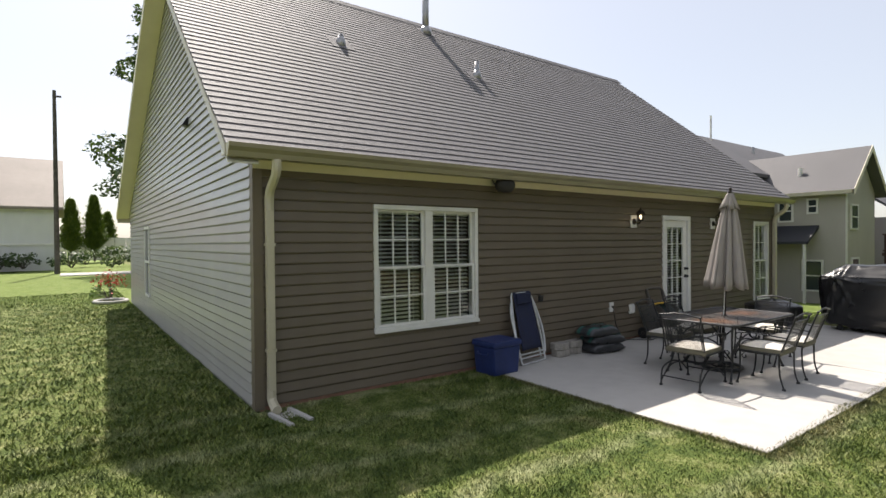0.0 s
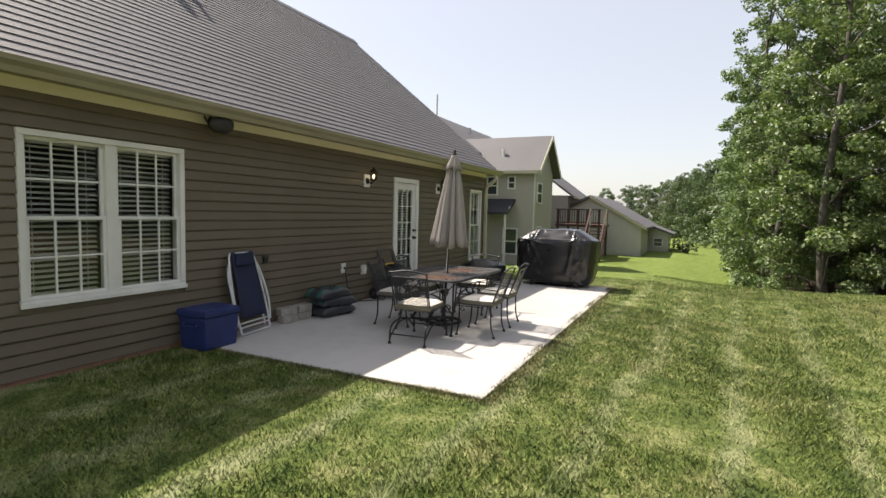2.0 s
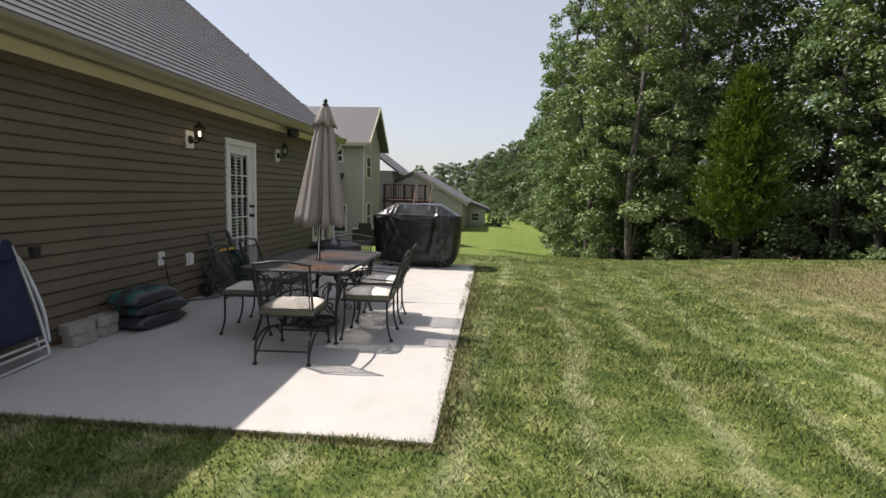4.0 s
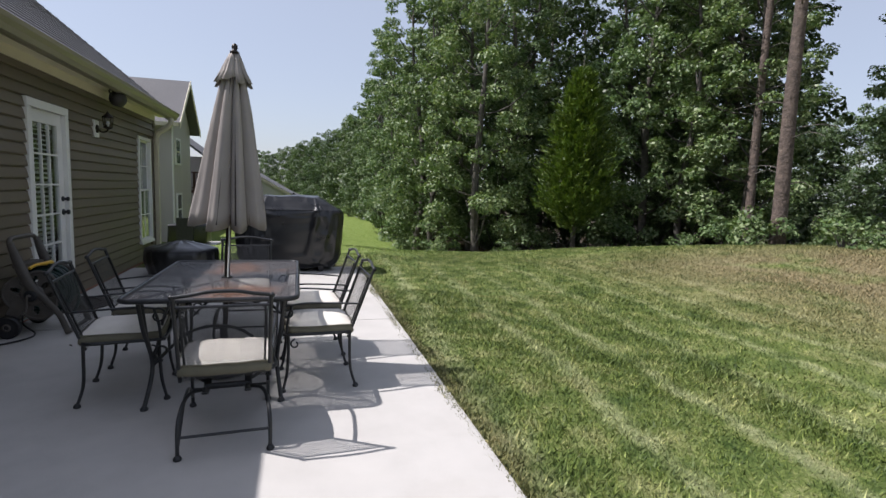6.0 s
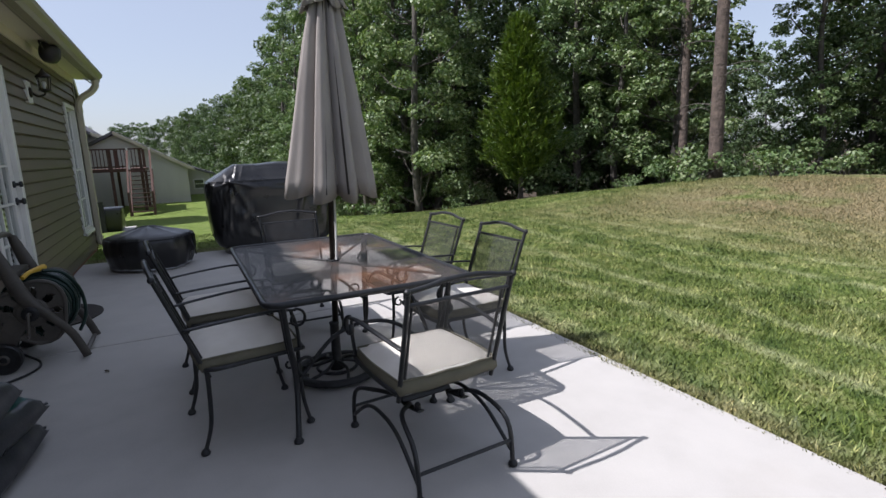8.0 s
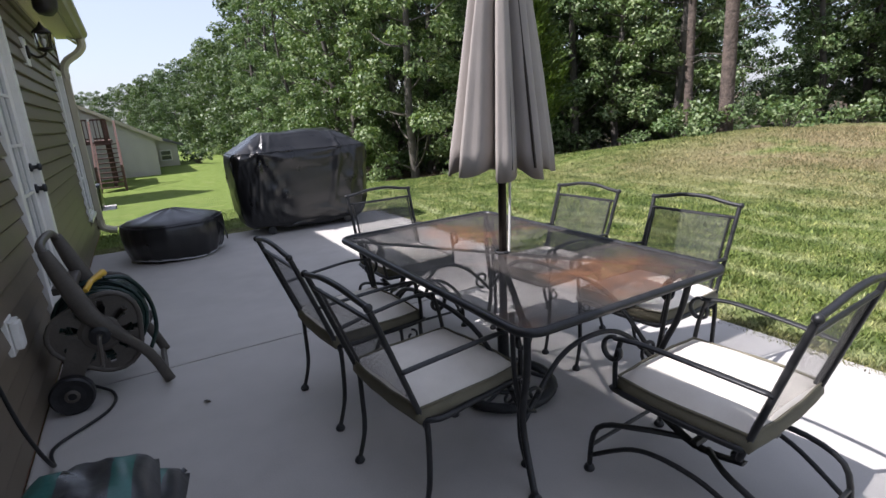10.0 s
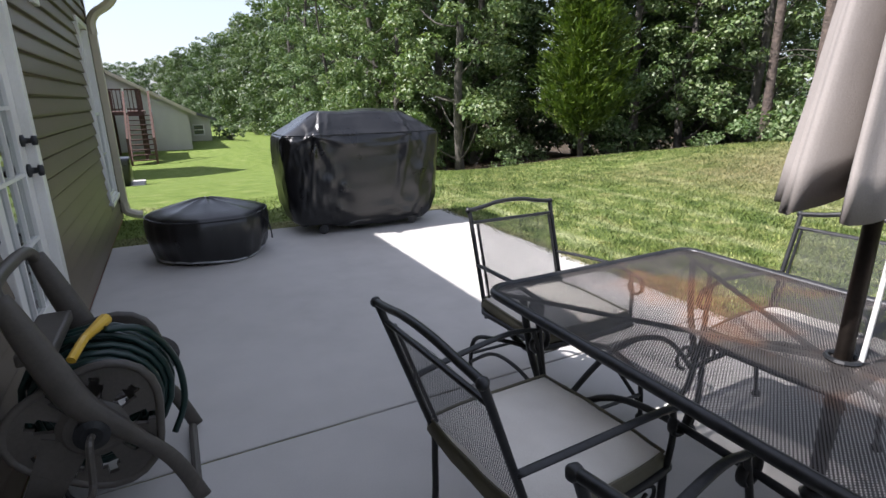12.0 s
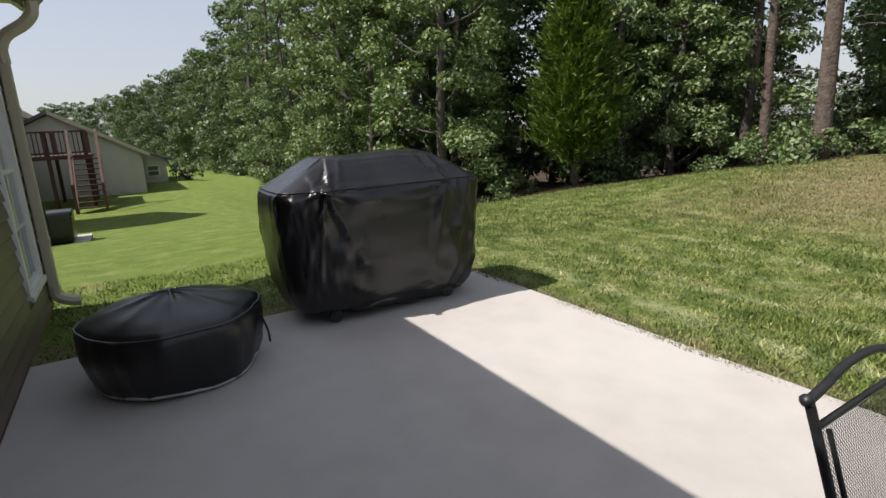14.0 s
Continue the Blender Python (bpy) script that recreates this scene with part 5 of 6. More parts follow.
def reel_plate(x, out):
    """A moulded side plate: a rounded triangle with teardrop holes round a hub boss."""
    bm = bmesh.new()
    n, radii = 72, (0.035, 0.075, 0.095, 0.125, 0.15, 0.175)
    rings = []
    for k, r in enumerate(radii + (1.0,)):
        ring = []
        for i in range(n):
            a = 2 * math.pi * i / n
            rim = 0.205 + 0.022 * math.cos(3 * (a - 2.2))
            rr = rim if k == len(radii) else r
            ring.append(bm.verts.new((out * (0.012 if k in (0, 1) else 0.0), rr * math.cos(a), rr * math.sin(a))))
        rings.append(ring)
    for k in range(len(rings) - 1):
        for i in range(n):
            a = (i + 0.5) * 9 / n % 1
            if (k == 2 and 0.22 < a < 0.78) or (k == 3 and 0.3 < a < 0.7) or (k == 4 and 0.42 < a < 0.58):
                continue
            bm.faces.new((rings[k][i], rings[k][(i + 1) % n], rings[k + 1][(i + 1) % n], rings[k + 1][i]))
    ob = part("side_plate", bm, M_TAUPE, reel, "taupe side plate with teardrop holes")
    ob.matrix_basis = pose(x, AY, AZ)
    m = ob.modifiers.new("thickness", "SOLIDIFY")
    m.thickness, m.offset = 0.02, 0
    return ob


for x in (0.0, 0.42):
    out = -1 if x == 0 else 1
    mid = bend([(x, -0.19, 0.84), (x, -0.245, 0.66), (x, -0.315, 0.47), (x, -0.43, 0.33), (x, -0.53, 0.2), (x, -0.6, 0.02)], 5)
    wide = [0.027 + 0.02 * math.sin(math.pi * min(k / 16, 1.0)) for k in range(len(mid))]
    fr = part("side_frame", tubed([p + Vector((out * 0.028, 0, 0)) for p in mid], wide, 10, 0.5), M_TAUPE, reel, "bowed taupe leg and handle arm", True)
    part("rear_leg", prism(bmesh.new(), [(x - 0.017, -0.32, 0.32), (x - 0.017, -0.2, 0.38), (x - 0.017, -0.09, 0.12), (x - 0.017, -0.16, 0.08)], (0.034, 0, 0)), M_TAUPE, fr)
    plate = reel_plate(x, out)
    part("rim", tubed([(out * 0.004, (0.205 + 0.022 * math.cos(3 * (a * 0.2094 - 2.2))) * math.cos(a * 0.2094), (0.205 + 0.022 * math.cos(3 * (a * 0.2094 - 2.2))) * math.sin(a * 0.2094)) for a in range(30)], 0.014, 8, closed=True), M_TAUPE, plate, smooth=True)
    part("hub", lathe(bmesh.new(), [(0.05, -0.015), (0.05, 0.03), (0.03, 0.036)], 18, pose(out * 0.02, 0, 0, 0, 90 * out, 0)), M_IRON, plate)
    wh = part("wheel", lathe(bmesh.new(), [(0.06, -0.024), (0.09, -0.03), (0.1, -0.02), (0.1, 0.02), (0.09, 0.03), (0.06, 0.024)], 28, pose(x + out * 0.07, -0.16, 0.1, 0, 90, 0)), M_IRON, reel, "black ribbed wheel")
    part("hub_cap", lathe(bmesh.new(), [(0.055, -0.016), (0.02, -0.03), (0.02, 0.03), (0.055, 0.016)], 16, pose(x + out * 0.07, -0.16, 0.1, 0, 90, 0)), M_TAUPE, wh)
part("axle", tubed([(-0.08, -0.16, 0.1), (0.5, -0.16, 0.1)], 0.009, 8), M_ALU, reel)
part("grip", tubed(bend([(-0.028, -0.19, 0.83), (0.02, -0.175, 0.862), (0.21, -0.17, 0.868), (0.40, -0.175, 0.862), (0.448, -0.19, 0.83)]), 0.02, 10), M_TAUPE, reel, "taupe push handle", True)
part("tray", boxed(0.03, -0.27, 0.6, 0.39, -0.17, 0.64, 0.01), M_TAUPE, reel)
part("front_foot", tubed([(0.0, -0.585, 0.03), (0.42, -0.585, 0.03)], 0.016, 8), M_TAUPE, reel)
part("crank", tubed(bend([(-0.05, AY, AZ), (-0.11, AY, AZ), (-0.12, AY + 0.01, AZ - 0.12), (-0.18, AY + 0.01, AZ - 0.125)]), 0.011, 8), M_TAUPE, reel)
bm = bmesh.new()
pts = []
for k in range(13 * 20):
    a = 2 * math.pi * k / 20
    turnk = k / 20
    pts.append((0.075 + 0.27 * abs(((turnk / 5.0) % 2) - 1), AY + (0.15 + 0.006 * turnk + 0.006 * math.sin(a * 0.7)) * math.cos(a), AZ + (0.15 + 0.006 * turnk) * math.sin(a)))
tube(bm, pts, 0.0125, 6)
part("hose", bm, M_HOSE, reel, "wound green garden hose", True)
part("hose_drape", tubed(bend([(0.2, AY - 0.05, AZ + 0.24), (0.22, AY - 0.16, AZ + 0.21), (0.26, AY - 0.24, AZ + 0.06), (0.27, AY - 0.25, AZ - 0.12), (0.25, AY - 0.2, AZ - 0.24)]), 0.0125, 8), M_HOSE, reel, smooth=True)
M_BRASS = simple("yellow_plastic", (0.55, 0.33, 0.03), (0.65, 0.42, 0.05), 9.0, 0.4)
nz = thing("hose_nozzle", pose(6.76, -0.36, 0.605, 0, 0, 62), "yellow plastic hose nozzle lying on the reel", "nozzle")
part("barrel", tubed([(0.0, 0.05, 0.02), (0.03, -0.1, 0.02)], [0.014, 0.022], 10), M_BRASS, nz)
part("grip", tubed(bend([(0.0, 0.05, 0.02), (-0.02, 0.1, 0.02), (-0.03, 0.16, 0.0)]), 0.014, 8), M_BRASS, nz)

# door mat and leaf on the slab
mat = thing("door_mat", pose(7.86, -0.05, 0.0), "dark half-round rubber door mat with cast pattern", "door mat")
out = [(0.45 * math.cos(radians(a)), 0.5 * math.sin(radians(-a)), 0.001) for a in range(0, 181, 9)]
bm2 = prism(bmesh.new(), out, (0, 0, 0.014))
M_RUBBER = simple("mat_rubber", (0.018, 0.016, 0.015), (0.045, 0.035, 0.03), 25.0, 0.75, 0.0, 1.0, 50.0, 0.01)
part("pad", bm2, M_RUBBER, mat)
for k in range(1, 4):
    part("raised_band", tubed([(0.115 * k * math.cos(radians(a)), -0.128 * k * math.sin(radians(a)), 0.016) for a in range(4, 177, 8)], 0.008, 6), M_RUBBER, mat)
leaf = tagged(part("dry_leaf", tubed(bend([(0, 0, 0.004), (0.02, 0.008, 0.012), (0.04, 0.0, 0.006)]), [0.003, 0.006, 0.008, 0.01, 0.011, 0.011, 0.01, 0.009, 0.008, 0.006, 0.004, 0.003, 0.002], 6, 0.4), simple("dead_leaf", (0.03, 0.02, 0.012), (0.06, 0.04, 0.025), 40.0)), "small curled dead leaf on the slab", "leaf")
leaf.matrix_basis = pose(6.2, -0.76, 0.002, 0, 0, 40)

# ---- trees ----
def mesh_object(name, verts, faces4, material, parent=None, tris=False):
    """A mesh straight from arrays; faces all quads, or all triangles."""
    k = 3 if tris else 4
    me = bpy.data.meshes.new(name)
    nf = len(verts) // k
    me.vertices.add(len(verts))
    me.vertices.foreach_set("co", np.asarray(verts, dtype=np.float32).ravel())
    me.loops.add(nf * k)
    me.loops.foreach_set("vertex_index", np.arange(nf * k, dtype=np.int32))
    me.polygons.add(nf)
    me.polygons.foreach_set("loop_start", np.arange(0, nf * k, k, dtype=np.int32))
    me.polygons.foreach_set("loop_total", np.full(nf, k, dtype=np.int32))
    me.update(calc_edges=True)
    me.materials.append(material)
    ob = new(name, me)
    if parent is not None:
        ob.parent = parent
    return ob


def leaves(rng, centres, out, size, up=0.6, long=1.5):
    """Kite-shaped leaves at centres, facing roughly along out and the sky."""
    n = len(centres)
    nor = out * 0.6 + rng.normal(size=(n, 3)) * 0.55 + np.array([0, 0, up])
    nor /= np.linalg.norm(nor, axis=1)[:, None]
    t = np.cross(nor, rng.normal(size=(n, 3)))
    t /= np.linalg.norm(t, axis=1)[:, None]
    b = np.cross(nor, t)
    s = size * (0.6 + 0.8 * rng.random(n))[:, None]
    tip = centres + t * s * long * 0.5 - nor * s * 0.15
    tail = centres - t * s * long * 0.5
    return np.stack([tail, centres + b * s * 0.42 + nor * s * 0.1, tip, centres - b * s * 0.42 + nor * s * 0.1], axis=1).reshape(-1, 3)


def crown_points(rng, lobes, per):
    """Points in and on flattened lobes, thicker at the outside and ragged at the rim."""
    cs, os = [], []
    for c, r in lobes:
        n = int(per * r * r)
        d = rng.normal(size=(n, 3))
        d /= np.linalg.norm(d, axis=1)[:, None]
        rad = r * (0.55 + 0.5 * rng.random(n) ** 0.6) * (1 + 0.22 * np.sin(d[:, 0] * 5 + c[0] * 3) * np.cos(d[:, 2] * 4 + c[2]))
        p = c + d * rad[:, None] * np.array([1, 1, 0.62])
        cs.append(p)
        os.append(d)
    return np.concatenate(cs), np.concatenate(os)


def broadleaf(name, seed, h, radius, base, per, size, leaf, label, lobes_n=70, group="woodland trees", bark=M_BARK2, spread_r=1.0):
    """A woodland tree: tapered trunk, limbs to the lobes, crown of many leaves with gaps."""
    per = int(per * 1.12)
    rng = np.random.default_rng(seed)
    t = thing(name, pose(0, 0, 0), label, "tree", group)
    sway = [(0.25 * math.sin(seed + k), 0.25 * math.cos(seed * 1.7 + k), h * 0.93 * k / 6) for k in range(7)]
    sway[0] = (0, 0, -0.3)
    line = bend(sway, 3)
    r0 = 0.011 * h
    part("trunk", tubed(line, [r0 * (1.25 if i == 0 else 1) * (1 - 0.88 * i / (len(line) - 1)) for i in range(len(line))], 9), bark, t, smooth=True)
    lobes, bm = [], bmesh.new()
    for k in range(lobes_n):
        u = (k + rng.random()) / lobes_n
        z = base + (h - base) * u
        prof = radius * (0.6 + 0.55 * math.sin(math.pi * min(u * 0.85 + 0.12, 1.0)) ** 0.7 - 0.42 * u)
        a = k * 2.399 + rng.normal() * 0.5
        rr = prof * (0.35 + 0.65 * rng.random() ** 0.55)
        c = np.array([rr * math.cos(a), rr * math.sin(a), z + rng.normal() * 0.2])
        r = (0.36 + 0.42 * rng.random()) * (1.1 - 0.45 * u) * radius / 2.6 * spread_r
        lobes.append((c, r))
        if k % 3 == 0:
            s = line[min(int(max(z - 0.25 * rr - 0.3, 0.4) / (h * 0.93) * (len(line) - 1)), len(line) - 1)]
            mid = (Vector(c) + s) / 2 + Vector((0, 0, -0.15 * rr))
            tube(bm, bend([s, mid, c], 3), [0.035, 0.03, 0.028, 0.024, 0.02, 0.014, 0.006], 5)
    tagged(part("branchwork", bm, bark, t, smooth=True), kind="stuff")
    p, o = crown_points(rng, lobes, per)
    mesh_object("crown", leaves(rng, p, o, size * 0.88), 4, leaf, t)
    return t


def cedar(seed, h, radius):
    """A red cedar: a ragged cone of upswept feathery sprays."""
    rng = np.random.default_rng(seed)
    t = thing("cedar_tree", pose(0, 0, 0), "conical olive-green cedar at the wood's edge", "tree")
    part("trunk", tubed([(0, 0, -0.3), (0.03, 0.02, h * 0.5), (0, 0, h * 0.96)], [0.09, 0.055, 0.01], 8), M_BARK2, t, smooth=True)
    n = 850
    u = rng.random(n) ** 0.75
    z0 = 0.9 + (h - 1.3) * u
    a = rng.random(n) * 2 * math.pi
    reach = radius * (1 - u) ** 0.75 * (0.75 + 0.45 * np.sin(a * 3 + z0 * 1.7) ** 2) * (0.55 + 0.5 * rng.random(n)) + 0.12
    cs, ts, bs, ss = [], [], [], []
    for i in range(n):
        d = np.array([math.cos(a[i]), math.sin(a[i]), 0.55 + 0.5 * rng.random()])
        m = int(30 + 40 * reach[i])
        f = rng.random(m) ** 0.6
        p = np.array([0, 0, z0[i] - 0.35]) + d * (reach[i] * f)[:, None] + rng.normal(size=(m, 3)) * 0.07
        tt = d + rng.normal(size=(m, 3)) * 0.5
        cs.append(p)
        ts.append(tt)
    c, tt = np.concatenate(cs), np.concatenate(ts)
    tt /= np.linalg.norm(tt, axis=1)[:, None]
    b = np.cross(tt, rng.normal(size=tt.shape))
    b /= np.linalg.norm(b, axis=1)[:, None]
    s = (0.06 + 0.075 * rng.random(len(c)))[:, None]
    v = np.stack([c - tt * s, c + b * s * 0.22, c + tt * s, c - b * s * 0.22], axis=1).reshape(-1, 3)
    mesh_object("crown", v, 4, M_CEDAR, t)
    return t


def pine(x, y, r, h, seed, label):
    """A tall bare pine trunk with dead stubs and a high crown."""
    rng = random.Random(seed)
    t = thing("pine_tree", pose(x, y, ground(x, y), 0, 0, 0), label, "tree", "pines")
    line = bend([(0, 0, -0.2), (0.03, 0.02, h * 0.3), (-0.06, 0.05, h * 0.65), (0.04, 0, h)], 6)
    part("trunk", tubed(line, [r * (1.18 if i == 0 else 1.0) * (1 - 0.6 * i / (len(line) - 1)) for i in range(len(line))], 14), M_BARK, t, "reddish-grey scaly bark", True)
    for k in range(20):
        z = 1.6 + (h * 0.75 - 1.6) * k / 20 + rng.random() * 0.3
        a = rng.random() * 6.28
        l = 0.4 + 1.3 * rng.random()
        d = Vector((math.cos(a), math.sin(a), 0))
        s = Vector((0, 0, z))
        part("dead_branch", tubed(bend([s + d * r * 0.6, s + d * (l * 0.5) + Vector((0, 0, 0.1)), s + d * l + Vector((0.1 * rng.random(), 0.1, -0.15 * rng.random()))], 3), [0.018, 0.016, 0.014, 0.012, 0.01, 0.007, 0.003], 5), M_BARK2, t)
    g = np.random.default_rng(seed)
    lobes = [(np.array([g.normal() * 1.4, g.normal() * 1.4, h * (0.72 + 0.28 * g.random())]), 0.5 + 0.4 * g.random()) for _ in range(26)]
    p, o = crown_points(g, lobes, 260)
    mesh_object("crown", leaves(g, p, o, 0.13, 0.3, 2.6), 4, M_LEAF2, t)


def put_tree(src, x, y, s, rz, first=False):
    m = pose(x, y, ground(x, y) - 0.05, 0, 0, rz) @ Matrix.Diagonal((s, s, s * 1.0, 1))
    if first:
        src.matrix_basis = m
        return src
    return copy_thing(src, m)


EDGE = "tall leafy green broadleaf tree at the wood's edge"
tree_a = broadleaf("broadleaf_tree", 3, 14.5, 2.1, 0.9, 980, 0.098, M_LEAF, EDGE, 125)
tree_b = broadleaf("broadleaf_tree", 8, 16.5, 1.85, 0.5, 1020, 0.095, M_LEAF, EDGE, 135)
tree_c = broadleaf("broadleaf_tree", 14, 12.5, 1.8, 0.7, 1000, 0.1, M_LEAF, EDGE, 110)
tree_d = broadleaf("woodland_tree", 21, 16.0, 3.6, 0.6, 210, 0.175, M_LEAF2, "dark green broadleaf tree deeper in the wood, shade put into its leaves", 95)
tree_e = broadleaf("woodland_tree", 27, 16.0, 4.2, 0.4, 150, 0.25, M_LEAF3, "dense green tree in the far line of woods", 70, spread_r=1.25)
spots_a = [(20.2, -9.2, 1.0, 10), (18.6, -15.4, 1.05, 200), (26.5, -10.2, 0.95, 80), (8.0, -22.0, 1.1, 300), (25.3, -7.9, 1.0, 120), (34.0, -11.5, 1.0, 33), (36.2, -8.2, 0.95, 260), (15.6, -17.2, 1.0, 15)]
spots_b = [(22.6, -11.2, 1.0, 50), (23.2, -12.6, 0.95, 140), (17.9, -18.4, 1.0, 250), (30.2, -11.0, 0.92, 15), (11.0, -24.5, 1.05, 95), (39.5, -12.2, 0.95, 170), (41.5, -8.6, 0.9, 210), (23.6, -10.0, 0.9, 300)]
spots_c = [(23.4, -8.2, 0.95, 100), (17.1, -15.9, 1.05, 60), (13.2, -21.6, 1.0, 220), (28.2, -8.6, 0.95, 300), (8.2, -25.0, 1.05, 20), (4.0, -27.0, 1.1, 130), (45.5, -11.5, 1.1, 70), (31.8, -8.0, 0.95, 180)]
spots_d = [(25.5, -14.5, 1.0, 0), (22.5, -16.8, 1.0, 90), (19.5, -20.0, 1.05, 30), (29.5, -14.5, 1.0, 200), (21.5, -22.5, 1.0, 120), (23.5, -20.5, 1.05, 310), (11.0, -28.0, 1.0, 50), (35.0, -15.0, 1.0, 77), (41.0, -16.0, 0.95, 20), (27.5, -20.5, 1.05, 250),
           (48.5, -13.0, 0.90, 140), (13.2, -25.5, 0.95, 320), (13.5, -30.0, 1.1, 40), (18.0, -36.0, 1.0, 200), (8.5, -30.0, 1.1, 15), (0.0, -30.0, 1.1, 155), (-9.0, -29.0, 1.1, 245), (27.0, -25.5, 1.2, 10), (33.0, -21.0, 1.2, 100)]
spots_e = [(52.0, -10.5, 0.85, 12), (57.5, -12.5, 0.8, 99), (60.5, -9.5, 0.82, 44), (67.0, -9.0, 0.86, 190), (74.0, -7.5, 0.78, 260), (82.0, -6.0, 0.8, 5), (90.0, -3.5, 0.76, 88), (99.0, -1.0, 0.74, 166), (108.0, 3.0, 0.72, 240),
           (118.0, 8.0, 0.76, 30), (128.0, 14.0, 0.76, 300), (70.0, -14.0, 0.85, 65), (84.0, -12.0, 0.85, 125), (98.0, -9.0, 0.82, 215), (112.0, -5.0, 0.83, 275), (36.0, -50.0, 0.95, 5), (41.0, -52.0, 0.9, 95), (46.0, -56.0, 1.0, 215), (31.0, -47.0, 0.9, 300), (47.0, -51.0, 0.95, 160), (78.0, -9.0, 0.85, 35), (94.0, -5.5, 0.8, 140), (104.0, -3.0, 0.8, 20), (114.0, 0.5, 0.8, 310), (124.0, 6.0, 0.8, 75), (64.0, -11.5, 0.9, 280)]
for src, spots in ((tree_a, spots_a), (tree_b, spots_b), (tree_c, spots_c), (tree_d, spots_d), (tree_e, spots_e)):
    for k, (x, y, s, rz) in enumerate(spots):
        put_tree(src, x, y, s, rz, k == 0)
ced = cedar(5, 6.55, 1.5)
ced.matrix_basis = pose(17.1, -11.62, ground(17.1, -11.62))
pine(12.68, -15.45, 0.205, 16.0, 3, "tall pine with a bare scaly trunk and dead twigs")
pine(14.45, -16.23, 0.14, 15.0, 6, "slender pine with a bare pale trunk")

# undergrowth
def shrub(seed, r, h, leaf, size, label, name="shrub", n=12, per=420):
    rng = np.random.default_rng(seed)
    t = thing(name, pose(0, 0, 0), label, "shrub", "undergrowth")
    lobes, bm = [], bmesh.new()
    for k in range(n):
        a = rng.random() * 6.28
        rr = r * rng.random() ** 0.6
        c = np.array([rr * math.cos(a), rr * math.sin(a), h * (0.25 + 0.65 * rng.random()) * (1 - 0.35 * rr / r)])
        lobes.append((c, (0.28 + 0.3 * rng.random()) * r * 0.75))
        tube(bm, bend([(0.05 * math.cos(a), 0.05 * math.sin(a), -0.1), Vector(c) * 0.5 + Vector((0, 0, 0.1)), c], 3), [0.02, 0.018, 0.015, 0.012, 0.01, 0.008, 0.004], 5)
    tagged(part("stemwork", bm, M_BARK2, t), kind="stuff")
    p, o = crown_points(rng, lobes, per)
    p[:, 2] = np.maximum(p[:, 2], 0.02)
    mesh_object("crown", leaves(rng, p, o, size * 0.88), 4, leaf, t)
    return t


UNDER = "low leafy green shrub under the trees"
sh_a = shrub(31, 1.2, 1.5, M_LEAF, 0.13, UNDER)
sh_b = shrub(37, 1.0, 1.1, M_LEAF, 0.11, UNDER)
spots = [(12.7, -14.6, 0.75), (11.2, -15.9, 0.8), (13.7, -14.6, 0.8), (10.1, -17.2, 0.9), (8.6, -18.2, 1.0), (14.6, -14.0, 0.6), (7.0, -19.2, 1.1), (18.0, -9.6, 0.65), (20.4, -7.9, 0.7), (22.0, -7.8, 0.75),
         (24.0, -7.3, 0.7), (26.2, -7.9, 0.8), (29.0, -8.0, 0.8), (32.0, -9.0, 0.9), (36.0, -9.5, 1.0), (41.0, -9.8, 1.0), (46.0, -9.3, 1.0), (51.0, -8.7, 1.1), (55.0, -7.6, 1.1), (59.0, -6.3, 1.1), (63.0, -5.0, 1.1), (12.2, -17.6, 1.2), (9.5, -20.5, 1.3), (6.0, -21.5, 1.3), (14.5, -16.5, 1.0), (17.0, -12.6, 0.6), (19.2, -11.2, 0.9)]
for k, (x, y, s) in enumerate(spots):
    src = sh_a if k % 2 == 0 else sh_b
    put_tree(src, x, y, s, 47 * k, k < 2)

# ---- the street side, seen past the gable ----
oak = broadleaf("oak_tree", 44, 19.0, 6.4, 3.0, 200, 0.22, M_LEAF2, "tall dark oak seen beyond the house", 90, "")
oak.matrix_basis = pose(8.4, 34.0, 0.3) @ Matrix.Diagonal((1.2, 1.2, 1.1, 1))
M_WHITE = siding_material("white_siding", (0.62, 0.62, 0.62), (0.74, 0.74, 0.74))


def conifer_far(x, y, h):
    t = cedar(int(h * 10), h, h * 0.16)
    t.name = "conifer"
    tagged(t, "dark columnar conifer across the street", "tree", "far conifers")
    t.matrix_basis = pose(x, y, 0.4)


conifer_far(-1.3, 56.0, 6.4)
conifer_far(0.6, 57.0, 6.9)
conifer_far(1.9, 60.0, 5.4)
WH = thing("white_house", pose(0, 0, 0), "white-sided house with a grey shingle roof", "house")
part("wall", prism(bmesh.new(), [(-17, 40, 0.0), (-17, 40, 4.5), (-17, 46, 8.2), (-17, 52, 4.5), (-17, 52, 0.0)], (14.8, 0, 0)), M_WHITE, WH)
part("roof", prism(bmesh.new(), [(-17.5, 39.5, 4.4), (-17.5, 46, 8.5), (-17.5, 52.5, 4.4), (-17.5, 52.5, 4.2), (-17.5, 46, 8.3), (-17.5, 39.5, 4.2)], (15.7, 0, 0)), shingle_material("tan_shingle", (0.2, 0.16, 0.13), (0.3, 0.25, 0.21)), WH)
part("band", boxed(-17.02, 39.9, 1.75, -2.18, 39.99, 1.9), M_TRIM, WH)
for x in (-15, -12, -9, -6.2):
    w = part("window", boxed(x, 39.93, 0.6, x + 0.9, 39.99, 1.7), plain("far_glass", (0.05, 0.06, 0.07), 0.15), WH)
    part("frame", boxed(x - 0.08, 39.94, 0.52, x + 0.98, 39.98, 0.59), M_TRIM, w)
pole = thing("utility_pole", pose(-2.15, 34.6, 0.0), "tall weathered grey utility pole on the lawn", "pole")
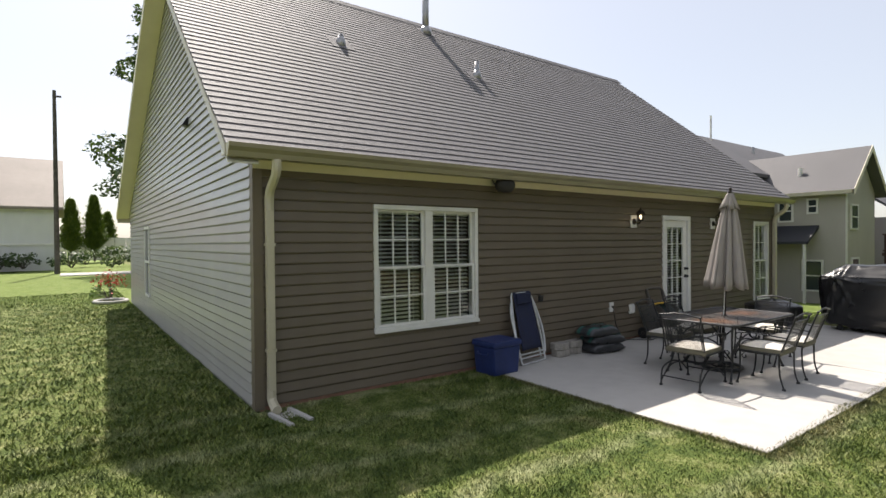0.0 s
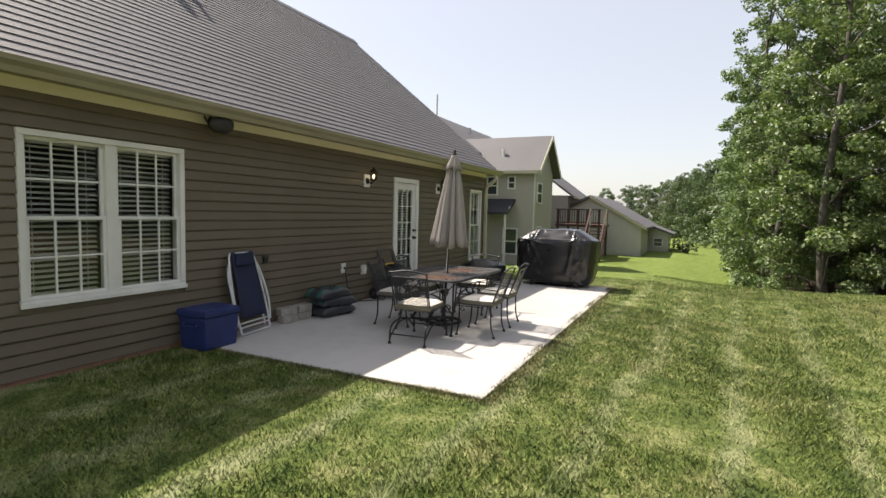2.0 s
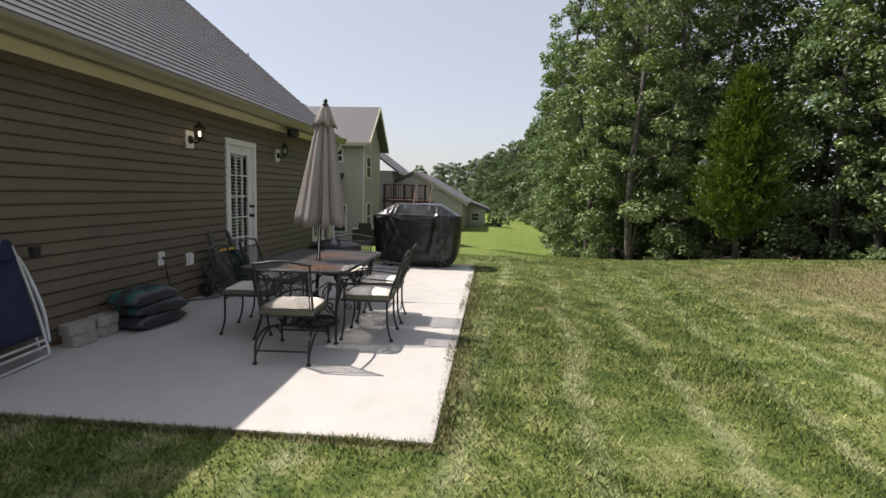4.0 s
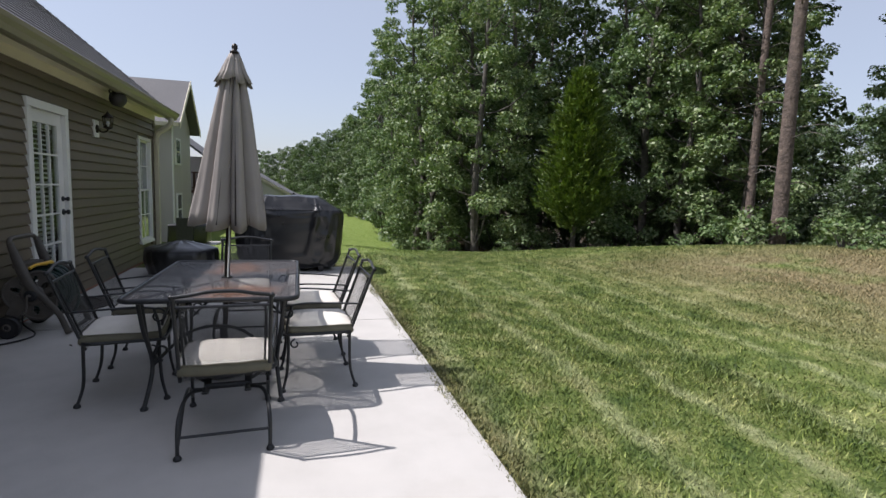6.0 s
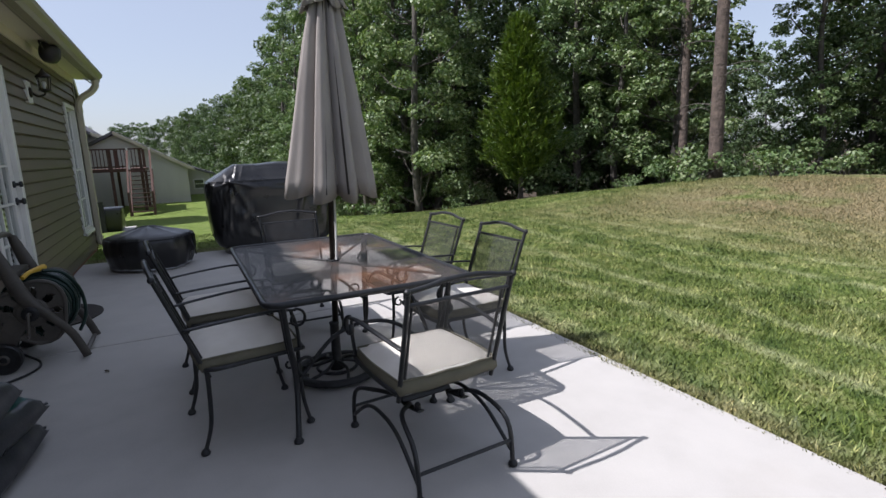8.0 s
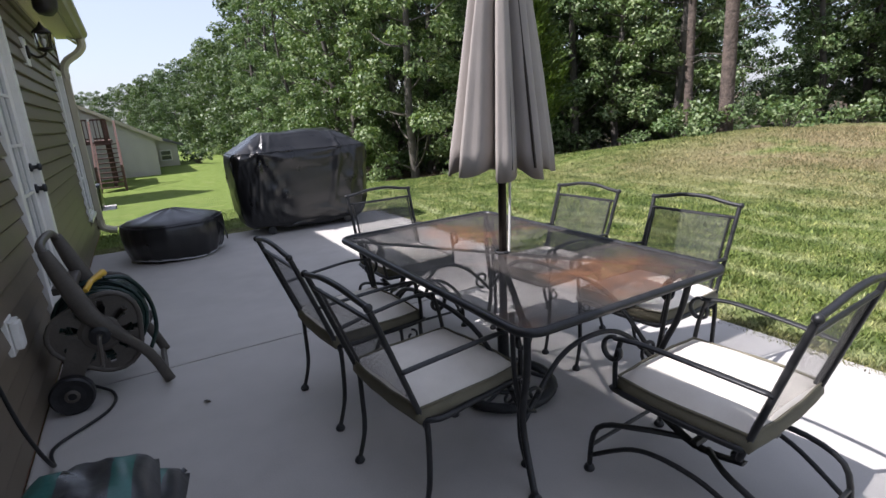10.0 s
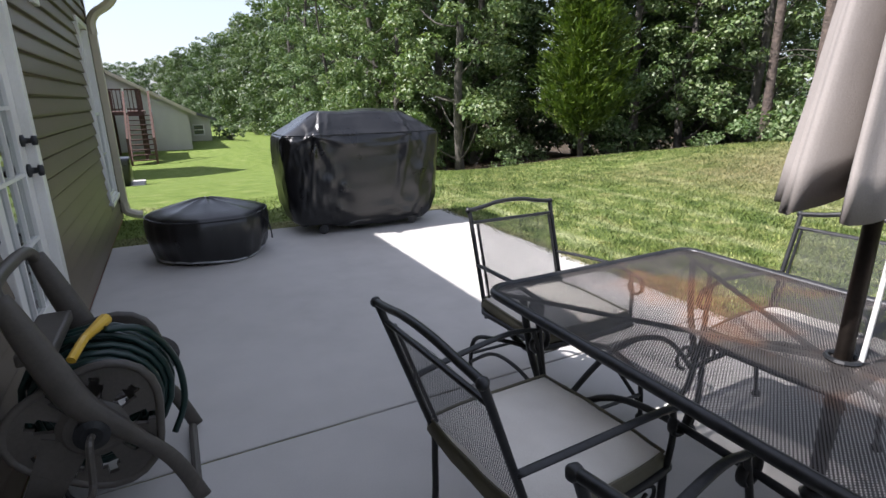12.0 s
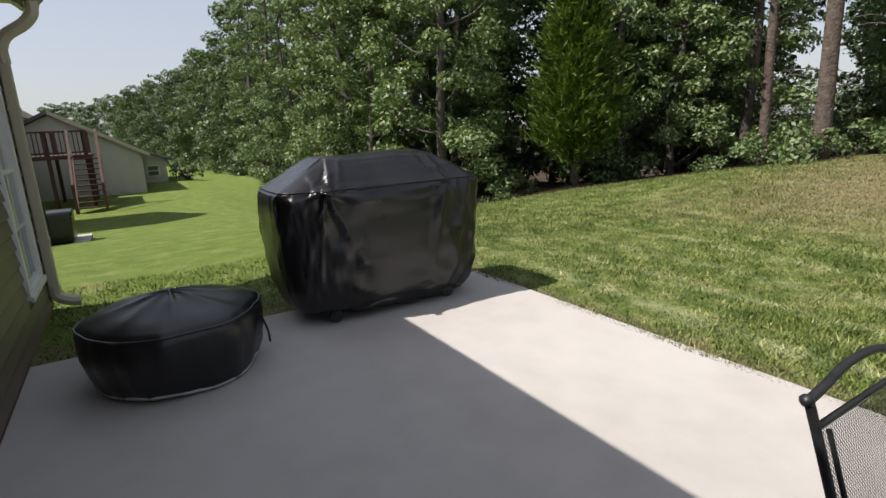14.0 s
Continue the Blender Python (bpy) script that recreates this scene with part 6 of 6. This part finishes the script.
part("shaft", tubed([(0, 0, -0.3), (0, 0, 11.3)], [0.16, 0.1], 10), M_BARK2, pole)
part("cross_arm", boxed(-0.1, -0.05, 10.9, 0.35, 0.05, 11.0), M_BARK2, pole)
hedge = shrub(51, 1.1, 1.1, M_LEAF2, 0.16, "clipped dark round bush in front of the white house", "round_bush", 14, 200)
tagged(hedge, group="street bushes")
for k, (x, y, s) in enumerate([(-7.0, 38.6, 1.0), (-5.2, 38.8, 0.9), (-4.0, 38.4, 1.0), (-1.4, 38.4, 1.0), (-0.4, 45.0, 1.1), (0.8, 36.0, 0.8), (1.8, 44.0, 1.4), (46.5, -4.6, 1.1)]):
    if k == 0:
        hedge.matrix_basis = pose(x, y, 0.3) @ Matrix.Diagonal((s, s, s, 1))
    else:
        copy_thing(hedge, pose(x, y, 0.3 if y > 0 else ground(x, y), 0, 0, 50 * k) @ Matrix.Diagonal((s, s, s, 1)))
part_fence = thing("white_fence", pose(0, 0, 0), "long low white board fence across the street", "fence")
for k in range(9):
    part("panel", boxed(-2.6 + k * 1.0, 58.0, 0.2, -1.64 + k * 1.0, 58.06, 2.5), M_TRIM, part_fence)
tagged(part("driveway", boxed(-2.0, 31.0, -0.2, 14.0, 34.0, 0.03), M_CONCRETE), "pale concrete driveway across the front lawn", "driveway", kind="structure")
pot = shrub(63, 0.45, 0.75, M_LEAF, 0.08, "small flowering bush at the front corner of the house", "flowering_bush", 8, 900)
pot.matrix_basis = pose(-0.55, 14.0, 0.0)
tagged(pot, group="")
pet = np.random.default_rng(5)
pp = pet.normal(size=(160, 3)) * np.array([0.22, 0.22, 0.14]) + np.array([0, 0, 0.62])
mesh_object("blossom", leaves(pet, pp, pet.normal(size=(160, 3)), 0.06), 4, plain("red_petal", (0.5, 0.05, 0.03), 0.6), pot)
edging = thing("bed_edging", pose(-0.6, 13.2, -0.02), "pale concrete edging ring of a flower bed", "edging")
part("ring", tubed([(0.42 * math.cos(a * 0.4), 0.55 * math.sin(a * 0.4), 0.05) for a in range(16)], 0.06, 8, 0.8, True), M_SPLASH, edging, smooth=True)


# ---- neighbouring houses ----
M_GREEN = siding_material("sage_siding", (0.38, 0.35, 0.315), (0.44, 0.41, 0.37))
M_GREY_SIDING = siding_material("greige_siding", (0.46, 0.44, 0.40), (0.54, 0.52, 0.47))
M_ROOF2 = shingle_material("grey_shingle", (0.06, 0.058, 0.064), (0.105, 0.1, 0.108))
M_FARGLASS = plain("neighbour_glass", (0.04, 0.05, 0.055), 0.1)


def far_window(parent, x0, y0, z0, x1, y1, z1, frame_out):
    """A window on a far wall, its frame proud along frame_out."""
    o = Vector(frame_out)
    w = part("window", boxed(min(x0, x1 + o.x * 0.04), min(y0, y1 + o.y * 0.04), z0, max(x1, x0 + o.x * 0.04), max(y1, y0 + o.y * 0.04), z1), M_FARGLASS, parent)
    t = 0.08
    along_y = abs(o.x) > 0.5
    lo, hi = (y0, y1) if along_y else (x0, x1)
    bars = [(lo - t, z0 - t, hi + t, z0), (lo - t, z1, hi + t, z1 + t), (lo - t, z0, lo, z1), (hi, z0, hi + t, z1), (lo, (z0 + z1) / 2 - 0.03, hi, (z0 + z1) / 2 + 0.03)]
    bm = bmesh.new()
    for a, za, b, zb in bars:
        if along_y:
            box(bm, x0 - 0.06, a, za, x0 + 0.02, b, zb)
        else:
            box(bm, a, y0 - 0.06, za, b, y0 + 0.02, zb)
    part("frame", bm, M_TRIM, w)


def gable_roof(parent, axis, a0, a1, lo, mid, hi, z_eave, z_ridge, mat, name="roof"):
    """A two-slope roof whose ridge runs along axis from a0 to a1; lo, mid, hi lie across it."""
    pts = [(lo, z_eave), (mid, z_ridge), (hi, z_eave), (hi, z_eave - 0.16), (mid, z_ridge - 0.18), (lo, z_eave - 0.16)]
    if axis == "x":
        bm = prism(bmesh.new(), [(a0, p, z) for p, z in pts], (a1 - a0, 0, 0))
    else:
        bm = prism(bmesh.new(), [(p, a0, z) for p, z in pts], (0, a1 - a0, 0))
    return part(name, bm, mat, parent)


def lap_lines(parent, x, y0, y1, z0, z1, step=0.2):
    """Siding courses on a far wall that faces -x."""
    bm = bmesh.new()
    z = z0
    while z < z1:
        box(bm, x - 0.02, y0, z, x - 0.001, y1, z + step * 0.55)
        z += step
    tagged(part("siding_courses", bm, M_GREEN, parent), kind="stuff")


n1 = thing("neighbour_house", pose(0, 0, 0), "two-storey sage-green house with grey gable roofs", "house", "neighbouring houses")
gz = -1.3
out = [(26, 0, gz), (26, 0, 3.9), (28.0, 0, 5.65), (29.9, 0, 3.9), (29.9, 0, gz)]
part("wing_wall", prism(bmesh.new(), [(x, 2.6, z) for x, _, z in out], (0, 4.5, 0)), M_GREEN, n1)
gable_roof(n1, "y", 2.2, 9.5, 25.65, 28.0, 30.3, 3.85, 5.95, M_ROOF2, "wing_roof")
part("main_wall", boxed(20.0, 6.4, gz, 39.0, 14.3, 4.95), M_GREEN, n1)
gable_roof(n1, "x", 19.6, 39.4, 6.0, 10.3, 14.7, 4.95, 7.8, M_ROOF2, "main_roof")
for a, b in (((25.62, 3.87), (28.0, 5.97)), ((30.33, 3.87), (28.0, 5.97))):
    part("rake_board", prism(bmesh.new(), [(a[0], 2.17, a[1]), (b[0], 2.17, b[1]), (b[0], 2.17, b[1] - 0.25), (a[0], 2.17, a[1] - 0.25)], (0, 0.03, 0)), M_SOFFIT, n1)
part("wing_gutter", boxed(25.52, 2.25, 3.68, 25.64, 6.0, 3.84), M_GUTTER, n1)
part("corner_board", boxed(25.95, 2.56, gz, 26.1, 2.6, 3.8), M_TRIM, n1)
far_window(n1, 26.0, 4.7, 2.6, 26.0, 5.2, 3.5, (-1, 0, 0))
far_window(n1, 26.0, 3.7, 2.95, 26.0, 4.0, 3.5, (-1, 0, 0))
far_window(n1, 26.6, 2.6, 2.2, 27.4, 2.6, 3.2, (0, -1, 0))
far_window(n1, 26.0, 3.5, -0.6, 26.0, 4.2, 0.7, (-1, 0, 0))
far_window(n1, 26.7, 2.6, -0.5, 27.5, 2.6, 0.8, (0, -1, 0))
far_window(n1, 22.0, 6.4, 2.6, 22.9, 6.4, 4.1, (0, -1, 0))
awning = part("porch_roof", prism(bmesh.new(), [(24.7, 3.6, 1.62), (26.0, 3.6, 2.35), (26.0, 3.6, 2.2), (24.7, 3.6, 1.5)], (0, 2.8, 0)), plain("dark_awning", (0.03, 0.032, 0.04), 0.6), n1, "dark shed roof over the back door")
for y in (3.7, 6.3):
    part("post", boxed(24.72, y, gz, 24.82, y + 0.1, 1.52), M_TRIM, awning)
vp = part("vent_pipe", tubed([(29.0, 10.0, 7.5), (29.0, 10.0, 9.0)], 0.06, 8), M_TRIM, n1)
part("vent_pipe", tubed([(32.0, 9.0, 6.6), (32.0, 9.0, 7.3)], 0.12, 8), M_VENT, n1)
part("vent_pipe", tubed([(26.7, 4.6, 4.6), (26.7, 4.6, 5.1)], 0.1, 8), M_TRIM, n1)

n2 = thing("neighbour_house", pose(0, 0, 0), "two-storey green house further along the row", "house", "neighbouring houses")
part("wall", boxed(38.0, 3.4, -1.8, 44.0, 12.0, 3.0), M_GREEN, n2)
gable_roof(n2, "x", 37.6, 44.4, 2.9, 7.6, 12.4, 2.95, 6.4, M_ROOF2)
part("fascia", boxed(37.6, 2.84, 2.76, 44.4, 2.9, 2.96), M_GUTTER, n2)

n3 = thing("neighbour_house", pose(0, 0, 0), "low greige house with a long sloping shingle roof", "house", "neighbouring houses")
pts = [(1.95, 2.85), (-1.75, 0.8), (-1.75, -2.4), (6.0, -2.4), (6.0, 0.8)]
part("gable_wall", prism(bmesh.new(), [(39.0, y, z) for y, z in pts], (6.0, 0, 0)), M_GREY_SIDING, n3)
gable_roof(n3, "x", 38.7, 52.0, -2.15, 1.95, 6.3, 0.78, 3.08, M_ROOF2)
part("rake_board", prism(bmesh.new(), [(38.66, 1.95, 3.06), (38.66, -2.15, 0.76), (38.66, -2.15, 0.56), (38.66, 1.95, 2.86)], (0.04, 0, 0)), M_GUTTER, n3)
n4 = thing("neighbour_house", pose(0, 0, 0), "cream house end with one small window far down the lawn", "house", "neighbouring houses")
part("wall", prism(bmesh.new(), [(46.0, 3.0, -2.4), (46.0, 3.0, 2.4), (46.0, -3.3, 0.2), (46.0, -3.3, -2.4)], (5.0, 0, 0)), siding_material("cream_siding", (0.5, 0.48, 0.42), (0.58, 0.56, 0.5)), n4)
part("roof", prism(bmesh.new(), [(45.7, 3.4, 2.85), (45.7, -3.7, 0.2), (45.7, -3.7, 0.02), (45.7, 3.4, 2.67)], (5.6, 0, 0)), M_ROOF2, n4)
far_window(n4, 46.0, -2.8, -0.85, 46.0, -2.2, -0.25, (-1, 0, 0))

# raised deck with a stair, behind the next house
M_DECK = simple("dark_deck_wood", (0.06, 0.03, 0.022), (0.12, 0.065, 0.05), 6.0, 0.8)
deck = thing("wooden_deck", pose(0, 0, 0), "raised dark red-brown wooden deck with a stair", "deck")
part("platform", boxed(33.9, 0.3, 0.78, 37.5, 3.3, 0.95), M_DECK, deck)
for x in (34.0, 37.3):
    for y in (0.4, 1.75, 3.1):
        part("post", boxed(x, y, -1.9, x + 0.14, y + 0.14, 1.95), M_DECK, deck)
rail = part("top_rail", boxed(33.95, 0.32, 1.9, 34.1, 3.3, 1.97), M_DECK, deck)
for k in range(18):
    part("baluster", boxed(34.0, 0.5 + k * 0.155, 0.95, 34.04, 0.54 + k * 0.155, 1.9), M_DECK, rail)
part("lower_rail", boxed(33.97, 0.32, 1.02, 34.08, 3.3, 1.09), M_DECK, deck)
stair = part("stringer", prism(bmesh.new(), [(33.9, 0.95, 0.9), (31.6, 0.95, -1.25), (31.6, 0.95, -1.5), (33.9, 0.95, 0.62)], (0, 0.06, 0)), M_DECK, deck)
part("stringer", prism(bmesh.new(), [(33.9, -0.05, 0.9), (31.6, -0.05, -1.25), (31.6, -0.05, -1.5), (33.9, -0.05, 0.62)], (0, 0.06, 0)), M_DECK, deck)
for k in range(10):
    part("tread", boxed(33.62 - k * 0.225, 0.012, 0.74 - k * 0.21, 33.9 - k * 0.225, 0.94, 0.785 - k * 0.21), M_DECK, deck)
for y in (-0.05, 0.97):
    part("handrail", prism(bmesh.new(), [(33.95, y, 1.95), (31.6, y, -0.2), (31.6, y, -0.3), (33.95, y, 1.83)], (0, 0.09, 0)), M_DECK, deck)
    part("stair_post", boxed(33.86, y, 0.9, 33.95, y + 0.09, 2.0), M_TRIM, deck, "white post at the head of the stair")
    part("newel", boxed(31.58, y, -1.6, 31.7, y + 0.1, -0.15), M_DECK, deck)
# furniture on the neighbour's lawn
ng = thing("covered_furniture", pose(20.6, 0.95, ground(20.6, 0.95)), "low black covered garden furniture on a stone pad", "furniture")
part("pad", boxed(-0.75, -0.85, -0.1, 0.75, 0.75, 0.04), M_SPLASH, ng)
bm = boxed(-0.5, -0.6, 0.05, 0.5, 0.6, 0.72, 0.06)
for v in bm.verts:
    v.co += Vector((noise.noise(v.co * 4), noise.noise(v.co * 5 + Vector((3, 0, 0))), 0.6 * noise.noise(v.co * 3))) * 0.06
part("cover", bm, M_COVER, ng, smooth=True)
part("chair_back", prism(bmesh.new(), [(-0.75, -0.2, 0.05), (-0.55, -0.2, 0.05), (-0.6, -0.2, 0.95), (-0.66, -0.2, 0.95)], (0, 0.5, 0)), M_IRON, ng)

# ---- grass ----
def grass(n, seed):
    """Single blades, thickest where the path is close; none on the slab or under the house."""
    rng = np.random.default_rng(seed)
    x = np.concatenate([rng.uniform(-4, 13, n // 2), rng.uniform(-3.5, 8.5, n // 2)])
    y = np.concatenate([rng.uniform(-11, 1.0, n // 2), rng.uniform(-6.5, -0.02, n // 2)])
    on = ~((x > PX0 - 0.01) & (x < PX1 + 0.01) & (y > PY0 - 0.005)) & ~((x > HX0 - 0.02) & (x < HX1 + 0.02) & (y > -0.03))
    x, y = x[on], y[on]
    # ragged fringe along the slab's edge
    m = 9000
    fx = np.concatenate([rng.uniform(PX0 - 0.1, PX1, m), PX0 + np.abs(rng.normal(size=m // 3)) * -0.03])
    fy = np.concatenate([PY0 + 0.02 + 0.055 * np.clip((fx[:m] - 3.2) / 1.5, 0, 1) - np.abs(rng.normal(size=m)) * 0.07, rng.uniform(PY0, -0.02, m // 3)])
    x, y = np.concatenate([x, fx]), np.concatenate([y, fy])
    k = len(x)
    z = np.array([ground(a, b) for a, b in zip(x, y)]) - 0.005
    clump = np.array([noise.noise(Vector((a * 1.4, b * 1.4, 0))) for a, b in zip(x, y)])
    h = (0.022 + 0.022 * rng.random(k)) * (1 + 0.5 * clump)
    w = 0.0033 + 0.004 * rng.random(k)
    a = rng.uniform(0, 2 * math.pi, k)
    lean = h * (0.35 + 0.8 * rng.random(k))
    b = a + rng.normal(size=k) * 0.8 + math.pi / 2
    p = np.stack([x, y, z], axis=1)
    side = np.stack([np.cos(a), np.sin(a), np.zeros(k)], axis=1) * w[:, None]
    tip = p + np.stack([np.cos(b) * lean, np.sin(b) * lean, h], axis=1)
    v = np.stack([p - side, p + side, tip], axis=1).reshape(-1, 3)
    ob = mesh_object("grass", v, 3, M_BLADE, None, True)
    return tagged(ob, "short mown grass blades with straw among them", "grass", kind="stuff")


grass(430000, 77)


def side_grass(n, seed):
    """Tufts on the lawn beside the gable."""
    rng = np.random.default_rng(seed)
    x, y = HX0 - 0.05 - 8.5 * rng.random(n) ** 1.3, 18 * rng.random(n) ** 1.5 - 0.5
    h, w, a = 0.03 + 0.035 * rng.random(n), 0.006 + 0.008 * rng.random(n), rng.uniform(0, 2 * math.pi, n)
    b, lean = rng.uniform(0, 2 * math.pi, n), 0.02 + 0.045 * rng.random(n)
    p = np.stack([x, y, np.array([ground(u, v) for u, v in zip(x, y)]) - 0.005], axis=1)
    side = np.stack([np.cos(a), np.sin(a), np.zeros(n)], axis=1) * w[:, None]
    tip = p + np.stack([np.cos(b) * lean, np.sin(b) * lean, h], axis=1)
    ob = mesh_object("grass_tuft", np.stack([p - side, p + side, tip], axis=1).reshape(-1, 3), 3, M_BLADE, None, True)
    return tagged(ob, "short green grass tufts beside the gable wall", "grass", kind="stuff")


def far_grass(n, seed):
    """Coarser tufts on the rise beyond the near lawn."""
    rng = np.random.default_rng(seed)
    x, y = -2 + 20 * rng.random(n) + 9 * rng.random(n) ** 3, rng.uniform(-16.5, -5.5, n) + 1.7 * rng.random(n) ** 3
    z = np.array([ground(a, b) for a, b in zip(x, y)]) - 0.005
    h, w, a = 0.03 + 0.035 * rng.random(n), 0.004 + 0.005 * rng.random(n), rng.uniform(0, 2 * math.pi, n)
    b, lean = rng.uniform(0, 2 * math.pi, n), 0.02 + 0.05 * rng.random(n)
    p = np.stack([x, y, z], axis=1)
    side = np.stack([np.cos(a), np.sin(a), np.zeros(n)], axis=1) * w[:, None]
    tip = p + np.stack([np.cos(b) * lean, np.sin(b) * lean, h], axis=1)
    ob = mesh_object("grass_tuft", np.stack([p - side, p + side, tip], axis=1).reshape(-1, 3), 3, M_BLADE, None, True)
    return tagged(ob, "coarse dry and green grass tufts on the rise", "grass", kind="stuff")


far_grass(190000, 78)
side_grass(70000, 79)
